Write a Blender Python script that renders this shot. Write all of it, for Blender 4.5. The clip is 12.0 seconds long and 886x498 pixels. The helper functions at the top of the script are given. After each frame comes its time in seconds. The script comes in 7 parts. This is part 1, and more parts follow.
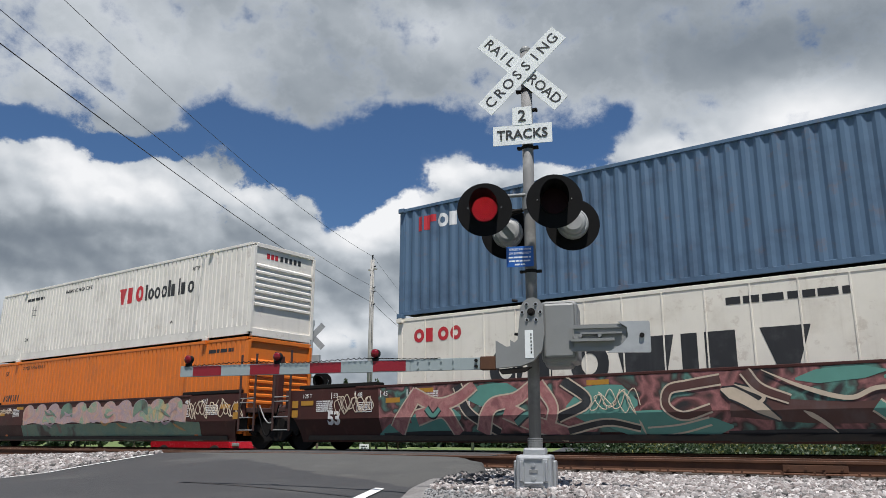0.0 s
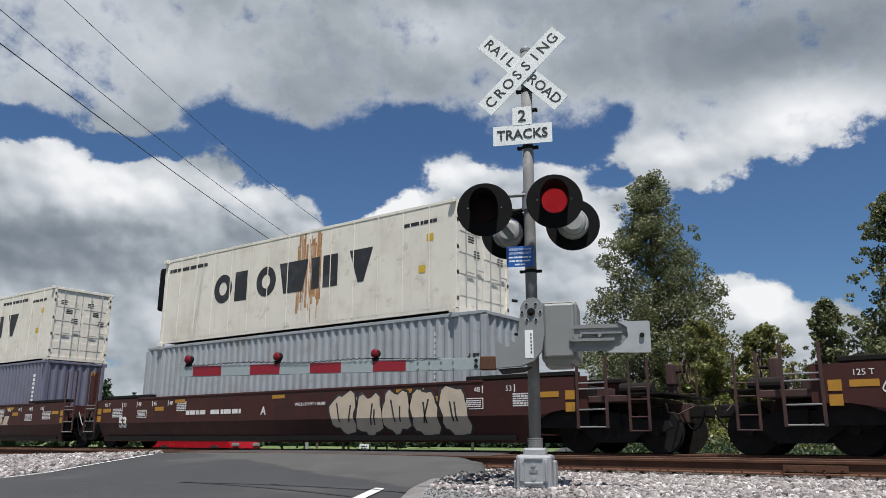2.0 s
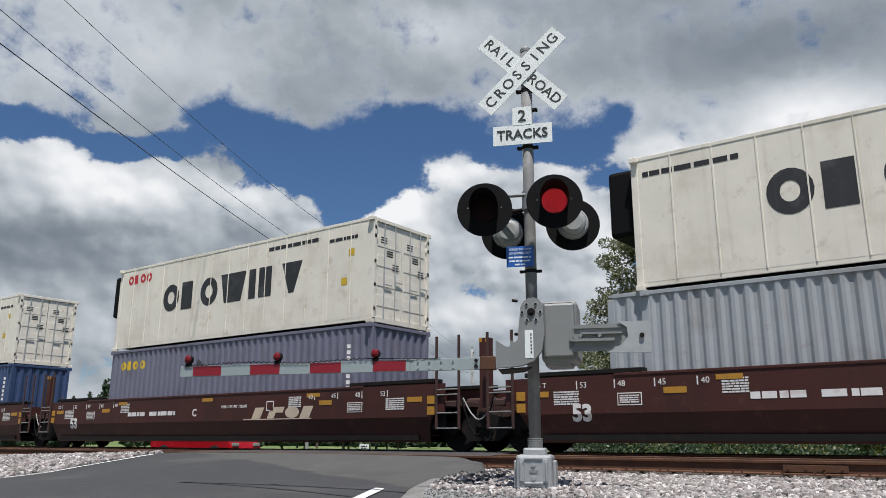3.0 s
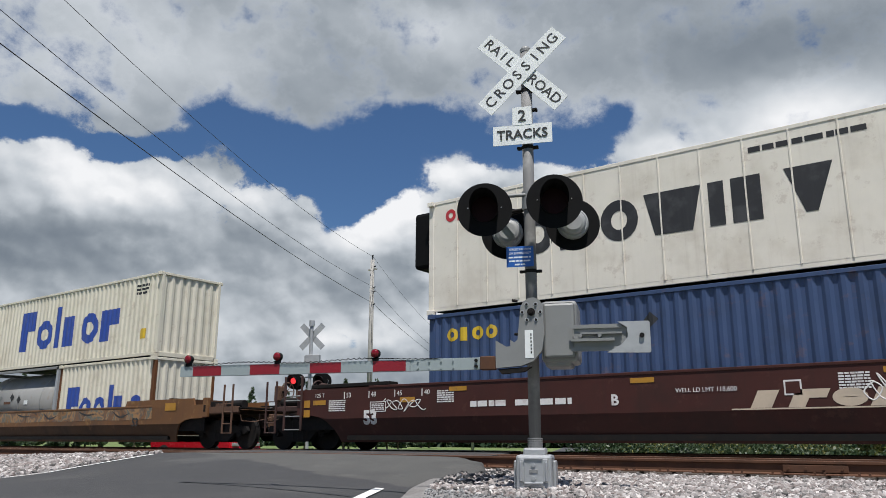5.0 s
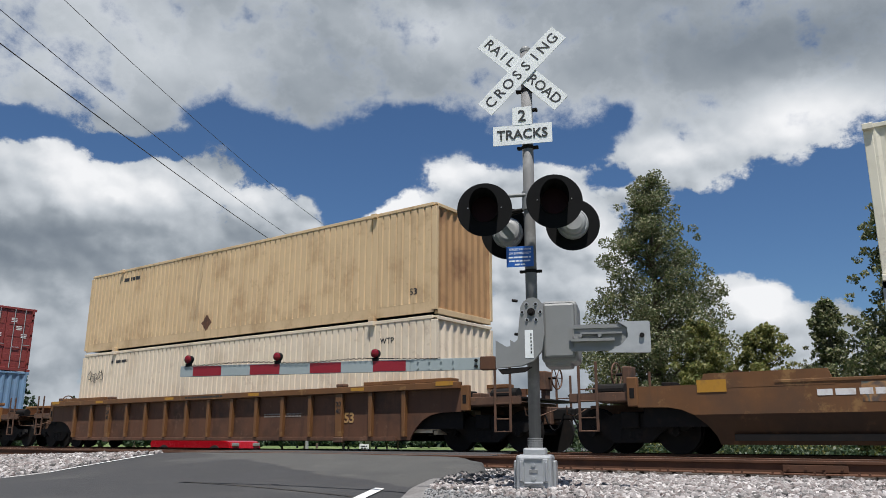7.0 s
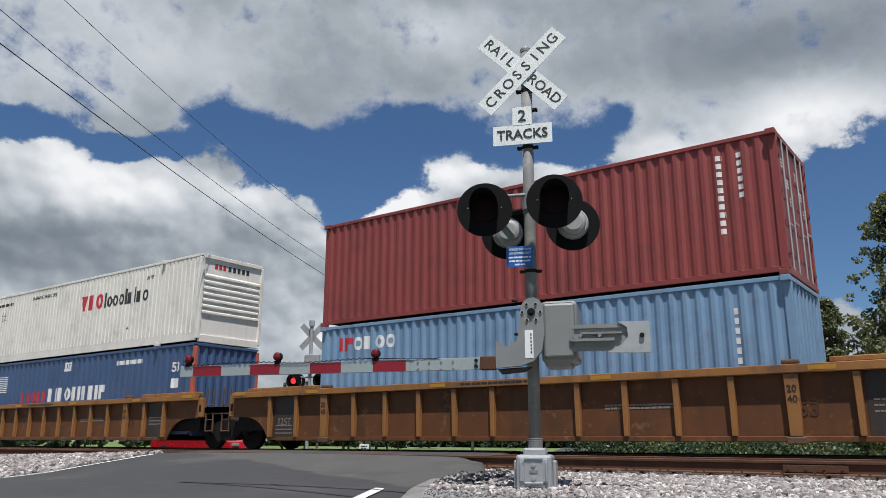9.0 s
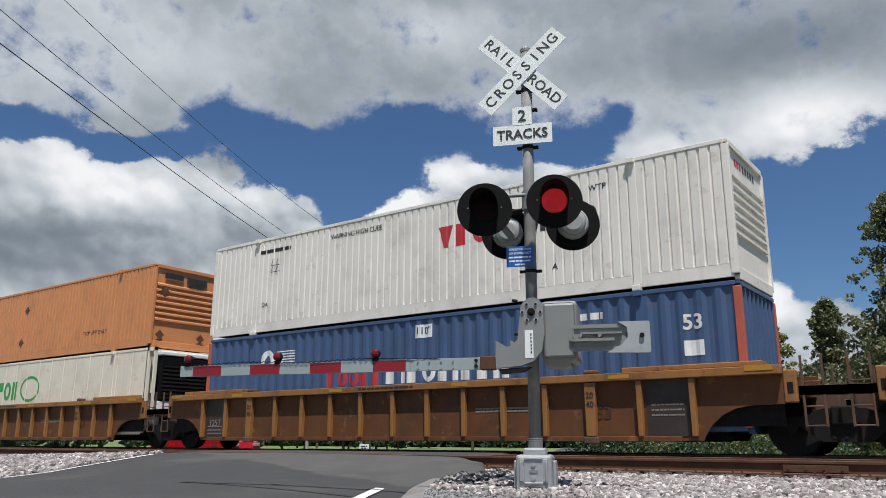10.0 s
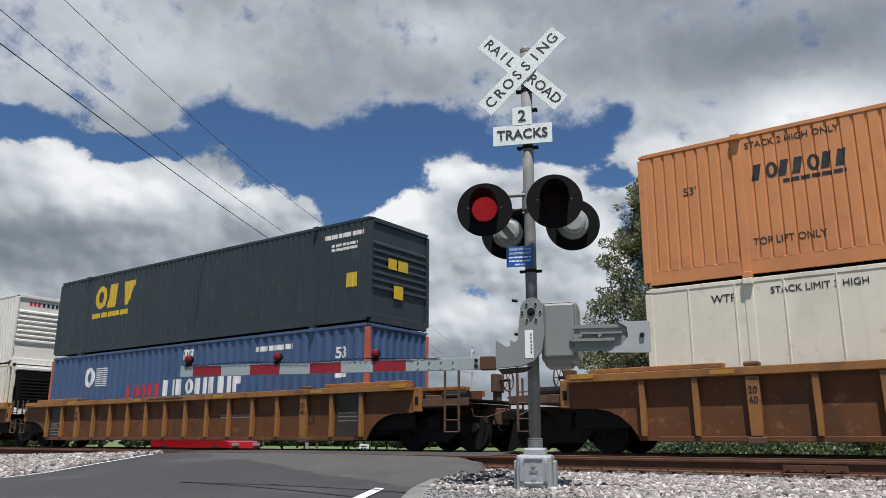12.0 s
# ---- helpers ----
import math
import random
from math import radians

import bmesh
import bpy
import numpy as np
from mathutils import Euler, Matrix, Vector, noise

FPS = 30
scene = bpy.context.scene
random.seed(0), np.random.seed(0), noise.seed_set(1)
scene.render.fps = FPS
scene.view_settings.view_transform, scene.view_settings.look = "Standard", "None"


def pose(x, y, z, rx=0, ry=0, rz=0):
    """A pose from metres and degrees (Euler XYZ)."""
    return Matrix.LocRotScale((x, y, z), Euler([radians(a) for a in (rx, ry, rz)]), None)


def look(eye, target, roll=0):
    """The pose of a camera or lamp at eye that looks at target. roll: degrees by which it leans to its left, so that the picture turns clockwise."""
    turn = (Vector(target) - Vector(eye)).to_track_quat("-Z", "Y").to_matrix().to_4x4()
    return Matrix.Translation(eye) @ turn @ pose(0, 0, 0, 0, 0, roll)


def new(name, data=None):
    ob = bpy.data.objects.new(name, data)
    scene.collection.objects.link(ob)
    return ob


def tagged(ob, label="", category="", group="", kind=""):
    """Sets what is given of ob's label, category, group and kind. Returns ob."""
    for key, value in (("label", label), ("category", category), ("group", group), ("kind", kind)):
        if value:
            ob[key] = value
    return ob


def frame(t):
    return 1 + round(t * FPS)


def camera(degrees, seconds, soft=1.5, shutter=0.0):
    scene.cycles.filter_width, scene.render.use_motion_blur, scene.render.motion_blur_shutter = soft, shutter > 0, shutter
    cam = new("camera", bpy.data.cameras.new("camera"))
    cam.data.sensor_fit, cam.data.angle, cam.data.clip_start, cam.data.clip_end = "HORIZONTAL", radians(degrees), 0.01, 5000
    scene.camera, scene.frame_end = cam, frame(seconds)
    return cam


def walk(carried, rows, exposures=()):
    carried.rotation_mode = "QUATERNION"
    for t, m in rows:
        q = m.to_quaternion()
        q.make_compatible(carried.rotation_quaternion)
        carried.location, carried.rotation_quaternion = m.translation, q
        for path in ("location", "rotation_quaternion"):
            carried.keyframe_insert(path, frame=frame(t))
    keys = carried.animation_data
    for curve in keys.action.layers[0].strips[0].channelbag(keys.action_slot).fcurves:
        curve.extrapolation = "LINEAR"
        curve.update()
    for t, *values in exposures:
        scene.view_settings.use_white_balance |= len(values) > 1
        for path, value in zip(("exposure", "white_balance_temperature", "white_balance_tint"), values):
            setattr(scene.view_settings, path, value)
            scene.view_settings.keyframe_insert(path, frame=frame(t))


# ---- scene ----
SPEED = 16.82                    # the train's speed, m/s
CAM_AZ, CAM_PITCH, CAM_ROLL = -36.478, 13.928, 0.168
EYE = Vector((0, 0, 0.2345))     # rail top of the far track is z = 0
Y_FAR, Y_NEAR = 16.43, 12.17     # the two tracks' centre lines

cam = camera(59.446, 12.0, 0.8, 0.0)
_a, _p = radians(CAM_AZ), radians(CAM_PITCH)
AIM = EYE + Vector((math.sin(_a) * math.cos(_p), math.cos(_a) * math.cos(_p), math.sin(_p)))
walk(cam, [(0, look(EYE, AIM, CAM_ROLL)), (12, look(EYE, AIM, CAM_ROLL))], [(0, 0.0), (12, 0.0)])

# ---- light ----
SUN_AZ, SUN_EL = 135.0, 69.0     # compass angle from +y towards +x


def sun_and_sky():
    w = bpy.data.worlds.new("sky")
    scene.world = w
    w.use_nodes = True
    nt = w.node_tree
    nt.nodes.clear()
    N, Lk = nt.nodes.new, nt.links.new

    def put(sock, v):
        if isinstance(v, (int, float)):
            sock.default_value = v
        else:
            Lk(v, sock)

    def mth(op, a, b=0.0, c=0.0, clamp=False):
        n = N("ShaderNodeMath")
        n.operation, n.use_clamp = op, clamp
        for k, v in enumerate((a, b, c)):
            put(n.inputs[k], v)
        return n.outputs[0]

    def smooth(v, a, b):
        n = N("ShaderNodeMapRange")
        n.interpolation_type = "SMOOTHSTEP"
        put(n.inputs[0], v)
        n.inputs[1].default_value, n.inputs[2].default_value = a, b
        return n.outputs[0]

    sky = N("ShaderNodeTexSky")
    sky.sky_type = "NISHITA"
    sky.sun_disc = False
    sky.sun_elevation, sky.sun_rotation = radians(SUN_EL), radians(SUN_AZ)
    sky.air_density, sky.dust_density, sky.ozone_density = 1.0, 0.3, 3.0
    co = N("ShaderNodeTexCoord").outputs["Generated"]
    sp = N("ShaderNodeSeparateXYZ")
    Lk(co, sp.inputs[0])
    az = mth("MULTIPLY", mth("ARCTAN2", sp.outputs[0], sp.outputs[1]), 57.2958)
    el = mth("MULTIPLY", mth("ARCSINE", sp.outputs[2]), 57.2958)

    def noise_at(scale, detail, rough, dx=0.0, dy=0.0, squash=1.6, seed=0.0):
        c = N("ShaderNodeCombineXYZ")
        put(c.inputs[0], mth("MULTIPLY", mth("ADD", az, dx), scale))
        put(c.inputs[1], mth("MULTIPLY", mth("ADD", el, dy), scale * squash))
        c.inputs[2].default_value = seed
        n = N("ShaderNodeTexNoise")
        n.inputs["Scale"].default_value, n.inputs["Detail"].default_value, n.inputs["Roughness"].default_value = 1.0, detail, rough
        Lk(c.outputs[0], n.inputs["Vector"])
        return n.outputs[0]

    def blobs(rows):
        total = 0.0
        for a, e, ra, re, wgt in rows:
            dx = mth("MULTIPLY", mth("SUBTRACT", az, a), 1 / ra)
            dy = mth("MULTIPLY", mth("SUBTRACT", el, e), 1 / re)
            r2 = mth("ADD", mth("MULTIPLY", dx, dx), mth("MULTIPLY", dy, dy))
            total = mth("ADD", total, mth("MULTIPLY", mth("EXPONENT", mth("MULTIPLY", r2, -1.0)), wgt))
        return total

    big = noise_at(0.075, 5, 0.5, squash=1.3)
    patch = noise_at(0.055, 2.5, 0.45, squash=1.5, seed=5.2)
    fine = noise_at(0.26, 9, 0.66, squash=1.25, seed=3.1)
    lit = noise_at(0.075, 5, 0.5, dx=1.2, dy=1.6, squash=1.3)
    billow = noise_at(0.20, 6, 0.5, squash=1.15, seed=7.7)
    billow_up = noise_at(0.20, 6, 0.5, dx=0.5, dy=0.8, squash=1.15, seed=7.7)

    def puffs(scale, dx=0.0, dy=0.0, wob=0.9):
        c = N("ShaderNodeCombineXYZ")
        put(c.inputs[0], mth("ADD", mth("MULTIPLY", mth("ADD", az, dx), scale), mth("MULTIPLY", mth("SUBTRACT", fine, 0.5), wob)))
        put(c.inputs[1], mth("ADD", mth("MULTIPLY", mth("ADD", el, dy), scale * 1.2), mth("MULTIPLY", mth("SUBTRACT", billow, 0.5), wob)))
        v = N("ShaderNodeTexVoronoi")
        v.feature = "SMOOTH_F1"
        v.inputs["Scale"].default_value, v.inputs["Smoothness"].default_value = 1.0, 0.35
        Lk(c.outputs[0], v.inputs["Vector"])
        return mth("SUBTRACT", 0.75, v.outputs[0])

    puff = mth("ADD", mth("MULTIPLY", puffs(0.26), 0.6), mth("MULTIPLY", puffs(0.62), 0.4))
    puff_up = mth("ADD", mth("MULTIPLY", puffs(0.26, 0.45, 0.7), 0.6), mth("MULTIPLY", puffs(0.62, 0.2, 0.3), 0.4))
    holes = blobs(UNSEEN_GAPS + HOLES_A + HOLES_B)
    cover = mth("ADD", mth("SUBTRACT", 0.72, mth("MULTIPLY", holes, 1.16)), mth("MULTIPLY", mth("SUBTRACT", puff, 0.3), 0.55))
    cover = mth("ADD", cover, mth("MULTIPLY", mth("SUBTRACT", big, 0.5), 0.9))
    cover = mth("ADD", cover, mth("MULTIPLY", mth("SUBTRACT", fine, 0.5), 2.0))
    cover = mth("ADD", cover, mth("MULTIPLY", mth("SUBTRACT", billow, 0.5), 1.1))
    deck = smooth(el, 19.0, 23.5)                       # the high grey deck is softer than the heaped clouds below
    crisp = mth("SUBTRACT", 1.0, mth("MULTIPLY", deck, 0.7))
    mask_low, mask_deck = smooth(cover, 0.0, 0.30), smooth(cover, -0.16, 0.58)
    mask = mth("ADD", mth("MULTIPLY", mask_deck, deck), mth("MULTIPLY", mask_low, mth("SUBTRACT", 1.0, deck)))
    tone = mth("ADD", 0.47, blobs(TONES_A + TONES_B))
    relief = mth("MULTIPLY", mth("SUBTRACT", puff, puff_up), 0.55)
    relief = mth("ADD", relief, mth("MULTIPLY", mth("SUBTRACT", billow, billow_up), 0.6))
    relief = mth("ADD", relief, mth("MULTIPLY", mth("SUBTRACT", fine, 0.5), 0.2))
    tone = mth("ADD", tone, mth("MULTIPLY", relief, crisp))
    tone = mth("ADD", mth("SUBTRACT", tone, mth("MULTIPLY", deck, 0.01)), mth("MULTIPLY", mth("MULTIPLY", mth("SUBTRACT", big, lit), 0.6), crisp))
    tone = mth("ADD", tone, mth("MULTIPLY", mth("SUBTRACT", patch, 0.5), 0.85))
    thin = mth("SUBTRACT", 1.0, smooth(cover, 0.1, 0.75))
    tone = mth("ADD", tone, mth("MULTIPLY", mth("MULTIPLY", thin, deck), 0.16))
    tone = mth("MINIMUM", mth("SMOOTH_MAX", tone, 0.16, 0.3), 1.0)
    ramp = N("ShaderNodeValToRGB")
    cr = ramp.color_ramp
    cr.elements[0].position, cr.elements[0].color = 0.15, (0.165, 0.20, 0.245, 1)
    cr.elements[1].position, cr.elements[1].color = 0.95, (0.90, 0.91, 0.93, 1)
    for pos, col in ((0.4, (0.33, 0.37, 0.415, 1)), (0.62, (0.56, 0.60, 0.645, 1))):
        k = cr.elements.new(pos)
        k.color = col
    Lk(tone, ramp.inputs[0])
    blue = N("ShaderNodeMix")
    blue.data_type, blue.blend_type = "RGBA", "MULTIPLY"
    blue.inputs[0].default_value = 1.0
    Lk(sky.outputs[0], blue.inputs[6])
    blue.inputs[7].default_value = (SKY_GAIN[0], SKY_GAIN[1], SKY_GAIN[2], 1)
    mix = N("ShaderNodeMix")
    mix.data_type = "RGBA"
    Lk(mask, mix.inputs[0])
    Lk(blue.outputs[2], mix.inputs[6])
    Lk(ramp.outputs[0], mix.inputs[7])
    bg = N("ShaderNodeBackground")
    bg.inputs[1].default_value = 1.0
    Lk(mix.outputs[2], bg.inputs[0])
    Lk(bg.outputs[0], N("ShaderNodeOutputWorld").inputs[0])

    s = bpy.data.lights.new("sun", "SUN")
    s.energy, s.angle, s.color = 6.1, radians(0.6), (1.0, 0.97, 0.93)
    d = Vector((math.sin(radians(SUN_AZ)) * math.cos(radians(SUN_EL)), math.cos(radians(SUN_AZ)) * math.cos(radians(SUN_EL)), math.sin(radians(SUN_EL))))
    new("sun", s).matrix_world = look(d * 60, (0, 0, 0))


# gaps of blue between the clouds, and their lighter and darker masses: azimuth, elevation, half sizes in degrees, weight
SKY_GAIN = (0.049, 0.0635, 0.079)
# this first set is added out of view, to weaken the sky's fill light
UNSEEN_GAPS = [(115, 48, 75, 45, 1.0), (-150, 45, 55, 45, 0.9), (40, 72, 60, 22, 0.9), (60, 25, 40, 25, 0.5)]
HOLES_A = [
    (-67.0, 20.3, 3.4, 1.2, 1.05),
    (-60.6, 19.6, 2.2, 0.9, 1.15),
    (-57.0, 20.3, 2.4, 0.9, 0.80),
    (-53.2, 22.4, 3.3, 1.4, 1.00),
    (-49.7, 20.9, 3.7, 1.7, 1.10),
    (-46.2, 19.6, 3.9, 2.4, 1.20),
    (-43.8, 17.0, 2.3, 1.7, 1.05),
    (-40.6, 22.6, 3.5, 1.8, 1.10),
    (-42.4, 19.7, 3.9, 2.0, 1.10),
    (-35.7, 22.9, 3.5, 1.7, 0.95),
    (-31.8, 20.9, 3.0, 1.6, 0.95),
    (-26.0, 21.2, 2.8, 1.7, 1.10),
]
HOLES_B = [
    (-22.5, 23.0, 1.3, 1.2, 0.80),
    (-17.9, 14.4, 5.4, 2.4, 1.15),
    (-12.2, 14.6, 5.4, 3.0, 1.20),
    (-7.1, 15.9, 3.8, 3.0, 1.20),
    (-8.2, 12.3, 4.5, 2.4, 1.15),
    (-23.3, 18.5, 1.7, 0.9, 0.60),
    (-44.6, 7.7, 2.0, 1.0, 0.45),
    (-64.0, 10.0, 8.0, 4.0, -0.45),
    (-48.0, 11.0, 8.0, 4.0, -0.25),
    (-6.0, 10.2, 3.6, 2.2, 1.00),
    (-19.2, 12.4, 2.4, 1.6, 0.70),
]
TONES_A = [
    (-63.9, 18.2, 5.5, 1.6, 0.38),
    (-57.2, 17.1, 4.6, 1.8, 0.42),
    (-50.6, 17.3, 3.2, 1.6, 0.42),
    (-63.0, 16.0, 6.3, 1.6, 0.25),
    (-36.2, 19.6, 3.2, 1.3, 0.50),
    (-40.6, 17.1, 3.4, 1.6, 0.50),
    (-43.1, 14.7, 2.9, 1.6, 0.35),
    (-9.6, 21.7, 5.2, 2.0, 0.32),
    (-20.2, 20.2, 3.4, 1.2, 0.22),
    (-14.2, 9.4, 2.6, 1.6, 0.55),
    (-64.6, 12.3, 7.9, 1.8, -0.14),
    (-55.2, 12.1, 5.8, 1.8, -0.10),
    (-42.6, 11.4, 4.5, 2.0, -0.16),
    (-46.6, 27.9, 10.1, 2.4, 0.02),
    (-14.0, 26.6, 9.0, 2.2, -0.30),
    (-26.7, 27.1, 6.8, 2.4, -0.03),
]
TONES_B = [
    (-59.7, 27.5, 7.3, 1.6, 0.04),
    (-65.4, 24.5, 5.3, 2.0, 0.06),
    (-36.6, 29.8, 5.6, 1.6, 0.14),
    (-54.3, 26.0, 5.4, 1.6, 0.10),
    (-42.5, 7.3, 4.9, 1.0, 0.35),
    (-65.2, 8.0, 6.1, 1.6, 0.02),
    (-54.9, 8.2, 3.7, 1.6, 0.15),
    (-63.6, 27.5, 6.8, 2.4, -0.04),
    (-6.5, 26.0, 5.4, 2.4, -0.12),
    (-27.2, 16.2, 2.5, 2.4, 0.30),
    (-23.6, 12.0, 2.9, 2.4, 0.28),
    (-35.8, 9.0, 6.1, 1.6, 0.20),
    (-33.2, 12.3, 5.4, 3.2, 0.22),
    (-27.5, 8.8, 3.7, 2.4, 0.25),
    (-23.9, 14.0, 2.5, 2.0, 0.15),
]
sun_and_sky()


# ---- materials ----
def mat(name, color, rough=0.6, metal=0.0, var=0.12, scale=6.0, dirt=None, dirt_amt=0.0, dirt_scale=1.2, bump=0.0, bump_scale=60.0, streak=0.0, spec=0.5, streak_scale=1.0, rust=None, rust_amt=0.0):
    """A painted or bare surface: fine grain, larger stains in the colour dirt, and upright run-off streaks."""
    m = bpy.data.materials.new(name)
    m.use_nodes = True
    nt = m.node_tree
    N, Lk = nt.nodes.new, nt.links.new
    b = nt.nodes["Principled BSDF"]
    b.inputs["Roughness"].default_value, b.inputs["Metallic"].default_value = rough, metal
    b.inputs["Specular IOR Level"].default_value = spec
    tc = N("ShaderNodeTexCoord").outputs["Object"]

    def nz(sc, det, vec=None, rgh=0.6):
        n = N("ShaderNodeTexNoise")
        n.inputs["Scale"].default_value, n.inputs["Detail"].default_value, n.inputs["Roughness"].default_value = sc, det, rgh
        Lk(vec or tc, n.inputs["Vector"])
        return n.outputs[0]

    def mixed(fac, a, c, mode="MIX"):
        x = N("ShaderNodeMix")
        x.data_type, x.blend_type = "RGBA", mode
        for s, v in ((x.inputs[0], fac), (x.inputs[6], a), (x.inputs[7], c)):
            if isinstance(v, (int, float)):
                s.default_value = v
            elif isinstance(v, tuple):
                s.default_value = (*v[:3], 1)
            else:
                Lk(v, s)
        return x.outputs[2]

    def ramp(v, a, c):
        r = N("ShaderNodeMapRange")
        r.interpolation_type = "SMOOTHSTEP"
        Lk(v, r.inputs[0])
        r.inputs[1].default_value, r.inputs[2].default_value = a, c
        return r.outputs[0]

    def scaled(v, k):
        n = N("ShaderNodeMath")
        n.operation = "MULTIPLY"
        Lk(v, n.inputs[0])
        n.inputs[1].default_value = k
        return n.outputs[0]

    lo = tuple(max(0, c * (1 - var * 1.6)) for c in color)
    hi = tuple(min(1, c * (1 + var)) for c in color)
    col = mixed(nz(scale, 6), lo, hi)
    col = mixed(scaled(nz(scale * 9, 3), 0.35 * min(1, var * 4)), col, tuple(c * 0.72 for c in color))
    if dirt:
        col = mixed(scaled(ramp(nz(dirt_scale, 7), 0.48, 0.72), dirt_amt), col, dirt)
    if streak:
        mp = N("ShaderNodeMapping")
        mp.inputs["Scale"].default_value = (5.0 * streak_scale, 5.0 * streak_scale, 0.25)
        Lk(tc, mp.inputs[0])
        col = mixed(scaled(ramp(nz(1.0, 6, mp.outputs[0]), 0.5, 0.8), streak), col, dirt or tuple(c * 0.4 for c in color))
    if rust:
        spots = ramp(nz(dirt_scale * 3.1, 9, rgh=0.72), 0.56, 0.66)
        col = mixed(scaled(spots, rust_amt), col, rust)
    Lk(col, b.inputs["Base Color"])
    rr = N("ShaderNodeMapRange")
    Lk(nz(scale * 2, 4), rr.inputs[0])
    rr.inputs[3].default_value, rr.inputs[4].default_value = max(0.05, rough - 0.12), min(1, rough + 0.12)
    Lk(rr.outputs[0], b.inputs["Roughness"])
    if bump:
        bp = N("ShaderNodeBump")
        bp.inputs["Strength"].default_value, bp.inputs["Distance"].default_value = bump, 0.02
        Lk(nz(bump_scale, 5), bp.inputs["Height"])
        Lk(bp.outputs[0], b.inputs["Normal"])
    return m


def glow(name, color, strength):
    m = bpy.data.materials.new(name)
    m.use_nodes = True
    b = m.node_tree.nodes["Principled BSDF"]
    b.inputs["Base Color"].default_value = (*color, 1)
    b.inputs["Emission Color"].default_value = (*color, 1)
    b.inputs["Emission Strength"].default_value = strength
    return m


def leaf_mat(name, c1, c2, c3):
    m = bpy.data.materials.new(name)
    m.use_nodes = True
    nt = m.node_tree
    b = nt.nodes["Principled BSDF"]
    g = nt.nodes.new("ShaderNodeNewGeometry")
    r = nt.nodes.new("ShaderNodeValToRGB")
    r.color_ramp.elements[0].color, r.color_ramp.elements[1].color = (*c1, 1), (*c2, 1)
    k = r.color_ramp.elements.new(0.9)
    k.color = (*c3, 1)
    nt.links.new(g.outputs["Random Per Island"], r.inputs[0])
    nt.links.new(r.outputs[0], b.inputs["Base Color"])
    b.inputs["Roughness"].default_value = 0.5
    b.inputs["Transmission Weight"].default_value = 0.0
    t = nt.nodes.new("ShaderNodeBsdfTranslucent")
    nt.links.new(r.outputs[0], t.inputs[0])
    mx = nt.nodes.new("ShaderNodeMixShader")
    mx.inputs[0].default_value = 0.35
    nt.links.new(b.outputs[0], mx.inputs[1])
    nt.links.new(t.outputs[0], mx.inputs[2])
    nt.links.new(mx.outputs[0], nt.nodes["Material Output"].inputs[0])
    return m


def airbrush(name, cols, scale, rough=0.55):
    """Soft sprayed colours that run into one another."""
    m = bpy.data.materials.new(name)
    m.use_nodes = True
    nt = m.node_tree
    b = nt.nodes["Principled BSDF"]
    b.inputs["Roughness"].default_value = rough
    tc = nt.nodes.new("ShaderNodeTexCoord")
    n = nt.nodes.new("ShaderNodeTexNoise")
    n.inputs["Scale"].default_value, n.inputs["Detail"].default_value, n.inputs["Distortion"].default_value = scale, 2.5, 0.6
    nt.links.new(tc.outputs["Object"], n.inputs["Vector"])
    r = nt.nodes.new("ShaderNodeValToRGB")
    els = r.color_ramp.elements
    els[0].position, els[1].position = 0.30, 0.70
    els[0].color, els[1].color = (*cols[0], 1), (*cols[-1], 1)
    for i, c in enumerate(cols[1:-1]):
        els.new(0.30 + 0.40 * (i + 1) / (len(cols) - 1)).color = (*c, 1)
    nt.links.new(n.outputs[0], r.inputs[0])
    g = nt.nodes.new("ShaderNodeTexNoise")
    g.inputs["Scale"].default_value, g.inputs["Detail"].default_value = 30, 4
    nt.links.new(tc.outputs["Object"], g.inputs["Vector"])
    x = nt.nodes.new("ShaderNodeMix")
    x.data_type, x.blend_type = "RGBA", "OVERLAY"
    x.inputs[0].default_value = 0.35
    nt.links.new(r.outputs[0], x.inputs[6])
    nt.links.new(g.outputs[0], x.inputs[7])
    nt.links.new(x.outputs[2], b.inputs["Base Color"])
    return m


def stone_mat(name, cols, bump=0.4):
    m = bpy.data.materials.new(name)
    m.use_nodes = True
    nt = m.node_tree
    b = nt.nodes["Principled BSDF"]
    g = nt.nodes.new("ShaderNodeNewGeometry")
    r = nt.nodes.new("ShaderNodeValToRGB")
    r.color_ramp.interpolation = "LINEAR"
    els = r.color_ramp.elements
    els[0].color, els[1].color = (*cols[0], 1), (*cols[-1], 1)
    for i, c in enumerate(cols[1:-1]):
        k = els.new((i + 1) / (len(cols) - 1))
        k.color = (*c, 1)
    nt.links.new(g.outputs["Random Per Island"], r.inputs[0])
    tc = nt.nodes.new("ShaderNodeTexCoord")
    n = nt.nodes.new("ShaderNodeTexNoise")
    n.inputs["Scale"].default_value, n.inputs["Detail"].default_value = 35, 4
    nt.links.new(tc.outputs["Object"], n.inputs["Vector"])
    x = nt.nodes.new("ShaderNodeMix")
    x.data_type, x.blend_type = "RGBA", "MULTIPLY"
    x.inputs[0].default_value = 0.5
    nt.links.new(r.outputs[0], x.inputs[6])
    nt.links.new(n.outputs[0], x.inputs[7])
    nt.links.new(x.outputs[2], b.inputs["Base Color"])
    b.inputs["Roughness"].default_value = 0.85
    return m


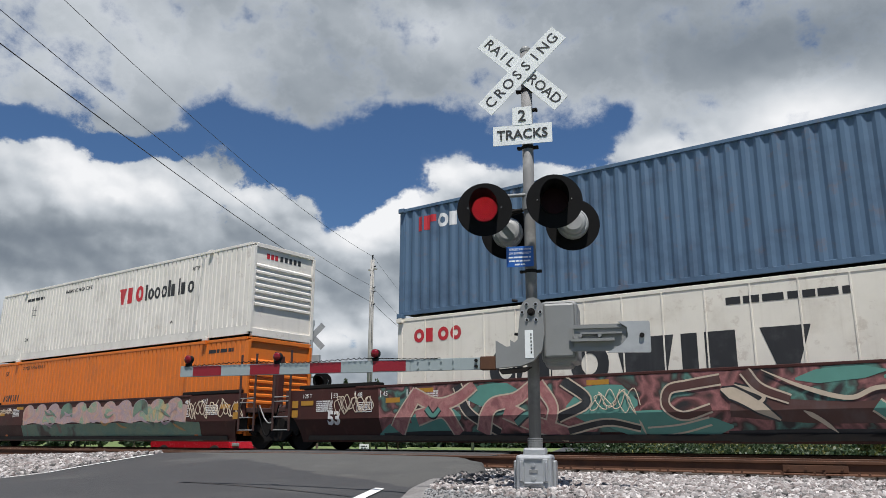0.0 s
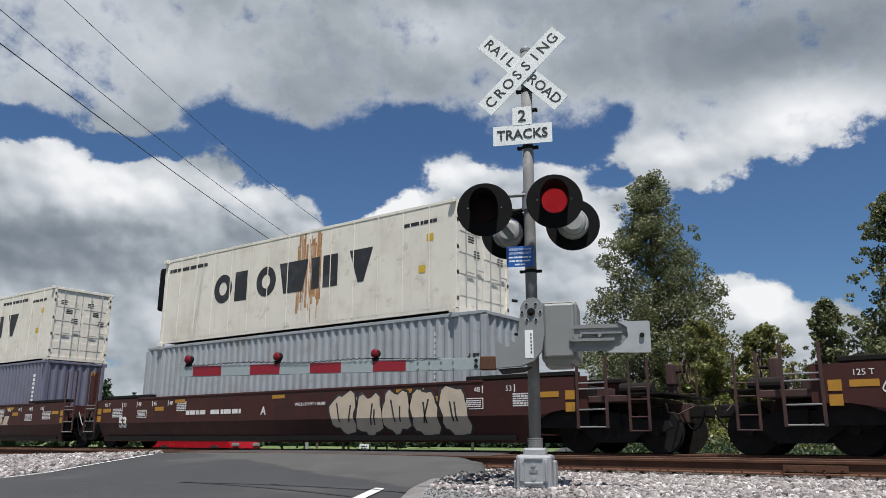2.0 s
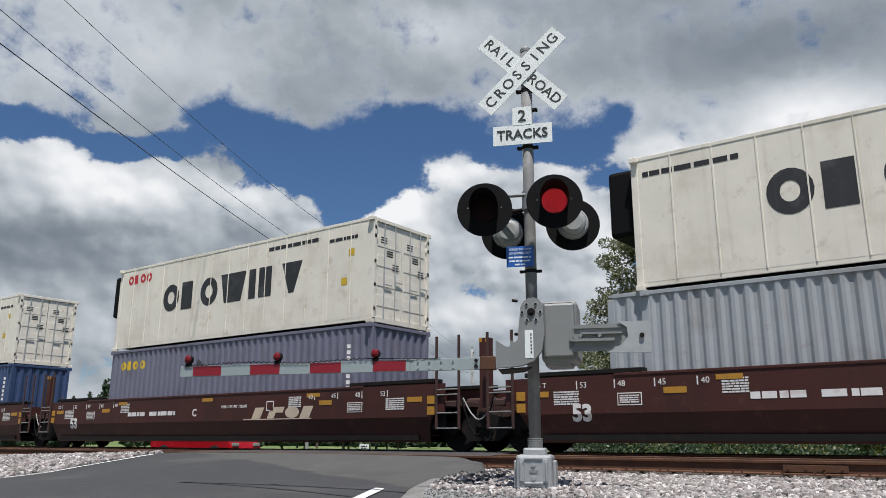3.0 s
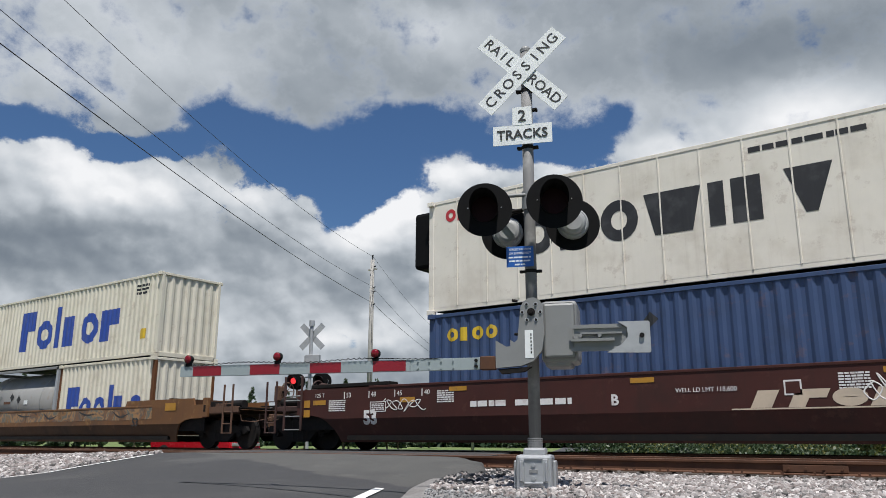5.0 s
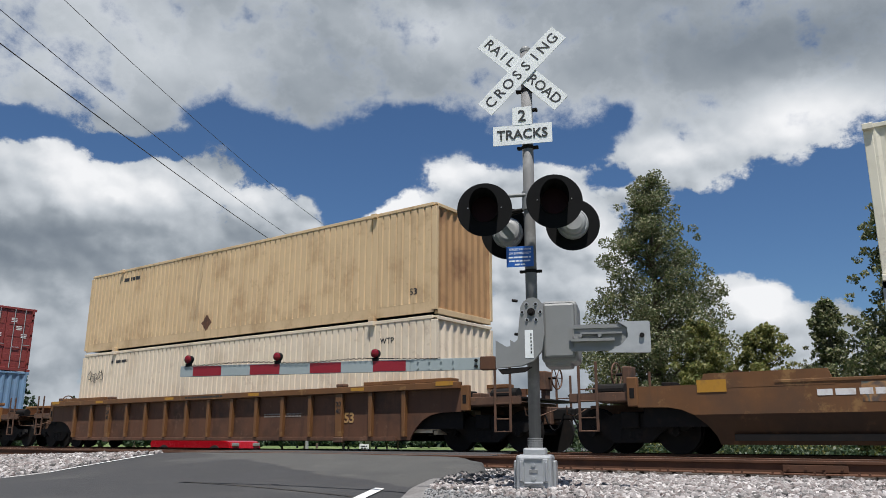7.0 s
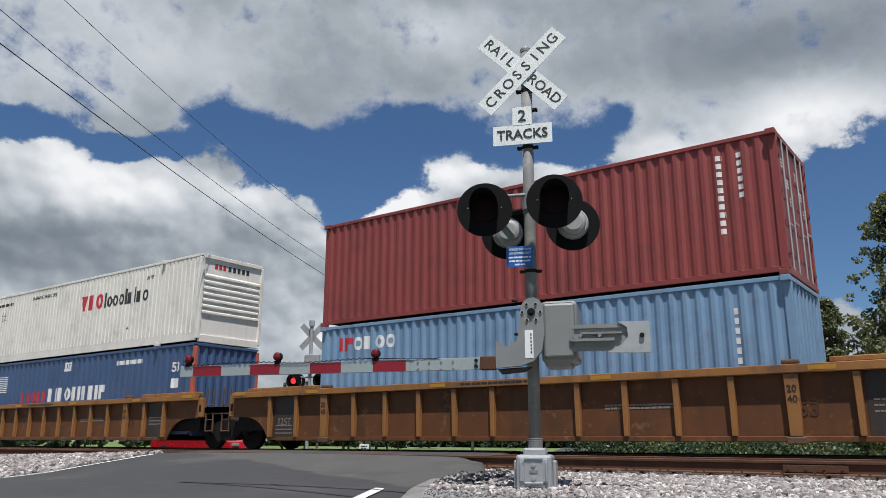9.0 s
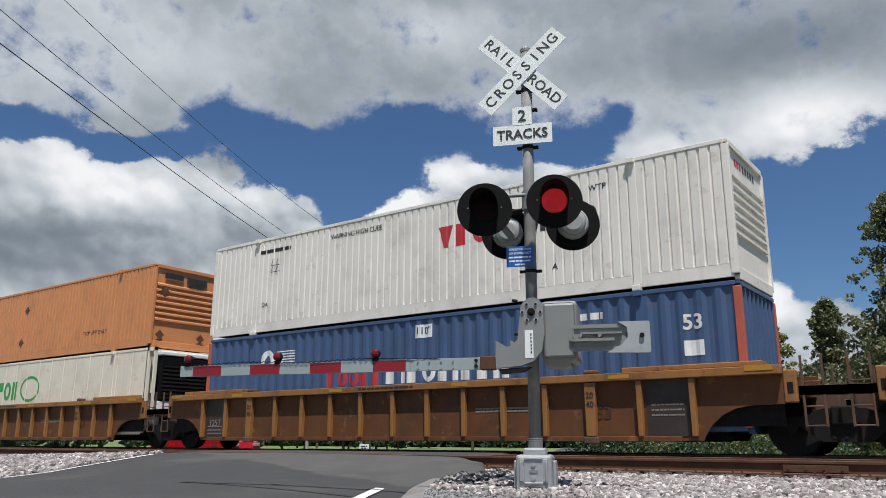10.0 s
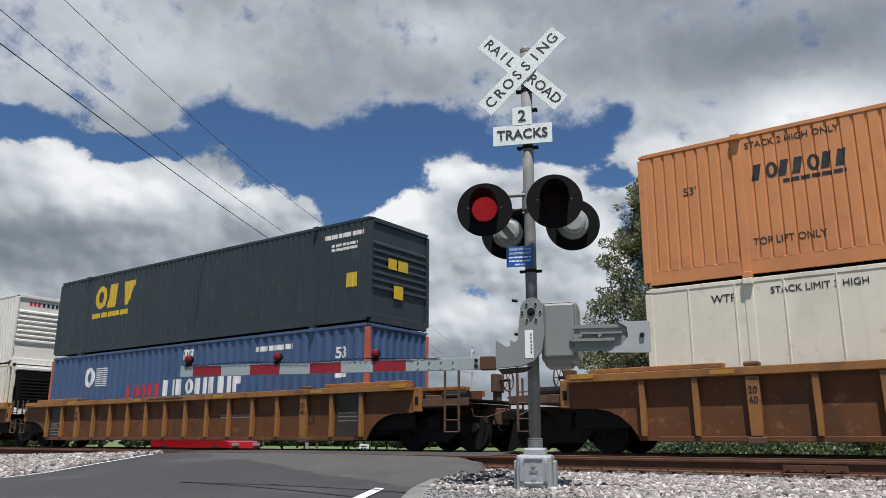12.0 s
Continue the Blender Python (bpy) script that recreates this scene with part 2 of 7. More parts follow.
RUST = (0.11, 0.05, 0.025)
GRIME = (0.05, 0.045, 0.04)
M = {
    "asphalt": mat("asphalt", (0.038, 0.038, 0.041), 0.8, var=0.25, scale=1.3, dirt=(0.078, 0.077, 0.074), dirt_amt=0.7, dirt_scale=0.35, bump=0.7, bump_scale=90, rust=(0.022, 0.022, 0.024), rust_amt=0.35),
    "tar": mat("tar", (0.012, 0.012, 0.013), 0.5),
    "line": mat("road_paint", (0.72, 0.72, 0.70), 0.6, var=0.1, scale=9, dirt=(0.2, 0.2, 0.2), dirt_amt=0.5, dirt_scale=8),
    "yellow_line": mat("yellow_road_paint", (0.65, 0.42, 0.05), 0.6),
    "gravel": mat("gravel_bed", (0.22, 0.21, 0.205), 0.9, var=0.35, scale=18, dirt=(0.12, 0.11, 0.10), dirt_amt=0.7, dirt_scale=2.5, bump=1.0, bump_scale=45),
    "grass": mat("grass_ground", (0.10, 0.15, 0.035), 0.9, var=0.4, scale=0.8, dirt=(0.22, 0.22, 0.09), dirt_amt=0.6, dirt_scale=0.15, bump=0.8, bump_scale=20),
    "rail": mat("rusty_rail", (0.115, 0.056, 0.034), 0.8, spec=0.2, var=0.3, scale=5, dirt=(0.06, 0.035, 0.025), dirt_amt=0.6, dirt_scale=3),
    "railtop": mat("worn_rail_head", (0.19, 0.165, 0.15), 0.45, 0.5, var=0.15, dirt=(0.10, 0.06, 0.04), dirt_amt=0.6, dirt_scale=3),
    "tie": mat("creosoted_timber", (0.06, 0.045, 0.035), 0.9, var=0.4, scale=9, bump=0.6),
    "galv": mat("galvanised_steel", (0.42, 0.43, 0.44), 0.5, 0.35, var=0.14, scale=7, dirt=(0.26, 0.27, 0.28), dirt_amt=0.5, dirt_scale=4),
    "galv_dark": mat("weathered_zinc_paint", (0.235, 0.238, 0.235), 0.5, 0.2, var=0.12, scale=6, dirt=(0.2, 0.2, 0.2), dirt_amt=0.4, dirt_scale=3),
    "mast": mat("weathered_mast_paint", (0.17, 0.168, 0.168), 0.7, 0.0, spec=0.3, var=0.2, scale=5, dirt=(0.36, 0.355, 0.35), dirt_amt=0.75, dirt_scale=2.2, streak=0.5),
    "alu": mat("cast_aluminium", (0.40, 0.41, 0.42), 0.45, 0.4, var=0.12, scale=12),
    "lamp_case": mat("dull_lamp_casting", (0.30, 0.305, 0.31), 0.6, 0.1, var=0.12, scale=12),
    "black": mat("matt_black_paint", (0.0045, 0.0045, 0.005), 0.7, var=0.1, spec=0.12),
    "dark": mat("dark_steel", (0.011, 0.0098, 0.0094), 0.8, 0.0, spec=0.2, var=0.25, scale=7, dirt=(0.028, 0.017, 0.012), dirt_amt=0.5, dirt_scale=5),
    "sign_white": mat("reflective_white_sheeting", (0.74, 0.76, 0.76), 0.45, var=0.04, scale=9, dirt=(0.5, 0.5, 0.48), dirt_amt=0.35, dirt_scale=5),
    "sign_black": mat("black_sign_letters", (0.02, 0.02, 0.02), 0.5),
    "sign_blue": mat("blue_sign_sheeting", (0.010, 0.095, 0.38), 0.4, var=0.05),
    "tape_red": mat("red_reflective_tape", (0.235, 0.010, 0.020), 0.4, var=0.08, scale=20),
    "tape_white": mat("silver_reflective_tape", (0.29, 0.335, 0.34), 0.4, var=0.05, scale=20),
    "lens_red": mat("red_lamp_lens", (0.16, 0.004, 0.010), 0.12, var=0.05),
    "lens_off": mat("unlit_lamp_lens", (0.012, 0.002, 0.003), 0.5, spec=0.1),
    "led": glow("lit_red_led", (1.0, 0.045, 0.055), 1.1),
    "wood": mat("weathered_pole_wood", (0.34, 0.33, 0.31), 0.9, var=0.25, scale=4, bump=0.5),
    "wire": mat("wire", (0.02, 0.02, 0.022), 0.6),
    "bark": mat("bark", (0.13, 0.10, 0.075), 0.9, var=0.3, scale=6, bump=0.8),
    "leaf": leaf_mat("broad_leaves", (0.050, 0.082, 0.022), (0.120, 0.160, 0.050), (0.23, 0.22, 0.12)),
    "leaf_light": leaf_mat("light_leaves", (0.085, 0.115, 0.025), (0.19, 0.205, 0.05), (0.27, 0.25, 0.09)),
    "needle": leaf_mat("needles_and_shaded_weeds", (0.02, 0.05, 0.02), (0.05, 0.09, 0.035), (0.07, 0.10, 0.05)),
    "stone": stone_mat("ballast_stone", [(0.07, 0.066, 0.063), (0.27, 0.25, 0.24), (0.42, 0.385, 0.37), (0.16, 0.12, 0.11), (0.40, 0.365, 0.35), (0.70, 0.66, 0.64)]),
    "chip": stone_mat("crushed_grey_stone", [(0.14, 0.14, 0.14), (0.28, 0.28, 0.28), (0.38, 0.38, 0.37), (0.20, 0.20, 0.20)]),
    "red_car": mat("red_car_paint", (0.36, 0.006, 0.014), 0.25, var=0.05),
    "glass": mat("dark_window_glass", (0.02, 0.025, 0.03), 0.08),
    "tyre": mat("tyre_rubber", (0.02, 0.02, 0.02), 0.85),
    "yellow": mat("yellow_decal", (0.44, 0.215, 0.02), 0.55, var=0.15, dirt=GRIME, dirt_amt=0.4, dirt_scale=6),
    "white_ink": mat("white_stencil", (0.72, 0.70, 0.68), 0.6, var=0.1, scale=12, dirt=(0.3, 0.2, 0.18), dirt_amt=0.5, dirt_scale=6),
    "black_ink": mat("black_stencil", (0.018, 0.018, 0.02), 0.55),
    "well_brown": mat("mineral_brown_paint", (0.062, 0.0205, 0.0165), 0.55, spec=0.25, var=0.18, scale=1.5, dirt=(0.034, 0.017, 0.014), dirt_amt=0.7, dirt_scale=0.8, streak=0.5, bump=0.1, rust=(0.105, 0.046, 0.034), rust_amt=0.35),
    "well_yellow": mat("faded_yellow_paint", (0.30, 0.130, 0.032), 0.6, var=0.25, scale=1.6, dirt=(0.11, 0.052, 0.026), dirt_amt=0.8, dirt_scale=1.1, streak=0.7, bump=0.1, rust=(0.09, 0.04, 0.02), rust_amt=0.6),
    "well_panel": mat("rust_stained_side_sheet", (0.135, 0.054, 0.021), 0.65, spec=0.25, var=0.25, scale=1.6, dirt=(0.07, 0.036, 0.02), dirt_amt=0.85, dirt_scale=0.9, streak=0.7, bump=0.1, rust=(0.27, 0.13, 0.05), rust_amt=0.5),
    "well_old": mat("old_brown_side_sheet", (0.125, 0.060, 0.036), 0.65, spec=0.25, var=0.25, scale=1.6, dirt=(0.05, 0.03, 0.022), dirt_amt=0.8, dirt_scale=0.9, streak=0.7, bump=0.1, rust=(0.19, 0.11, 0.07), rust_amt=0.45),
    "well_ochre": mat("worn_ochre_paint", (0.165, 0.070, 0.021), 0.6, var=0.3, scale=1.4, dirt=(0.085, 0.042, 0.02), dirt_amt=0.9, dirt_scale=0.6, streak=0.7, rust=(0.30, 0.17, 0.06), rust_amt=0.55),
    "well_umber": mat("dark_umber_sheet", (0.080, 0.038, 0.018), 0.65, spec=0.25, var=0.3, scale=1.4, dirt=(0.032, 0.02, 0.014), dirt_amt=0.8, dirt_scale=0.7, streak=0.6, rust=(0.13, 0.06, 0.028), rust_amt=0.55),
}
PAINT = {
    "white_domestic": ((0.76, 0.72, 0.66), (0.36, 0.34, 0.31), 0.35, 0.25),
    "white_reefer": ((0.76, 0.71, 0.62), (0.40, 0.33, 0.25), 0.35, 0.30),
    "cream_box": ((0.66, 0.62, 0.51), (0.30, 0.24, 0.16), 0.35, 0.30),
    "beige": ((0.63, 0.455, 0.265), (0.26, 0.14, 0.06), 0.5, 0.40),
    "cream": ((0.72, 0.61, 0.47), (0.40, 0.28, 0.18), 0.4, 0.30),
    "orange": ((0.64, 0.155, 0.013), (0.34, 0.11, 0.03), 0.35, 0.3),
    "orange_faded": ((0.60, 0.24, 0.09), (0.36, 0.14, 0.06), 0.4, 0.3),
    "blue_faded": ((0.084, 0.146, 0.23), (0.03, 0.05, 0.09), 0.5, 0.45),
    "blue_light": ((0.17, 0.28, 0.42), (0.08, 0.12, 0.19), 0.45, 0.4),
    "blue_navy": ((0.035, 0.065, 0.15), (0.02, 0.03, 0.06), 0.45, 0.4),
    "blue_domestic": ((0.048, 0.092, 0.195), (0.03, 0.05, 0.10), 0.45, 0.35),
    "slate": ((0.15, 0.15, 0.205), (0.08, 0.08, 0.10), 0.5, 0.35),
    "grey": ((0.33, 0.35, 0.37), (0.20, 0.17, 0.14), 0.45, 0.35),
    "maroon": ((0.24, 0.042, 0.038), (0.10, 0.025, 0.02), 0.45, 0.35),
    "green_dark": ((0.024, 0.036, 0.042), (0.012, 0.018, 0.02), 0.4, 0.25),
    "cream_reefer": ((0.72, 0.67, 0.56), (0.40, 0.32, 0.22), 0.3, 0.2),
    "tank": ((0.27, 0.27, 0.26), (0.20, 0.19, 0.17), 0.4, 0.2),
}
for key, (c, d, amt, stk) in PAINT.items():
    M[key] = mat(key + "_container_paint", c, 0.5, var=0.10, scale=1.2, dirt=d, dirt_amt=amt, dirt_scale=0.9, streak=stk, bump=0.06, bump_scale=12, rust=(0.20, 0.095, 0.045), rust_amt=0.22)
INK = {"red": (0.50, 0.02, 0.03), "black": (0.02, 0.02, 0.022), "blue": (0.02, 0.06, 0.30), "white": (0.72, 0.72, 0.72), "yellow": (0.60, 0.40, 0.02), "green": (0.04, 0.30, 0.07),
       "teal": (0.10, 0.27, 0.22), "pink": (0.47, 0.27, 0.23), "rose": (0.33, 0.13, 0.125), "cream": (0.55, 0.45, 0.34), "mint": (0.13, 0.25, 0.18), "lilac": (0.36, 0.27, 0.30), "ochre": (0.42, 0.24, 0.09), "umber": (0.085, 0.035, 0.028)}
for key, c in INK.items():
    M["ink_" + key] = mat(key + "_lettering", c, 0.55, var=0.14, scale=5, dirt=tuple(v * 0.6 + 0.06 for v in c), dirt_amt=0.55, dirt_scale=2.2, streak=0.25)


M["spray_pastel"] = airbrush("pastel_spray", [(0.42, 0.20, 0.18), (0.46, 0.30, 0.22), (0.34, 0.26, 0.28), (0.47, 0.28, 0.23), (0.20, 0.31, 0.22), (0.44, 0.32, 0.16)], 1.5)
M["spray_mint"] = airbrush("mint_spray", [(0.07, 0.05, 0.04), (0.12, 0.20, 0.15), (0.16, 0.22, 0.15), (0.11, 0.21, 0.16), (0.20, 0.14, 0.11)], 1.3)
M["spray_dark"] = airbrush("dark_spray", [(0.02, 0.018, 0.018), (0.10, 0.038, 0.035), (0.30, 0.12, 0.115), (0.05, 0.025, 0.022), (0.08, 0.19, 0.155), (0.03, 0.025, 0.025)], 1.6)
M["spray_rose"] = airbrush("rose_spray", [(0.22, 0.085, 0.085), (0.40, 0.18, 0.165), (0.30, 0.11, 0.11), (0.44, 0.23, 0.19)], 2.2)
M["spray_camo"] = airbrush("weathered_spray", [(0.05, 0.035, 0.025), (0.20, 0.085, 0.028), (0.10, 0.075, 0.06), (0.34, 0.18, 0.07), (0.09, 0.11, 0.10), (0.26, 0.12, 0.035), (0.06, 0.04, 0.03)], 1.9)
M["asphalt_old"] = mat("worn_pale_asphalt", (0.075, 0.074, 0.071), 0.85, var=0.25, scale=1.6, dirt=(0.045, 0.045, 0.046), dirt_amt=0.7, dirt_scale=0.9, bump=0.8, bump_scale=70, rust=(0.13, 0.125, 0.115), rust_amt=0.35)


# ---- building helpers ----
def part(name, bm, material, parent=None, label="", smooth=False):
    me = bpy.data.meshes.new(name)
    bm.to_mesh(me)
    bm.free()
    return part_mesh(name, me, material, parent, label, smooth)


def part_mesh(name, me, material, parent=None, label="", smooth=False):
    if not me.materials:
        me.materials.append(M[material])
    if smooth:
        me.polygons.foreach_set("use_smooth", [True] * len(me.polygons))
    ob = new(name, me)
    ob.parent = parent
    if label:
        ob["label"] = label
    return ob


def thing(name, m, label, category, group="", kind=""):
    ob = new(name)
    ob.empty_display_size = 0.3
    ob.matrix_world = m
    return tagged(ob, label, category, group, kind)


def box(bm, x0, x1, y0, y1, z0, z1, bevel=0.0, m=None):
    r = bmesh.ops.create_cube(bm, size=1.0)
    vs = r["verts"]
    for v in vs:
        v.co = Vector(((x0 + x1) / 2 + v.co.x * (x1 - x0), (y0 + y1) / 2 + v.co.y * (y1 - y0), (z0 + z1) / 2 + v.co.z * (z1 - z0)))
    if m:
        bmesh.ops.transform(bm, matrix=m, verts=vs)
    if bevel:
        es = list({e for v in vs for e in v.link_edges})
        bmesh.ops.bevel(bm, geom=es, offset=bevel, segments=2, affect="EDGES", profile=0.5)
    return bm


def rod(bm, a, b, r, r2=None, seg=12, caps=True):
    a, b = Vector(a), Vector(b)
    d = b - a
    q = d.to_track_quat("Z", "Y").to_matrix().to_4x4()
    bmesh.ops.create_cone(bm, cap_ends=caps, segments=seg, radius1=r, radius2=r if r2 is None else r2, depth=d.length, matrix=Matrix.Translation((a + b) / 2) @ q)
    return bm


def prism(bm, pts, y0, y1):
    """An outline in x and z, pushed from y0 to y1."""
    f = [bm.verts.new((x, y0, z)) for x, z in pts]
    b = [bm.verts.new((x, y1, z)) for x, z in pts]
    n = len(pts)
    bm.faces.new(f)
    bm.faces.new(b[::-1])
    for i in range(n):
        bm.faces.new((f[i], b[i], b[(i + 1) % n], f[(i + 1) % n]))
    bmesh.ops.recalc_face_normals(bm, faces=bm.faces)
    return bm


def new_bm():
    return bmesh.new()


_fonts = {}


def text_mesh(body, size, depth=0.003, bold=0.0):
    """Lettering in the x-z plane, facing -y, centred on its middle."""
    key = (body, size, depth, bold)
    if key not in _fonts:
        c = bpy.data.curves.new("lettering", "FONT")
        c.body, c.size, c.extrude, c.offset = body, size, depth, bold
        c.align_x, c.align_y, c.resolution_u = "CENTER", "CENTER", 3
        ob = bpy.data.objects.new("lettering", c)
        scene.collection.objects.link(ob)
        me = bpy.data.meshes.new_from_object(ob.evaluated_get(bpy.context.evaluated_depsgraph_get()))
        bpy.data.objects.remove(ob)
        me.transform(pose(0, 0, 0, 90, 0, 0))
        me.materials.clear()
        _fonts[key] = me
    return _fonts[key]


def lettering(body, size, x, y, z, material, parent, width=0.0, rz=0, name="lettering", bold=0.0, ry=0):
    me = text_mesh(body, size, 0.003, bold).copy()
    if width:
        xs = [v.co.x for v in me.vertices]
        me.transform(Matrix.Diagonal((width / max(1e-6, max(xs) - min(xs)), 1, 1, 1)))
    ob = part_mesh(name, me, material, parent)
    ob.matrix_basis = pose(x, y, z, 0, ry, rz)
    return ob


def ring(bm, cx, cz, rx, rz, wall, y, d=0.004, seg=20):
    out, inn = [], []
    for k in range(seg):
        a = 2 * math.pi * k / seg
        out.append(bm.verts.new((cx + rx * math.cos(a), y, cz + rz * math.sin(a))))
        inn.append(bm.verts.new((cx + (rx - wall) * math.cos(a), y, cz + (rz - wall) * math.sin(a))))
    for k in range(seg):
        j = (k + 1) % seg
        bm.faces.new((out[k], out[j], inn[j], inn[k]))


def slab(bm, x0, x1, z0, z1, y, lean=0.0):
    k = lean * (z1 - z0)
    bm.faces.new([bm.verts.new(p) for p in ((x0, y, z0), (x1, y, z0), (x1 + k, y, z1), (x0 + k, y, z1))])


def cells(bm, rects, z0, k, y, lean):
    """One flat shape out of touching rectangles; heights are shares of k."""
    for x0, x1, a, b in rects:
        bm.faces.new([bm.verts.new((x + lean * k * z, y, z0 + k * z)) for x, z in ((x0, a), (x1, a), (x1, b), (x0, b))])
    bmesh.ops.remove_doubles(bm, verts=bm.verts, dist=1e-4)


def emblem(codes, x0, x1, z0, z1, y, material, parent, lean=0.0, name="emblem", label=""):
    """A company mark as plain shapes: O ring, B block, I bar, N stepped block, V wedge, W broad wedge, . gap; small letters are low."""
    wts = {"I": 0.45, ".": 0.35, "W": 1.35}
    tot = sum(wts.get(c, 1.0) for c in codes)
    x, w1, h = x0, (x1 - x0) / tot, z1 - z0
    for c in codes:
        if c != ".":
            bm = new_bm()
        w = w1 * wts.get(c, 1.0)
        a, b = x + 0.07 * w1, x + w - 0.07 * w1
        t = 0.26 * w1
        if c in "Oo":
            top = z1 if c == "O" else z0 + 0.72 * h
            ring(bm, (a + b) / 2 + lean * h / 2, (z0 + top) / 2, (b - a) / 2, (top - z0) / 2, t * 0.95, y)
        elif c in "Bb":
            k = (z1 if c == "B" else z0 + 0.72 * h) - z0
            cells(bm, [(a, a + 0.66 * (b - a), 0, 1)], z0, k, y, lean)
        elif c == "I":
            slab(bm, a, b, z0, z1, y, lean)
        elif c in "Nn":
            k = (z1 if c == "N" else z0 + 0.72 * h) - z0
            cells(bm, [(a, a + 0.5 * (b - a), 0, 1), (a + 0.5 * (b - a), b, 0.5, 1)], z0, k, y, lean)
        elif c == "V":
            mid = (a + b) / 2
            for pts in ([(a, 1), (mid - 0.4 * t, 0), (mid + 0.4 * t, 0), (b, 1)],):
                bm.faces.new([bm.verts.new((px + lean * h * pz, y, z0 + h * pz)) for px, pz in pts])
            bmesh.ops.remove_doubles(bm, verts=bm.verts, dist=1e-4)
        elif c == "W":
            bm.faces.new([bm.verts.new((px, y, pz)) for px, pz in ((a + 0.8 * t, z0), (b - 0.8 * t, z0), (b, z1), (a, z1))])
        if c != ".":
            part(name, bm, material, parent, label)
        x += w


def bars(x0, x1, z0, z1, y, rows, material, parent, seed=0, name="small_print", upright=False):
    """Print too small to read, as short bars in rows."""
    rnd = random.Random(seed)
    bm = new_bm()
    h = (z1 - z0) / rows
    for r in range(rows):
        x = x0
        while x < x1 - 0.01:
            w = min(rnd.uniform(0.6, 2.4) * h, x1 - x)
            slab(bm, x, x + w * 0.85, z0 + r * h + 0.18 * h, z0 + (r + 1) * h - 0.18 * h, y)
            x += w
    return tagged(part(name, bm, material, parent), kind="stuff")


def from_arrays(name, verts, faces, material, parent=None, label="", smooth=False):
    me = bpy.data.meshes.new(name)
    me.from_pydata(verts, [], faces)
    me.update()
    return part_mesh(name, me, material, parent, label, smooth)


# ---- ground, road and tracks ----
ROAD = Vector((-0.4540, 0.8910, 0))          # the way the road runs across the tracks


def road_x(y, side):
    """x of the road's edge (side 1: the one beside the signal) at y."""
    return -7.75 - 0.5095 * (y - 11.0) if side > 0 else -15.4 - 0.27 * (y - 11.0)


def lift(y, x=0.0):
    """Height of the made ground; the embankment falls away from the tracks on both sides."""
    pts = [(-60, -1.6), (0, -1.25), (4, -0.85), (6, -0.46), (7.2, -0.28), (8.2, -0.24), (10.2, -0.23), (18.6, -0.23), (20.5, -0.55), (24, -0.72), (40, -0.75), (4000, -0.75)]
    for (a, za), (b, zb) in zip(pts, pts[1:]):
        if y <= b:
            return za + (zb - za) * (y - a) / (b - a)
    return pts[-1][1]


def road_z(y):
    pts = [(-40, -1.2), (0, -0.85), (4, -0.45), (5.5, -0.335), (6.35, -0.285), (7.3, -0.23), (8.5, -0.14), (9.8, -0.05), (10.6, -0.005), (18.2, -0.005), (19.5, -0.06), (22, -0.28), (30, -0.42), (80, -0.5), (400, -0.5)]
    for (a, za), (b, zb) in zip(pts, pts[1:]):
        if y <= b:
            t = (y - a) / (b - a)
            return za + (zb - za) * t
    return pts[-1][1]


def road_surf(x, y):
    """The asphalt's height with its crown, which flattens at the rails."""
    a, b = road_x(y, -1), road_x(y, 1)
    f = (x - (a + b) / 2) / ((b - a) / 2)
    return road_z(y) - (0.13 if y < 7.6 else 0.13 - 0.11 * min(1, (y - 7.6) / 2.8)) * min(1.6, f * f)


def strip(name, ys, edge_l, edge_r, zf, material, n=2, label=""):
    verts, faces = [], []
    for y in ys:
        a, b = edge_l(y), edge_r(y)
        for k in range(n + 1):
            verts.append((a + (b - a) * k / n, y, zf(y)))
    for i in range(len(ys) - 1):
        for k in range(n):
            q = i * (n + 1) + k
            faces.append((q, q + 1, q + n + 2, q + n + 1))
    return from_arrays(name, verts, faces, material)


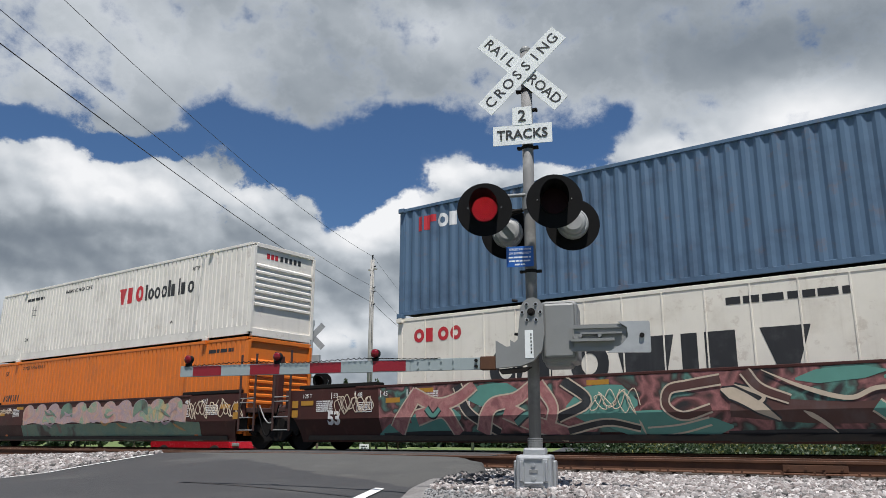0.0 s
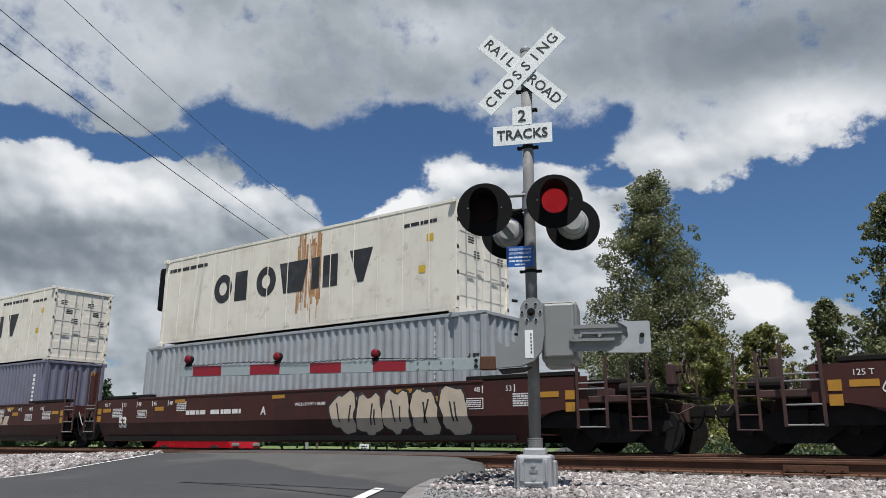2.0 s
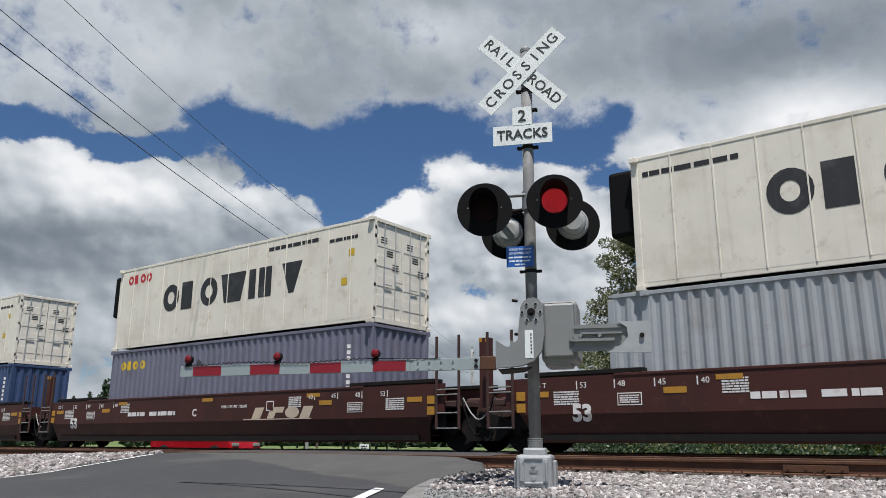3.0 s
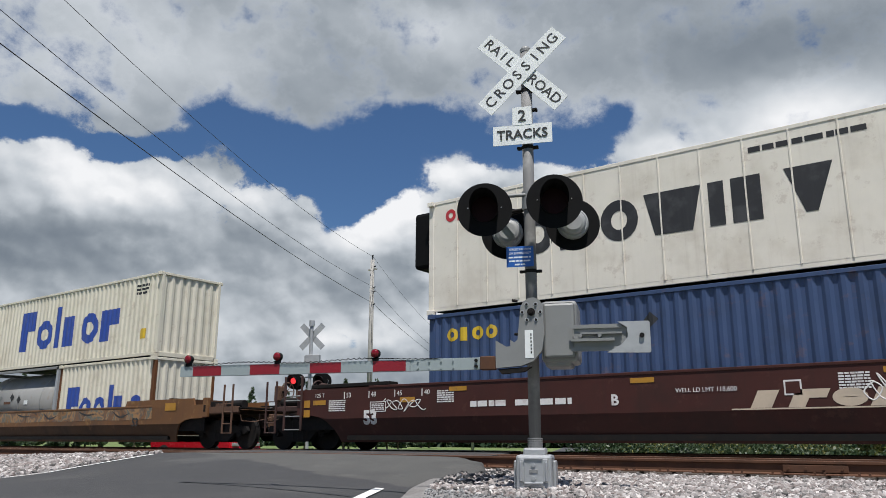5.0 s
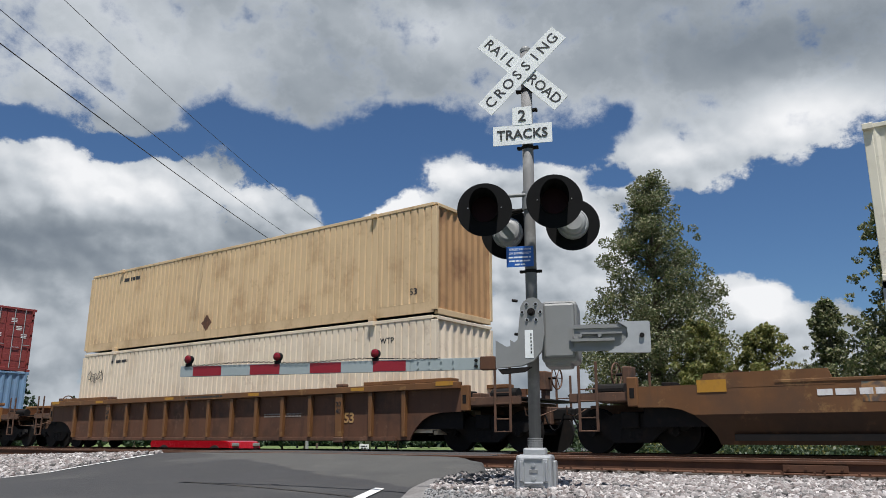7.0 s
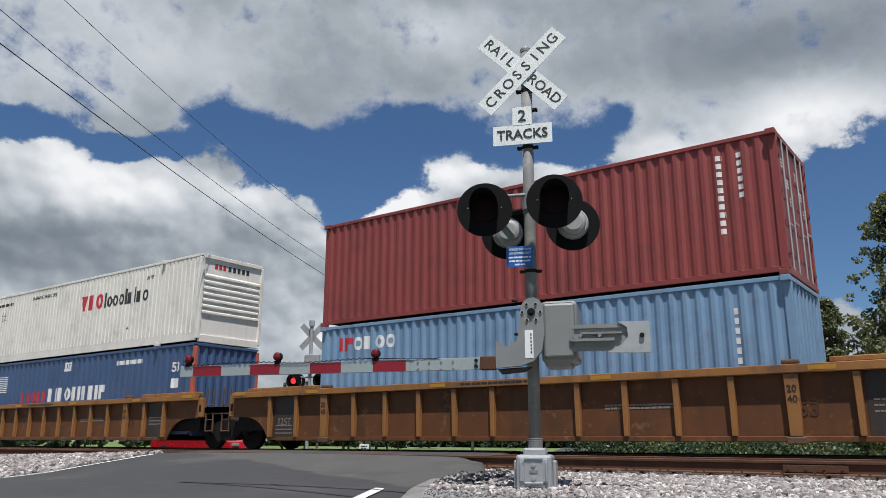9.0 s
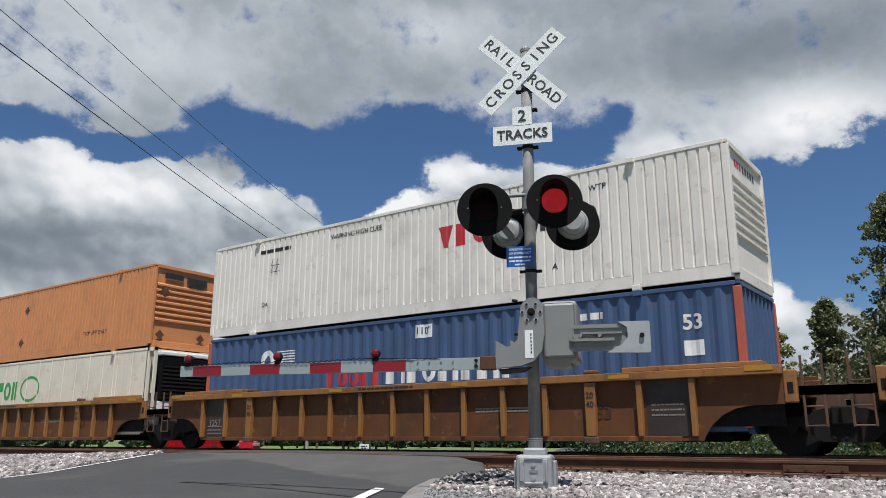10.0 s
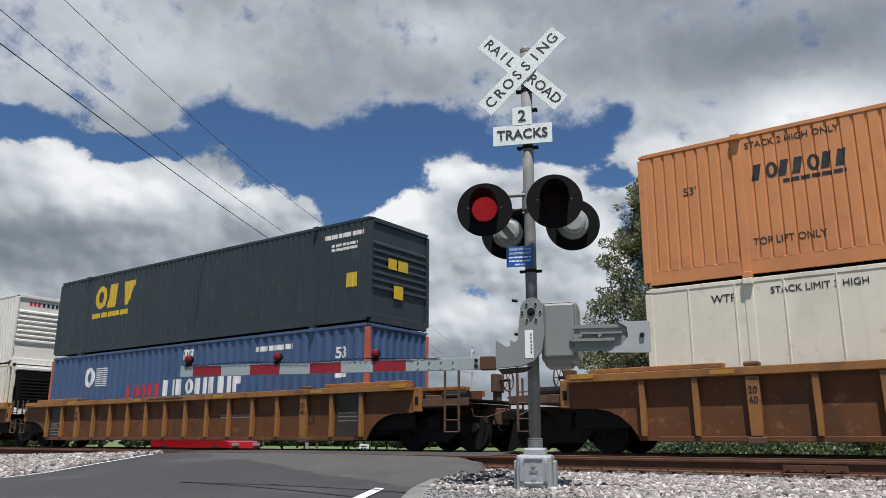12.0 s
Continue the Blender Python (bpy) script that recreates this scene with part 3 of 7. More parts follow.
def ground_and_road():
    ys = [-60, -30, -10, 0, 2, 4, 5, 6, 6.6, 7.2, 8.2, 10.2, 12, 15, 18.6, 19.5, 20.5, 22, 24, 28, 34, 40, 60, 100, 200, 400, 900, 2500]
    g = strip("ground", ys, lambda y: -2500, lambda y: 2500, lambda y: lift(y) - (0.14 if 3.5 < y < 20 else 0.03), "grass", 40)
    tagged(g, "flat green grass verge and fields reaching the horizon", "ground", kind="structure")
    by = [5.0, 5.6, 6.4, 7.2, 8.2, 10.2, 12, 14, 16, 18.6, 19.6]
    for ends in ((lambda y: -260, lambda y: road_x(y, -1) - 0.15), (lambda y: road_x(y, 1) + 0.05, lambda y: 90)):
        b = strip("ballast_bed", by, ends[0], ends[1], lift, "gravel", 30)
        for v in b.data.vertices:                       # shoulder meets the asphalt
            if abs(v.co.x - road_x(v.co.y, -1) + 0.15) < 0.01 and v.co.y < 11:
                v.co.z = road_surf(v.co.x, v.co.y) - 0.012
        tagged(b, "pale grey crushed stone ballast bed under both tracks", "ballast", kind="structure")
    # asphalt approach, a solid slab with a crumbled edge
    ry = [-40, -20, -8, 0, 2, 4] + [4.5 + 0.25 * k for k in range(11)] + [7.15 + 0.1 * k for k in range(42)]
    rnd = random.Random(4)
    verts, faces = [], []
    for y in ry:
        w = 0.07 * rnd.uniform(-1, 1) if y > 3 else 0
        a, c = road_x(y, -1) - 0.2, road_x(y, 1) + 0.12 + w + (0.45 if 8.4 < y < 10.4 else 0)
        verts.append((a - 0.3, y, road_surf(a, y) - 0.25))
        for k in range(33):
            x = a + (c - a) * k / 32
            verts.append((x, y, road_surf(x, y) - (0.03 if k == 32 else 0)))
        verts.append((c + 0.12, y, road_surf(c, y) - 0.30))
    n = 35
    for i in range(len(ry) - 1):
        for k in range(n - 1):
            q = i * n + k
            faces.append((q, q + 1, q + n + 1, q + n))
    r = from_arrays("road", verts, faces, "asphalt", smooth=True)
    r.data.materials.append(M["asphalt_old"])                # older, paler surface next to the rails
    for f in r.data.polygons:
        x, y = f.center.x, f.center.y
        seam = (7.8 + 0.117 * (-6.2 - x) if x > -8.15 else 8.03 + 0.415 * (-8.15 - x)) + 0.06 * math.sin(5 * x)
        f.material_index = 1 if y > seam else 0
    tagged(r, "dark grey asphalt road humped up to the level crossing", "road", kind="structure")
    for a, c, nm in ((10.99 + 0.55, 12.17 + 0.62, "crossing_panel"), (12.99, 15.60, "crossing_panel"), (15.75, 17.10, "crossing_panel"), (17.26, 18.6, "crossing_panel")):
        bm = new_bm()
        lo, hi = max(a, 11.52), c
        vs = []
        for y in (lo, hi):
            for x in (road_x(y, -1) - 0.8, road_x(y, 1) + 0.5):
                for z in (-0.2, -0.004):
                    vs.append(bm.verts.new((x, y, z)))
        bmesh.ops.convex_hull(bm, input=vs)
        tagged(part(nm, bm, "asphalt"), "worn asphalt filling between the rails of the crossing", "crossing", kind="structure")
    far = strip("road_beyond", [18.62, 19.5, 22, 26, 30, 40, 60, 90], lambda y: road_x(y, -1) - 0.7, lambda y: road_x(y, 1) + 0.3, lambda y: road_z(y) + 0.02, "asphalt", 4)
    tagged(far, "grey asphalt road going on beyond the tracks", "road", kind="structure")
    side = strip("side_road", [26, 29.5], lambda y: -19 + (y - 26) * 0.2, lambda y: 160, lambda y: -0.38 - 0.004 * (y - 26), "asphalt", 6)
    tagged(side, "pale asphalt road running behind the tracks", "road", kind="structure")
    for yy, key in ((26.2, "line"), (27.7, "yellow_line"), (29.2, "line")):
        s = strip("side_road_line", [yy, yy + 0.12], lambda y: -18.0, lambda y: 160, lambda y: -0.372, key, 2)
        tagged(s, "painted line along the road behind the tracks", "road marking", kind="structure")
    # painted edge lines and a thin dark line across the road
    def marking(y0, y1, x_of, w, key, name, label):
        yy = list(np.linspace(y0, y1, 24))
        v = [(x_of(y) + q, y, road_surf(x_of(y) + q, y) + 0.012) for y in yy for q in (0, w)]
        s = from_arrays(name, v, [(2 * k, 2 * k + 1, 2 * k + 3, 2 * k + 2) for k in range(23)], key)
        tagged(s, label, "road marking", kind="structure")
    v = [(x, 6.40 + 0.078 * (x + 8.87) + q, road_surf(x, 6.40 + 0.078 * (x + 8.87) + q) + 0.005) for x in np.linspace(-8.9, -5.9, 14) for q in (0, 0.055 + 0.015 * math.sin(7 * x))]
    tagged(from_arrays("tar_joint", [tuple(map(float, c)) for c in v], [(2 * k, 2 * k + 2, 2 * k + 3, 2 * k + 1) for k in range(13)], "tar"), "thin dark line across the asphalt", "road", kind="structure")
    marking(-10, 10.2, lambda y: road_x(y, -1) - 0.15, 0.13, "line", "edge_line", "worn white edge line on the asphalt")
    marking(-10, 7.40, lambda y: road_x(y, 1) - 0.56, 0.14, "line", "edge_line", "white edge line that stops short of the crossing")


def rail_profile():
    return [(-0.07, -0.185), (0.07, -0.185), (0.07, -0.172), (0.012, -0.155), (0.009, -0.05), (0.036, -0.035), (0.036, -0.006), (0.028, 0), (-0.028, 0), (-0.036, -0.006), (-0.036, -0.035), (-0.009, -0.05), (-0.012, -0.155), (-0.07, -0.172)]


def tracks():
    rnd = random.Random(7)
    tie_me = bpy.data.meshes.new("tie")
    bm = box(new_bm(), -0.115, 0.115, -1.3, 1.3, -0.17, 0, 0.012)
    bm.to_mesh(tie_me)
    bm.free()
    plate_me = bpy.data.meshes.new("tie_plate")
    bm = box(new_bm(), -0.09, 0.09, -0.18, 0.18, 0, 0.014)
    for sx in (-0.06, 0.06):
        for sy in (-0.12, 0.12):
            box(bm, sx - 0.012, sx + 0.012, sy - 0.02, sy + 0.02, 0.014, 0.045)
    bm.to_mesh(plate_me)
    bm.free()
    for yc, word in ((Y_NEAR, "near"), (Y_FAR, "far")):
        t = thing("railway_track", pose(0, yc, 0), "railway track with rusty steel rails on dark timber ties", "railway track", "two parallel tracks", "structure")
        for s in (-1, 1):
            bm = new_bm()
            pr = rail_profile()
            rows = [[bm.verts.new((x, s * 0.7535 + dy, dz)) for dy, dz in pr] for x in (-260, 90)]
            n = len(pr)
            for k in range(n):
                f = bm.faces.new((rows[0][k], rows[1][k], rows[1][(k + 1) % n], rows[0][(k + 1) % n]))
                f.material_index = 1 if k in (7,) else 0
            bmesh.ops.recalc_face_normals(bm, faces=bm.faces)
            me = bpy.data.meshes.new("rail")
            bm.to_mesh(me)
            bm.free()
            me.materials.append(M["rail"])
            me.materials.append(M["railtop"])
            part_mesh("rail", me, "rail", t, "rust-brown steel rail with a worn head")
            if word == "near" and s < 0:
                bm = box(new_bm(), -2.75, -1.95, -0.7535 - 0.035, -0.7535 - 0.010, -0.15, -0.055, 0.006)
                for k in range(4):
                    rod(bm, (-2.68 + 0.22 * k, -0.805, -0.1), (-2.68 + 0.22 * k, -0.785, -0.1), 0.018, seg=6)
                part("joint_bar", bm, "rail", t)
        x = -34.0
        while x < 2.0:
            if not (road_x(yc, -1) - 0.9 < x < road_x(yc, 1) + 0.4):
                o = part_mesh("tie", tie_me, "tie", t)
                o.matrix_basis = pose(x + rnd.uniform(-0.02, 0.02), rnd.uniform(-0.05, 0.05), -0.186, 0, 0, rnd.uniform(-1, 1))
                if word == "near":
                    pl = part_mesh("tie_plate", plate_me, "rail", t)
                    pl.matrix_basis = pose(x, -0.7535, -0.186)
            x += 0.52


def pebbles(name, n, area, size, zf, material, label, seed, keep=None, bed=None):
    """Loose broken stone, each a small lump."""
    rs = np.random.RandomState(seed)
    bm = bmesh.new()
    bmesh.ops.create_icosphere(bm, subdivisions=1, radius=1.0)
    base = np.array([v.co[:] for v in bm.verts])
    fc = np.array([[v.index for v in f.verts] for f in bm.faces])
    bm.free()
    x0, x1, y0, y1 = area
    P = np.stack([rs.uniform(x0, x1, n), rs.uniform(y0, y1, n)], 1)
    if keep:
        P = np.array([p for p in P if keep(p[0], p[1])])
    n = len(P)
    z = np.array([bed(p[0], p[1]) if bed else zf(p[1]) for p in P])
    sc = size * rs.uniform(0.55, 1.35, (n, 1, 1)) * rs.uniform(0.65, 1.2, (n, 1, 3))
    v = base[None] * (1 + 0.28 * rs.uniform(-1, 1, (n, len(base), 1))) * sc
    a, b = rs.uniform(0, 6.28, n), rs.uniform(-0.9, 0.9, n)
    ca, sa, cb, sb = np.cos(a)[:, None], np.sin(a)[:, None], np.cos(b)[:, None], np.sin(b)[:, None]
    X, Y, Z = v[..., 0], v[..., 1], v[..., 2]
    Y, Z = cb * Y - sb * Z, sb * Y + cb * Z
    X, Y = ca * X - sa * Y, sa * X + ca * Y
    V = np.stack([X + P[:, :1], Y + P[:, 1:], Z + z[:, None] + size * rs.uniform(0.0, 0.5, (n, 1))], -1).reshape(-1, 3)
    F = (fc[None] + (np.arange(n) * len(base))[:, None, None]).reshape(-1, 3)
    o = from_arrays(name, V.tolist(), F.tolist(), material)
    return tagged(o, label, "gravel", kind="stuff")


ground_and_road()
tracks()


def off_road(x, y):
    return not (road_x(y, -1) - 0.42 < x < road_x(y, 1) + 0.3)


def shoulder(x, y):
    """The bed's height where it rises to meet the asphalt's far edge."""
    e = road_x(y, -1) - 0.15
    f = min(1, max(0, 1 - (e - x) / ((e + 260) / 30)))
    return lift(y) + (road_surf(e, y) - 0.012 - lift(y)) * f


pebbles("ballast_stones", 24000, (-9.5, 1.5, 7.0, 10.72), 0.033, lift, "stone", "loose pale pink and grey ballast stones along the track", 1, lambda x, y: off_road(x, y) and y > 7.9 - 0.25 * (x + 6) - 0.6)
pebbles("ballast_stones", 16000, (-32, -13.0, 6.0, 10.8), 0.045, lift, "stone", "loose pale ballast stones beside the crossing", 2, off_road, shoulder)
pebbles("ballast_stones", 5000, (-34, 1.0, 11.6, 15.4), 0.04, lift, "stone", "ballast stones between the two tracks", 3, off_road)
pebbles("crushed_stone", 12000, (-7.2, 1.0, 5.6, 8.8), 0.017, lambda y: lift(y) + 0.004, "chip", "fine grey crushed stone round the signal's base", 5, off_road)
pebbles("asphalt_rubble", 900, (-8.5, -5.2, 7.4, 10.2), 0.04, lambda y: lift(y) + 0.01, "tar", "dark broken asphalt lumps at the road's edge", 6, lambda x, y: off_road(x, y) and x < road_x(y, 1) + 1.1)


# ---- crossing signal ----
SIG = Vector((-4.34, 7.56, -0.20))
SIG_AZ = 23.0                                   # the signs' faces turn this much from -y


def letter_row(word, x0, x1, size, y, z, material, parent, m):
    for i, ch in enumerate(word):
        x = x0 + (x1 - x0) * (i + 0.5) / len(word)
        me = text_mesh(ch, size, 0.001, 0.001)
        o = part_mesh("letter", me, material, parent)
        o.matrix_basis = m @ pose(x, y, z)


def flasher(sig, x, y, z, facing, yaw, lit):
    """Round backing plate, hood and lamp on an arm; facing -1 towards the oncoming road, 1 away."""
    m = pose(x, y, z, 0, 0, yaw + (180 if facing > 0 else 0))
    plate = part("flasher", rod(new_bm(), (0, 0.0, 0), (0, -0.008, 0), 0.315, seg=48), "black", sig, "black round signal backing plate")
    plate.matrix_basis = m
    bm = new_bm()
    n, d = 28, 0.26
    for k in range(n):                            # hood: open below, longer at the top
        a0, a1 = radians(-60 + 300 * k / n), radians(-60 + 300 * (k + 1) / n)
        q = []
        for a in (a0, a1):
            depth = 0.07 + d * max(0, math.sin(a) * 0.62 + 0.38)
            q.append((Vector((math.cos(a) * 0.152, -0.008, math.sin(a) * 0.152)), Vector((math.cos(a) * 0.158, -depth, math.sin(a) * 0.158))))
        bm.faces.new([bm.verts.new(v) for v in (q[0][0], q[0][1], q[1][1], q[1][0])])
    bmesh.ops.remove_doubles(bm, verts=bm.verts, dist=1e-4)
    bmesh.ops.solidify(bm, geom=bm.faces, thickness=0.004)
    part("hood", bm, "black", plate, "black visor hood")
    part("lens", rod(new_bm(), (0, -0.009, 0), (0, -0.020, 0), 0.150, seg=40), "lens_off", plate, "dark unlit red lens")
    bm = rod(new_bm(), (0, 0.0, 0), (0, 0.07, 0), 0.185, 0.180, 36)
    rod(bm, (0, 0.07, 0), (0, 0.085, 0), 0.180, 0.165, 36)
    rod(bm, (0, 0.085, 0), (0, 0.13, 0), 0.15, 0.135, 36)
    rod(bm, (0, 0.13, 0), (0, 0.145, 0), 0.135, 0.10, 36)
    part("housing", bm, "lamp_case", plate, "grey cast lamp housing")
    for sx in (-0.19, 0.19):
        part("bolt", rod(new_bm(), (sx, -0.008, 0.02), (sx, -0.013, 0.02), 0.006, seg=8), "alu", plate)
    led = None
    if lit:
        bm = new_bm()
        for r in range(7):
            k = max(1, int(6.0 * r))
            for i in range(k):
                a = 2 * math.pi * i / k + 0.2 * r
                rr = 0.0222 * r
                rod(bm, (rr * math.cos(a), 0.003, rr * math.sin(a)), (rr * math.cos(a), 0, rr * math.sin(a)), 0.0060, 0.0046, 8)
        led = part("led_cluster", bm, "led", plate, "round cluster of glowing red diodes")
    return plate, led


def crossbuck(parent, x, y, z, material, text):
    for k, ang in enumerate((45, -45)):
        board = part("crossbuck_blade", box(new_bm(), -0.65, 0.65, -0.004, 0.004, -0.118, 0.118), material, parent, "white blade with black letters" if text else "bare metal back of a blade")
        board.matrix_basis = pose(x, y - 0.012 * k * -1 - 0.0, z, 0, -ang, 0)
        if text:
            if ang == 45:
                letter_row("CROSSING", -0.61, 0.61, 0.180, -0.006, 0, "sign_black", board, Matrix())
            else:
                letter_row("RAIL", -0.62, -0.13, 0.175, -0.006, 0, "sign_black", board, Matrix())
                letter_row("ROAD", 0.11, 0.62, 0.175, -0.006, 0, "sign_black", board, Matrix())


def crossing_signal():
    sig = thing("crossing_signal", Matrix.Translation(SIG) @ pose(0, 0, 0, 0, 0, SIG_AZ), "grey steel railroad crossing signal with crossbuck, flashers and lowered gate", "crossing signal")
    part("mast", rod(new_bm(), (0, 0, 0.30), (0, 0, 5.10), 0.066, seg=28), "mast", sig, "weathered grey steel mast", True)
    bm = rod(new_bm(), (0, 0, 5.10), (0, 0, 5.13), 0.070, 0.05, 24)
    rod(bm, (0, 0, 5.06), (0, 0, 5.10), 0.070, seg=24)
    part("mast_cap", bm, "galv_dark", sig)
    bm = box(new_bm(), -0.19, 0.19, -0.19, 0.19, -0.10, 0.30, 0.03)
    box(bm, -0.15, 0.15, -0.205, -0.185, 0.02, 0.26, 0.008)
    box(bm, -0.10, 0.10, -0.215, -0.20, -0.02, 0.28, 0.006)
    box(bm, -0.12, 0.12, -0.12, 0.12, 0.29, 0.37, 0.02)
    for sz in (0.06, 0.2):
        rod(bm, (0, -0.214, sz), (0, -0.232, sz), 0.022, seg=8)
    base = part("junction_base", bm, "alu", sig, "cast aluminium junction box base")
    for sx in (-1, 1):
        part("lid_rim", box(new_bm(), sx * 0.135 - 0.012, sx * 0.135 + 0.012, -0.222, -0.20, 0.03, 0.23, 0.006), "alu", base)
        part("side_lug", box(new_bm(), *sorted((sx * 0.188, sx * 0.225)), -0.10, 0.10, -0.06, 0.24, 0.015), "alu", base)
    for z in (0.0, 0.25):
        part("lid_rim", box(new_bm(), -0.10, 0.10, -0.230, -0.208, z, z + 0.022, 0.006), "alu", base)
    part("cast_mark", box(new_bm(), -0.045, 0.045, -0.222, -0.213, 0.115, 0.155, 0.004), "galv_dark", base)
    bm = new_bm()
    for k in range(5):
        rod(bm, (0, 0, 0.37 + 0.022 * k), (0, 0, 0.385 + 0.022 * k), 0.082, seg=20)
    part("collar", bm, "galv_dark", base)
    crossbuck(sig, -0.04, -0.085, 4.785, "sign_white", True)
    bm = box(new_bm(), -0.40, 0.30, -0.095, -0.088, 3.84, 4.085)
    s = part("track_count_sign", bm, "sign_white", sig, "white sign reading 2 TRACKS")
    part("upper_plate", box(new_bm(), -0.165, 0.065, -0.098, -0.090, 4.082, 4.31), "sign_white", s)
    lettering("TRACKS", 0.165, -0.05, -0.099, 3.962, "sign_black", s, 0.60, name="letters", bold=0.002)
    lettering("2", 0.20, -0.05, -0.102, 4.19, "sign_black", s, name="letters", bold=0.002)
    for z in (4.55, 4.30, 3.82, 2.32, 1.62):
        bm = rod(new_bm(), (0, 0, z - 0.02), (0, 0, z + 0.02), 0.070, seg=20)
        for sx in (-1, 1):
            box(bm, sx * 0.06, sx * 0.125, -0.03, 0.03, z - 0.012, z + 0.012)
            rod(bm, (sx * 0.11, -0.05, z), (sx * 0.11, 0.05, z), 0.009, seg=6)
        part("clamp_band", bm, "dark", sig)
    # flashers on their cross arms
    bm = rod(new_bm(), (-0.42, -0.06, 3.22), (0.42, -0.06, 3.22), 0.022)
    rod(bm, (0, 0, 3.05), (0, 0, 3.27), 0.085, seg=20)
    part("cross_arm", bm, "galv_dark", sig)
    L1, led1 = flasher(sig, -0.475, -0.30, 3.00, -1, 6, True)
    R1, led2 = flasher(sig, 0.315, -0.27, 3.055, -1, 6, True)
    flasher(sig, -0.30, 0.28, 2.86, 1, 6, False)
    flasher(sig, 0.475, 0.26, 2.92, 1, 6, False)
    bm = new_bm()
    for sx, sy in ((-0.39, -0.1), (0.37, -0.08), (-0.33, 0.1), (0.43, 0.1)):
        rod(bm, (sx, sy, 3.0), (sx * 0.2, 0, 3.06), 0.02)
    part("lamp_bracket", bm, "dark", sig)
    # emergency notice: unreadable print and numbers as bars
    bm = box(new_bm(), -0.265, 0.045, -0.092, -0.088, 2.36, 2.60, 0.0015)
    note = part("notice_plate", bm, "sign_blue", sig, "small blue emergency notice with white print")
    lettering("REPORT PROBLEM", 0.036, -0.11, -0.0935, 2.562, "sign_white", note, 0.25, name="letters")
    lettering("OR EMERGENCY", 0.036, -0.11, -0.0935, 2.518, "sign_white", note, 0.25, name="letters")
    for k, (a, z) in enumerate(((0.13, 2.472), (0.125, 2.430), (0.06, 2.388))):
        bars(-0.11 - a, -0.11 + a, z - 0.014, z + 0.014, -0.0935, 1, "sign_white", note, 20 + k)
    # gate mechanism
    g = part("gate_mechanism", box(new_bm(), 0.12, 0.52, -0.25, 0.28, 1.26, 1.93, 0.05), "galv_dark", sig, "grey metal gate mechanism box")
    bm = box(new_bm(), 0.15, 0.49, -0.285, -0.24, 1.30, 1.90, 0.03)
    box(bm, 0.15, 0.44, -0.2, 0.22, 1.22, 1.30, 0.03)
    part("cover", bm, "galv_dark", g)
    # crank arm with bolts, turned towards the road
    bm = prism(new_bm(), [(-0.08, 1.86), (-0.05, 1.91), (0.0, 1.945), (0.06, 1.955), (0.12, 1.93), (0.16, 1.87), (0.17, 1.55), (0.14, 1.38), (0.05, 1.27), (-0.08, 1.22), (-0.36, 1.20), (-0.36, 1.42), (-0.20, 1.43), (-0.12, 1.50)], -0.36, -0.29)
    c = part("gate_crank", bm, "galv_dark", sig, "grey cast crank with six bolts")
    for k in range(6):
        a = radians(60 * k)
        x, z = 0.035 + 0.098 * math.cos(a), 1.795 + 0.098 * math.sin(a)
        part("washer", rod(new_bm(), (x, -0.360, z), (x, -0.364, z), 0.023, seg=12), "alu", c)
        part("bolt", rod(new_bm(), (x, -0.364, z), (x, -0.376, z), 0.015, 0.012, 6), "dark", c)
    bm = rod(new_bm(), (0.035, -0.36, 1.795), (0.035, -0.375, 1.795), 0.042, seg=16)
    rod(bm, (0.035, -0.375, 1.795), (0.035, -0.392, 1.795), 0.026, 0.02, 8)
    part("hub_nut", bm, "dark", c)
    for x in (-0.36, -0.20):                              # raised wedges where the arm is clamped
        part("wedge", prism(new_bm(), [(x, 1.418), (x + 0.13, 1.418), (x, 1.50)], -0.355, -0.295), "galv_dark", c)
    part("lower_lip", prism(new_bm(), [(-0.34, 1.19), (0.02, 1.21), (-0.06, 1.16), (-0.30, 1.14)], -0.35, -0.25), "dark", c)
    for x, z in ((-0.10, 1.56), (-0.12, 1.93)):
        part("bolt", rod(new_bm(), (x, -0.30, z), (x - 0.06, -0.30, z + 0.01), 0.016, seg=8), "dark", c)
    lb = part("label_plate", box(new_bm(), -0.04, 0.05, -0.3645, -0.361, 1.30, 1.60), "sign_white", c, "white label strip")
    bars(0.02, 0.035, 1.34, 1.57, -0.366, 6, "sign_black", lb, 9)
    part("shaft", rod(new_bm(), (-0.02, -0.30, 1.80), (-0.02, 0.36, 1.80), 0.04), "dark", g)
    # counterweight
    bm = box(new_bm(), 0.48, 1.06, -0.34, -0.325, 1.36, 1.64)
    box(bm, 0.45, 0.98, -0.36, -0.34, 1.60, 1.64)
    box(bm, 0.45, 0.90, -0.40, -0.34, 1.46, 1.49)
    box(bm, 0.55, 0.98, -0.385, -0.34, 1.535, 1.555)
    box(bm, 0.45, 0.98, -0.36, -0.34, 1.36, 1.40)
    for k in range(2):
        rod(bm, (0.55 + 0.2 * k, -0.34, 1.52), (0.55 + 0.2 * k, -0.40, 1.52), 0.022, seg=8)
    part("counterweight_arm", bm, "galv_dark", sig)
    bm = prism(new_bm(), [(0.82, 1.34), (1.25, 1.33), (1.265, 1.345), (1.265, 1.645), (1.25, 1.66), (0.94, 1.66), (1.03, 1.60), (1.04, 1.50), (0.97, 1.42)], -0.375, -0.345)
    w = part("counterweight", bm, "galv", sig, "galvanised counterweight plate")
    part("bolt", rod(new_bm(), (1.18, -0.375, 1.51), (1.18, -0.40, 1.51), 0.025, seg=8), "dark", w)
    return sig, led1, led2


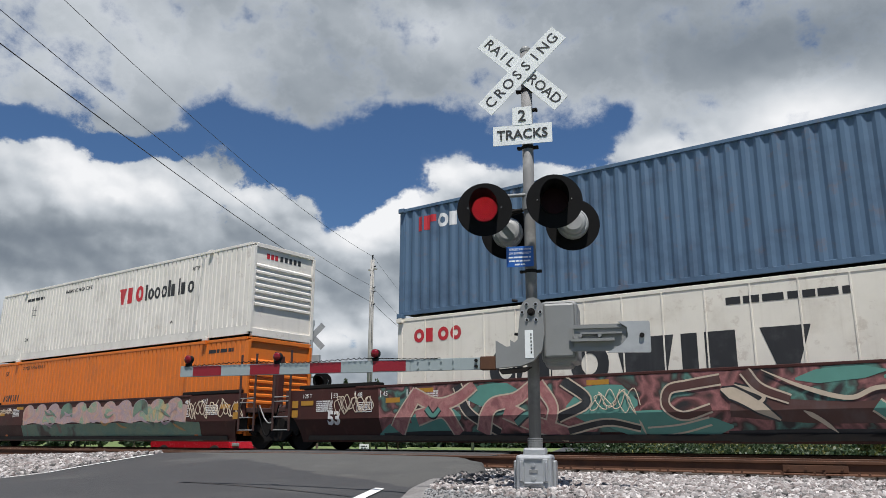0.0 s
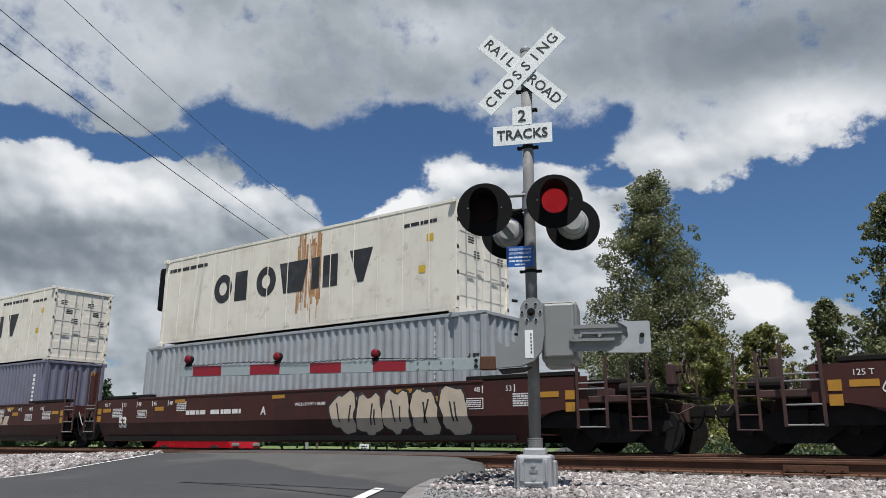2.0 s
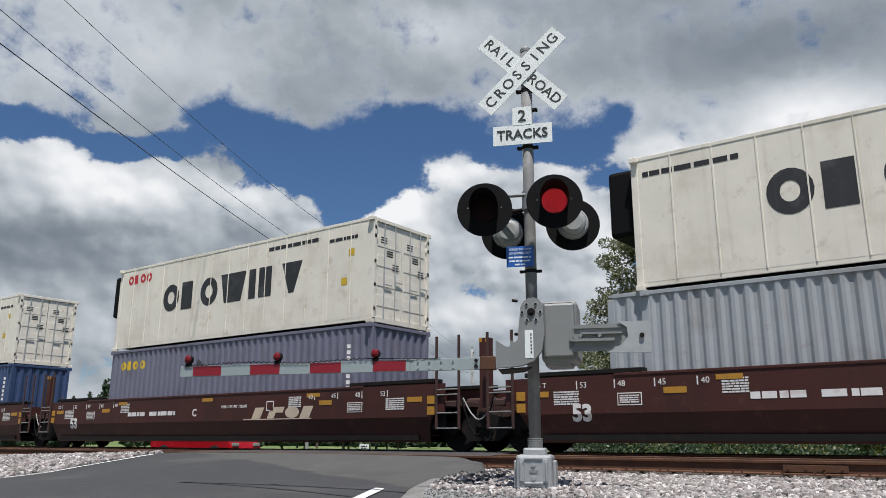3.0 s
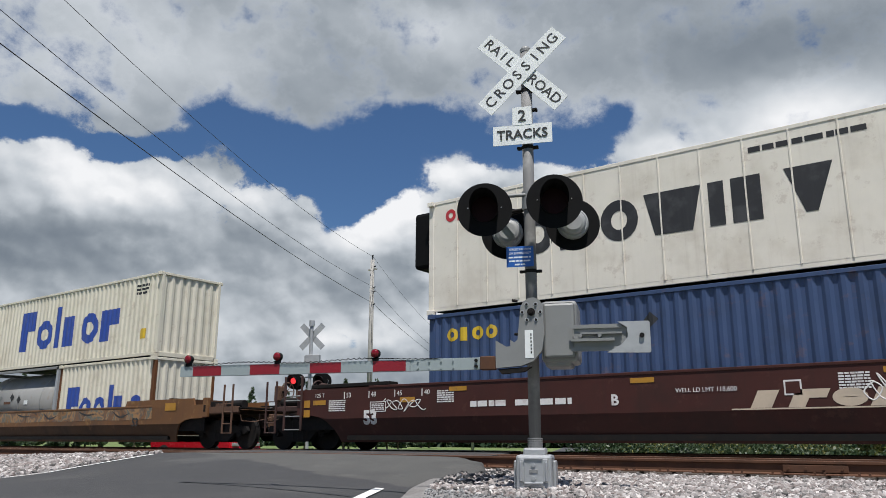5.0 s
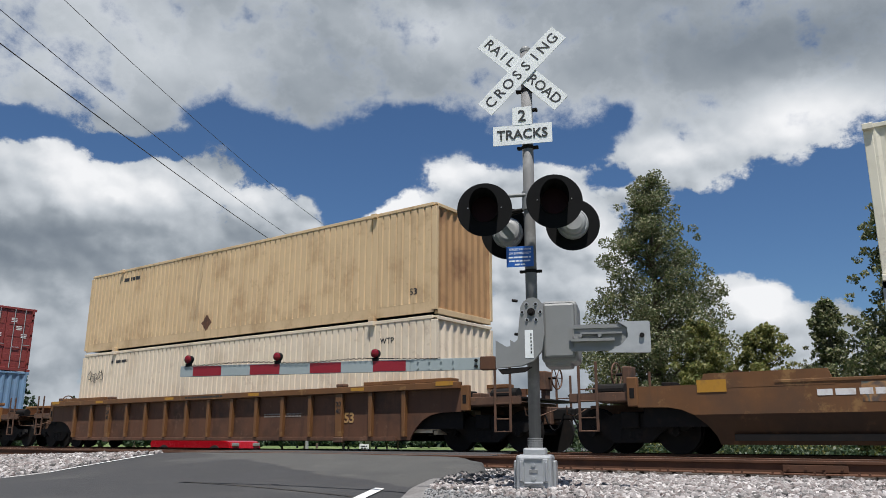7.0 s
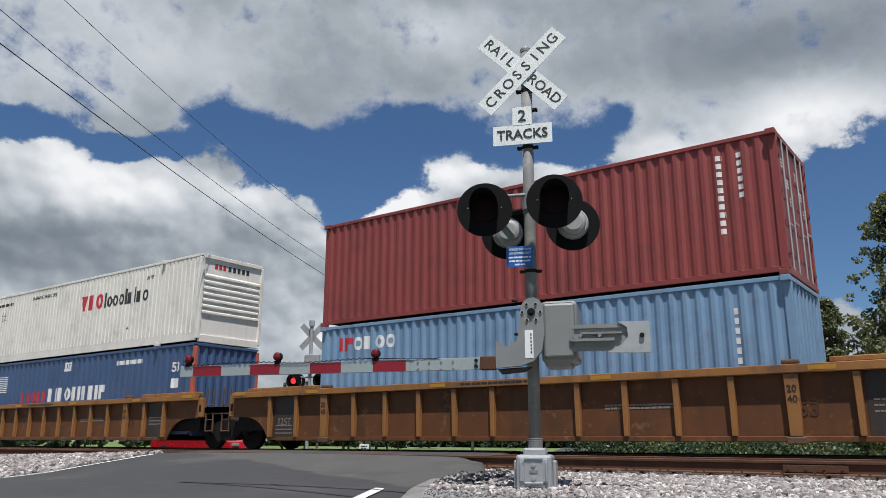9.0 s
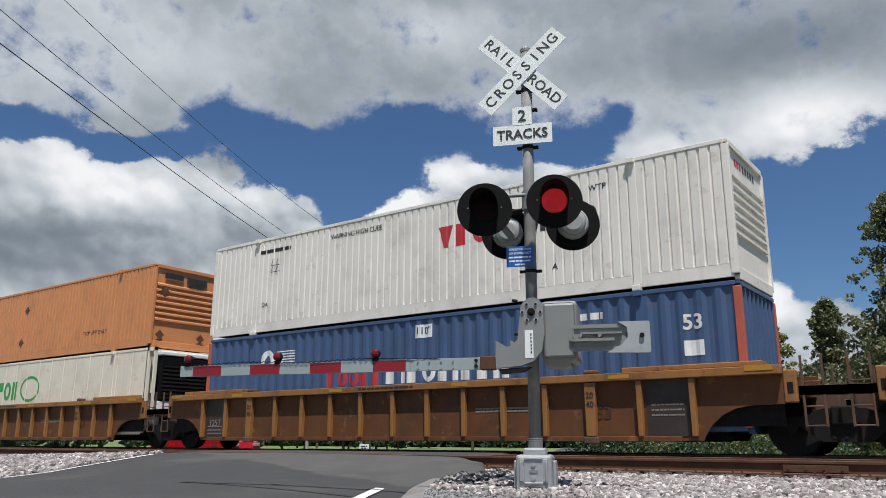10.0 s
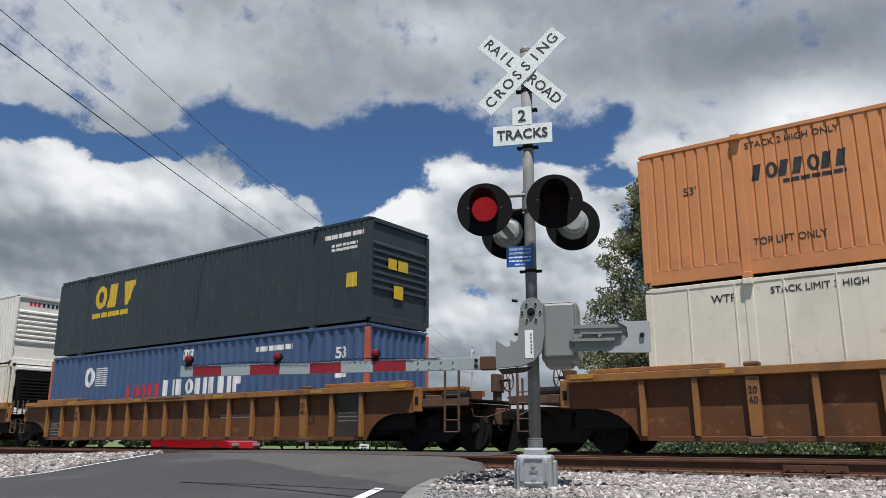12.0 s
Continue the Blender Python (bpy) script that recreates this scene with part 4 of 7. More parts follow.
def gate_arm():
    root = Vector((-4.34, 7.44, 1.08))
    m = Matrix.Translation(root) @ pose(0, 0, 0, 0, 0, 199.0)
    # x runs out along the arm; its lit face is towards the approaching road
    arm = thing("gate_arm", m, "lowered crossing gate arm with red and white stripes and lamps", "gate arm")
    part("spar", box(new_bm(), 1.36, 4.45, -0.012, 0.012, -0.068, 0.068, 0.004), "tape_white", arm, "pale aluminium spar")
    part("inner_spar", box(new_bm(), 0.50, 1.36, -0.012, 0.012, -0.068, 0.068, 0.004), "tape_white", arm, "bare grey inner spar")
    part("root_bracket", box(new_bm(), 0.36, 0.53, -0.05, 0.05, -0.075, 0.075, 0.01), "rail", arm, "rust-brown root bracket")
    for dz in (-0.03, 0.035):
        part("bolt", rod(new_bm(), (0.58, 0.012, dz), (0.58, 0.04, dz), 0.018, seg=8), "dark", arm)
    bm = box(new_bm(), 0.78, 1.32, 0.012, 0.018, -0.064, 0.064)
    for k in range(4):
        rod(bm, (0.85 + 0.14 * k, 0.012, -0.04), (0.85 + 0.14 * k, 0.03, -0.04), 0.012, seg=6)
        rod(bm, (0.85 + 0.14 * k, 0.012, 0.04), (0.85 + 0.14 * k, 0.03, 0.04), 0.012, seg=6)
    part("splice_plate", bm, "tape_white", arm)
    for k in range(4):
        x = 1.42 + 0.812 * k
        for s in (-1, 1):
            part("red_stripe", box(new_bm(), x, x + 0.406, s * 0.0125, s * 0.0145, -0.06, 0.06), "tape_red", arm)
    for x in (1.80, 3.08, 4.34):
        lamp = part("arm_lamp", rod(new_bm(), (x, -0.03, 0.15), (x, 0.03, 0.15), 0.052, seg=24), "dark", arm, "red gate arm lamp")
        bm = new_bm()
        bmesh.ops.create_uvsphere(bm, u_segments=16, v_segments=10, radius=0.051, matrix=pose(x, 0.025, 0.15) @ Matrix.Diagonal((1, 0.6, 1, 1)))
        bmesh.ops.create_uvsphere(bm, u_segments=16, v_segments=10, radius=0.051, matrix=pose(x, -0.025, 0.15) @ Matrix.Diagonal((1, 0.6, 1, 1)))
        part("lens", bm, "lens_red", lamp, "domed red lens", True)
        part("foot", box(new_bm(), x - 0.035, x + 0.035, -0.02, 0.02, 0.06, 0.10), "dark", lamp)
    pts = []
    for i in range(160):
        x = 1.0 + i * 0.0212
        amp = 0.010 if 1.9 < x < 4.3 else 0.002
        pts.append((x, 0.02 + amp * math.cos(i * 1.9), 0.082 + amp * math.sin(i * 1.9) + 0.012 * math.sin(x * 4)))
    tube("lamp_cable", [pts], 0.005, "black", arm)
    return arm


def tube(name, lines, r, material, parent=None, label="", seg=3):
    cu = bpy.data.curves.new(name, "CURVE")
    cu.dimensions, cu.bevel_depth, cu.bevel_resolution = "3D", r, 1
    for pts in lines:
        sp = cu.splines.new("POLY")
        sp.points.add(len(pts) - 1)
        for q, c in zip(sp.points, pts):
            q.co = (*c, 1)
    ob = bpy.data.objects.new(name, cu)
    scene.collection.objects.link(ob)
    me = bpy.data.meshes.new_from_object(ob.evaluated_get(bpy.context.evaluated_depsgraph_get()))
    bpy.data.objects.remove(ob)
    me.materials.clear()
    return part_mesh(name, me, material, parent, label)


SIGNAL, LED_A, LED_B = crossing_signal()
gate_arm()


def far_signal():
    s = thing("crossing_signal", pose(-22.34, 21.5, -0.45, 0, 0, 203), "distant grey crossing signal seen from behind", "crossing signal")
    part("mast", rod(new_bm(), (0, 0, -0.1), (0, 0, 5.3), 0.07, seg=14), "galv", s)
    crossbuck(s, 0, -0.08, 4.70, "galv", False)
    part("mast_cap", rod(new_bm(), (0, 0, 5.1), (0, 0, 5.32), 0.11, seg=14), "galv", s)
    part("upper_plate", box(new_bm(), -0.3, 0.3, -0.09, -0.08, 3.7, 3.95), "galv", s)
    part("track_box", box(new_bm(), -0.45, 0.12, 0.05, 0.25, 3.55, 3.95, 0.02), "galv", s)
    for x, sgn in ((-0.55, 1), (0.55, 1), (-0.50, -1), (0.60, -1)):
        pl, _ = flasher(s, x, sgn * 0.25, 2.95, sgn, 0, False)
        if sgn > 0 and x > 0:
            part("lamp_glow", rod(new_bm(), (0, -0.024, 0), (0, -0.026, 0), 0.12, seg=16), "led", pl, "lit red lamp")
    part("cross_arm", rod(new_bm(), (-0.6, 0, 3.1), (0.6, 0, 3.1), 0.03), "galv", s)
    part("gate_mechanism", box(new_bm(), -0.3, 0.3, -0.25, 0.25, 1.2, 1.9, 0.04), "galv_dark", s)


def utility_line():
    p1 = Vector((-29.99, 33.55, -0.6))
    step = ROAD * 46.0
    for k, base in enumerate((p1 - step * 1.0, p1, p1 + step)):
        z0 = lift(base.y) - 0.1
        t = thing("utility_pole", pose(base.x, base.y, z0), "weathered grey wooden utility pole", "utility pole", "poles along the road")
        top = 13.0 if k == 0 else 11.5
        part("pole", rod(new_bm(), (0, 0, 0), (0, 0, top), 0.17, 0.12, 14), "wood", t, "", True)
        part("insulator", rod(new_bm(), (0, 0, top), (0, 0, top + 0.3), 0.035, 0.05, 8), "dark", t)
        for z in (top - 0.45, top - 1.7, top - 1.95, top - 2.7):
            part("insulator", rod(new_bm(), (-0.02, 0, z), (0.26, 0.0, z + 0.05), 0.035, seg=8), "dark", t)
        part("bracket", box(new_bm(), -0.30, 0.34, -0.05, 0.05, top - 0.62, top - 0.54), "wood", t)
        part("ground_wire", rod(new_bm(), (0.15, -0.09, 0.2), (0.11, -0.07, top - 0.6), 0.012, seg=5), "wire", t)
    for name, dz, sag, r in (("overhead_wire", (11.77, 10.85, 10.5), 1.26, 0.008), ("overhead_wire", (10.26, 9.06, 8.8), 1.09, 0.0085), ("overhead_wire", (9.19, 8.09, 7.8), 0.70, 0.012)):
        line = []
        for k in (-1, 0):
            a, b = p1 + step * k, p1 + step * (k + 1)
            for i in range(33):
                t = i / 32
                q = a.lerp(b, t)
                line.append((q.x + 0.05, q.y, dz[k + 1] + (dz[k + 2] - dz[k + 1]) * t - 4 * sag * t * (1 - t)))
        o = tube(name, [line], r, "wire")
        tagged(o, "thin black overhead wire strung between the poles", "wire", "overhead wires")


# ---- plants ----
def leaf_cloud(centers, radii, n, size, seed, flat=0.8):
    rs = np.random.RandomState(seed)
    C, R = np.array(centers), np.array(radii)
    k = rs.choice(len(C), n, p=R ** 2 / (R ** 2).sum())
    d = rs.normal(size=(n, 3))
    d /= np.linalg.norm(d, axis=1)[:, None]
    rad = R[k] * rs.uniform(0.35, 1.08, n) ** 0.6
    P = C[k] + d * rad[:, None] * np.array([1, 1, flat])
    u = rs.normal(size=(n, 3))
    u /= np.linalg.norm(u, axis=1)[:, None]
    w = np.cross(u, rs.normal(size=(n, 3)))
    w /= np.linalg.norm(w, axis=1)[:, None]
    s = size * rs.uniform(0.6, 1.4, (n, 1))
    V = np.stack([P - u * s, P + w * s * 0.55, P + u * s, P - w * s * 0.55], 1).reshape(-1, 3)
    F = np.arange(4 * n).reshape(n, 4)
    return V.tolist(), F.tolist()


def broad_tree(x, y, h, width, seed, mat_key="leaf", n=9000, low=0.08, size=0.11, label="tall green broadleaf tree with uneven crown", clumps=130):
    rnd = random.Random(seed)
    z0 = lift(y) - 0.05
    t = thing("tree", pose(x, y, z0), label, "tree")
    bm = rod(new_bm(), (0, 0, -0.1), (0.1, 0, h * 0.45), 0.022 * h, 0.012 * h, 10)
    rod(bm, (0.1, 0, h * 0.45), (0, 0.1, h * 0.92), 0.012 * h, 0.002 * h, 8)
    cs, rs_ = [], []
    for i in range(clumps):
        f = low + (1 - low) * (i + rnd.random()) / clumps
        prof = math.sin(min(1, (f - low + 0.06) / 0.35) * math.pi / 2) * (1 - max(0, f - 0.42) / 0.66) ** 0.8
        rr = width / 2 * prof
        a = rnd.uniform(0, 6.28)
        d = rr * rnd.uniform(0.15, 0.95)
        c = Vector((d * math.cos(a), d * math.sin(a), f * h * 0.97))
        cs.append(c)
        rs_.append(max(0.28, width * rnd.uniform(0.05, 0.12) * (0.5 + 0.6 * prof)))
        if i % 3 == 0:
            rod(bm, (0, 0, max(0.4, c.z - 0.25 * d - 0.5)), c, 0.0045 * h, 0.001 * h, 5)
    for _ in range(60):                              # loose sprays at the outline
        f = rnd.uniform(low, 0.97)
        prof = math.sin(min(1, (f - low + 0.06) / 0.35) * math.pi / 2) * (1 - max(0, f - 0.42) / 0.66) ** 0.8
        a = rnd.uniform(0, 6.28)
        cs.append(Vector((width / 2 * prof * 1.08 * math.cos(a), width / 2 * prof * 1.08 * math.sin(a), f * h)))
        rs_.append(width * rnd.uniform(0.025, 0.06))
    part("trunk", bm, "bark", t)
    v, f = leaf_cloud(cs, rs_, n, size, seed)
    from_arrays("crown", v, f, mat_key, t, "many small uneven green leaves")
    return t


def conifer(x, y, h, seed, n=2600):
    rnd = random.Random(seed)
    t = thing("tree", pose(x, y, lift(y) - 0.1), "distant dark green conifer", "tree", "far tree line")
    part("trunk", rod(new_bm(), (0, 0, 0), (0, 0, h * 0.97), 0.018 * h, 0.004 * h, 7), "bark", t)
    cs, rs_ = [], []
    for i in range(26):
        f = 0.12 + 0.86 * i / 26
        for _ in range(3):
            a = rnd.uniform(0, 6.28)
            r = h * 0.23 * (1.02 - f) * rnd.uniform(0.4, 1.1)
            cs.append((r * math.cos(a), r * math.sin(a), f * h - 0.1 * r))
            rs_.append(h * 0.075 * (1.15 - f))
    v, f = leaf_cloud(cs, rs_, n, h * 0.026, seed, 0.5)
    from_arrays("crown", v, f, "needle", t, "dark needled boughs")


def hedge(name, x0, x1, y, h, n, seed, key, size, label):
    rnd = random.Random(seed)
    cs, rs_ = [], []
    x = x0
    while x < x1:
        rr = rnd.uniform(0.35, 0.75) * h
        cs.append((x, y + rnd.uniform(-0.8, 0.8), lift(y) + rr * 0.55))
        rs_.append(rr)
        x += rr * 0.55
    v, f = leaf_cloud(cs, rs_, n, size, seed)
    tagged(from_arrays(name, v, f, key), label, "bushes", kind="stuff")


far_signal()
utility_line()
broad_tree(-14.3, 37.2, 14.8, 7.2, 11, n=84000, size=0.066, clumps=260, label="tall narrow green tree with a thinning brown-tinged crown")
broad_tree(-9.2, 37.0, 6.3, 4.4, 12, n=18000, low=0.02, size=0.08, label="low green tree beside the tall one", mat_key="leaf_light")
broad_tree(-6.7, 38.0, 7.4, 3.0, 13, n=14000, low=0.02, size=0.08, label="slender green tree in the row of bushes")
broad_tree(-4.0, 36.5, 5.4, 5.0, 14, n=14000, low=0.02, size=0.08, label="round green bush in the row")
broad_tree(-3.3, 33.4, 10.6, 4.4, 15, n=15000, low=0.15, size=0.085, label="open green tree with sparse drooping branches")
broad_tree(-11.6, 35.6, 6.6, 4.4, 16, n=26000, low=0.02, size=0.08, label="bushy light green shrub below the tall tree", mat_key="leaf_light")
broad_tree(-17.2, 39.0, 4.4, 4.2, 17, n=11000, low=0.02, size=0.08, label="green shrub below the tall tree")
hedge("bushes", -14, 4, 33.5, 1.9, 30000, 21, "leaf_light", 0.08, "continuous low green bushes behind the tracks")
hedge("bushes", -13, 3, 37.5, 5.0, 70000, 24, "leaf", 0.09, "tall uneven green bushes behind the tracks")
# the weeds' shade is in their colour: the dark conifer leaves
hedge("weeds", -9.6, 3, 20.4, 1.0, 16000, 22, "needle", 0.05, "low weeds along the embankment's foot, coloured dark for shade")
hedge("tall_grass", -34, -14, 31.0, 0.45, 9000, 23, "leaf_light", 0.06, "pale long grass beyond the tracks")
_r = random.Random(5)
for i in range(34):
    az = radians(-68 + 31.0 * (i / 33) ** 1.25 + _r.uniform(-0.5, 0.5))
    d = _r.uniform(88, 120)
    conifer(d * math.sin(az), d * math.cos(az), _r.uniform(5.5, 9.5) * d / 100, 100 + i)
for i in range(16):
    az = radians(-40 + 24.0 * i / 15 + _r.uniform(-0.5, 0.5))
    d = _r.uniform(120, 150)
    conifer(d * math.sin(az), d * math.cos(az), _r.uniform(3.5, 5.2) * d / 100, 200 + i)
hedge("far_woods", -150, 20, 118, 5.0, 24000, 31, "needle", 0.55, "far dark green band of woods")


def car(x, y, rz, paint, label):
    t = thing("car", pose(x, y, lift(y) - 0.03, 0, 0, rz), label, "car")
    bm = prism(new_bm(), [(-2.2, 0.32), (-2.25, 0.75), (-2.1, 0.95), (-1.2, 1.0), (-0.6, 1.0), (0.9, 0.98), (1.6, 0.9), (2.15, 0.78), (2.25, 0.5), (2.2, 0.3)], -0.88, 0.88)
    bmesh.ops.bevel(bm, geom=list(bm.edges), offset=0.04, segments=2, affect="EDGES")
    part("body", bm, paint, t)
    bm = prism(new_bm(), [(-1.9, 0.98), (-1.3, 1.42), (0.2, 1.45), (1.1, 0.97)], -0.72, 0.72)
    bmesh.ops.bevel(bm, geom=list(bm.edges), offset=0.05, segments=2, affect="EDGES")
    part("cabin", bm, "glass", t)
    for sy in (-1, 1):
        part("door", box(new_bm(), -0.75, 0.45, sy * 0.885 - 0.004, sy * 0.885 + 0.004, 0.38, 0.92, 0.003), paint, t)
        for sx in (-1.4, 1.4):
            w = part("wheel", rod(new_bm(), (sx, sy * 0.70, 0.33), (sx, sy * 0.90, 0.33), 0.33, seg=24), "tyre", t)
            part("rim", rod(new_bm(), (sx, sy * 0.89, 0.33), (sx, sy * 0.905, 0.33), 0.2, seg=18), "alu", w)
    for sy in (-0.6, 0.6):
        part("headlight", box(new_bm(), 2.18, 2.26, sy - 0.18, sy + 0.18, 0.62, 0.75, 0.02), "alu", t)


car(-27.6, 20.8, 8, "red_car", "glossy red car waiting beyond the tracks")
s = thing("ground_sign", pose(-20.3, 22.5, road_z(22.5) + 0.0, 0, 0, 42), "small white sign on a low post beyond the tracks", "sign")
part("plate", box(new_bm(), -0.18, 0.18, -0.01, 0.01, 0.12, 0.42), "sign_white", s)
part("post", rod(new_bm(), (0, 0.03, -0.2), (0, 0.03, 0.4), 0.03), "galv", s)
bars(-0.13, 0.13, 0.17, 0.37, -0.0125, 3, "sign_black", s, 3)


# ---- the train ----
# Along the train, u is x at t = 0. Each car and container is a thing of its own.
TRAIN = []
LEANING = set()                  # cars whose lower side leans in
END_X = 16.154 / 2 - 0.004
WAVE = {}                        # pressed side sheets by container, for the marks painted on them
WHEELS = []


WAVY, GROOVED = (0.26, 0.50, 0.76), (0.72, 0.79, 0.91)     # even waves; broad flats with narrow grooves


def corrugated(bm, x0, x1, z0, z1, y, depth, pitch, out, prof):
    """A pressed side sheet; out is the sign of y that it faces."""
    n = max(2, int((x1 - x0) / pitch))
    p = (x1 - x0) / n
    pts = []
    for k in range(n):
        a = x0 + k * p
        pts += [(a, 0), (a + prof[0] * p, 0), (a + prof[1] * p, 1), (a + prof[2] * p, 1)]
    pts.append((x1, 0))
    row = [[bm.verts.new((x, y - out * depth * d, z)) for x, d in pts] for z in (z0, z1)]
    for i in range(len(pts) - 1):
        q = (row[0][i], row[0][i + 1], row[1][i + 1], row[1][i])
        bm.faces.new(q if out < 0 else q[::-1])


def corrugated_end(bm, y0, y1, z0, z1, x, depth, pitch):
    n = max(2, int((y1 - y0) / pitch))
    p = (y1 - y0) / n
    pts = []
    for k in range(n):
        a = y0 + k * p
        pts += [(a, 0), (a + 0.26 * p, 0), (a + 0.50 * p, 1), (a + 0.76 * p, 1)]
    pts.append((y1, 0))
    row = [[bm.verts.new((x - depth * d, y, z)) for y, d in pts] for z in (z0, z1)]
    for i in range(len(pts) - 1):
        bm.faces.new((row[0][i], row[0][i + 1], row[1][i + 1], row[1][i]))


def container(u_left, length, z0, paint, label, h=2.896, w=2.438, side="wave", end="wave", post40=False, post_paint=None, pitch=0.275, rail_paint=None, end_paint=None, group="containers on the train"):
    """A freight container; the origin is at the base of its middle. Returns the thing and the y of its lit side."""
    m = pose(u_left + length / 2, Y_FAR, z0)
    t = thing("shipping_container", m, label, "container", group)
    TRAIN.append(t)
    hw, hl = w / 2, length / 2
    rp = rail_paint or paint
    prof, d = (GROOVED, 0.026) if w > 2.5 and pitch < 0.26 else (WAVY, 0.038)
    zl, zh = (0.32 if w > 2.5 else 0.15), h - 0.07
    for out in (-1, 1):
        if side == "wave":
            cuts = [-hl + 0.12, hl - 0.12]
            if post40:
                cuts = [-hl + 0.12, -6.096, -5.95, 5.95, 6.096, hl - 0.12]
            WAVE[t.name] = (list(zip(cuts[::2], cuts[1::2])), hw, d, pitch, prof)
            for a, b in zip(cuts[::2], cuts[1::2]):
                bm = new_bm()
                corrugated(bm, a, b, zl, zh, out * (hw - 0.012), d, pitch, out, prof)
                part("side_wall", bm, paint, t)
        else:
            a, b, y = -hl + 0.12, hl - 0.12, out * (hw - 0.012)
            bm = new_bm()
            q = [bm.verts.new(c) for c in ((a, y, zl), (b, y, zl), (b, y, zh), (a, y, zh))]
            bm.faces.new(q if out < 0 else q[::-1])
            part("side_wall", bm, paint, t)
    if side == "panel":
        n = int(length / 0.86)
        for k in range(1, n):
            x = -hl + k * length / n
            part("panel_seam", box(new_bm(), x - 0.016, x + 0.016, -hw - 0.003, -hw + 0.014, zl, zh, 0.004), paint, t)
    bm = box(new_bm(), -hl + 0.02, hl - 0.02, -hw + 0.03, hw - 0.03, h - 0.06, h - 0.012)
    part("roof", bm, rp, t)
    bm = box(new_bm(), -hl + 0.02, hl - 0.02, -hw + 0.05, hw - 0.05, 0.10, 0.14)
    part("floor", bm, "dark", t)
    for y in (-hw, hw - 0.06):
        part("top_rail", box(new_bm(), -hl + 0.1, hl - 0.1, y, y + 0.06, h - 0.085, h, 0.008), rp, t)
        part("bottom_rail", box(new_bm(), -hl + 0.1, hl - 0.1, y + (0.015 if y < 0 else 0), y + (0.06 if y < 0 else 0.045), 0.05, zl + 0.01, 0.008), rp, t)
    for sx in (-1, 1):
        for y in (-hw, hw - 0.11):
            a = sx * hl - (0.15 if sx > 0 else 0)
            part("corner_post", box(new_bm(), a, a + 0.15, y, y + 0.11, 0.11, h - 0.11, 0.012), post_paint or rp, t)
    xs = [hl - 0.089] if not post40 else [6.096 - 0.089]
    for X in xs:
        for sx in (-1, 1):
            for sy in (-1, 1):
                for z in (0.0 if z0 < 1 else -0.024, h - 0.118):
                    bm = box(new_bm(), sx * X - 0.089, sx * X + 0.089, sy * (hw + 0.004) - 0.081, sy * (hw + 0.004) + 0.081, z, z + 0.118, 0.012)
                    part("corner_casting", bm, rp, t)
    if post40:
        for sx in (-1, 1):
            part("stacking_post", box(new_bm(), sx * 6.02 - 0.085, sx * 6.02 + 0.085, -hw - 0.002, -hw + 0.06, 0.1, h - 0.1, 0.01), rp, t)
    # the end that leads
    e = hl - 0.03
    bm = new_bm()
    if end == "wave":
        corrugated_end(bm, -hw + 0.11, hw - 0.11, 0.13, h - 0.09, e, 0.045, 0.29)
        part("end_wall", bm, end_paint or paint, t)
        part("end_sill", box(new_bm(), hl - 0.12, hl - 0.005, -hw + 0.1, hw - 0.1, 0.01, 0.16, 0.01), rp, t)
        part("end_header", box(new_bm(), hl - 0.12, hl - 0.005, -hw + 0.1, hw - 0.1, h - 0.10, h - 0.01, 0.01), rp, t)
    elif end == "louver":
        q = [bm.verts.new(c) for c in ((e - 0.03, -hw + 0.1, 0.1), (e - 0.03, hw - 0.1, 0.1), (e - 0.03, hw - 0.1, h - 0.05), (e - 0.03, -hw + 0.1, h - 0.05))]
        bm.faces.new(q)
        part("end_wall", bm, paint, t)
        for k in range(7):
            z = 0.92 + 0.20 * k
            part("end_rib", prism(new_bm(), [(e - 0.03, z), (e + 0.025, z + 0.02), (e + 0.025, z + 0.08), (e - 0.03, z + 0.13)], -hw + 0.14, hw - 0.14), paint, t)
        part("end_sill", box(new_bm(), hl - 0.12, hl - 0.004, -hw + 0.1, hw - 0.1, 0.0, 0.24, 0.012), rp, t)
        part("end_header", box(new_bm(), hl - 0.12, hl - 0.004, -hw + 0.1, hw - 0.1, h - 0.14, h - 0.01, 0.012), rp, t)
    elif end == "doors":
        for k, (a, b) in enumerate(((-hw + 0.11, -0.012), (0.012, hw - 0.11))):
            bm = box(new_bm(), e - 0.05, e - 0.015, a, b, 0.17, h - 0.13, 0.008)
            for z in (0.45, 1.0, 1.55, 2.1):
                box(bm, e - 0.02, e - 0.005, a + 0.08, b - 0.08, z, z + 0.30, 0.006)
            door = part("door", bm, paint, t)
            for f in (0.3, 0.72):
                y = a + (b - a) * f
                r = part("lock_rod", rod(new_bm(), (e + 0.02, y, 0.12), (e + 0.02, y, h - 0.1), 0.018, seg=8), "galv", door)
                part("handle", box(new_bm(), e + 0.02, e + 0.04, y, y + 0.32, 1.05 + 0.12 * (f > 0.5), 1.08 + 0.12 * (f > 0.5)), "galv", door)
            for z in (0.3, 0.95, 1.6, 2.3, h - 0.35):
                y = a - 0.03 if k == 0 else b + 0.03
                part("hinge", box(new_bm(), e - 0.02, e + 0.03, y - 0.06, y + 0.06, z, z + 0.10), rp, door)
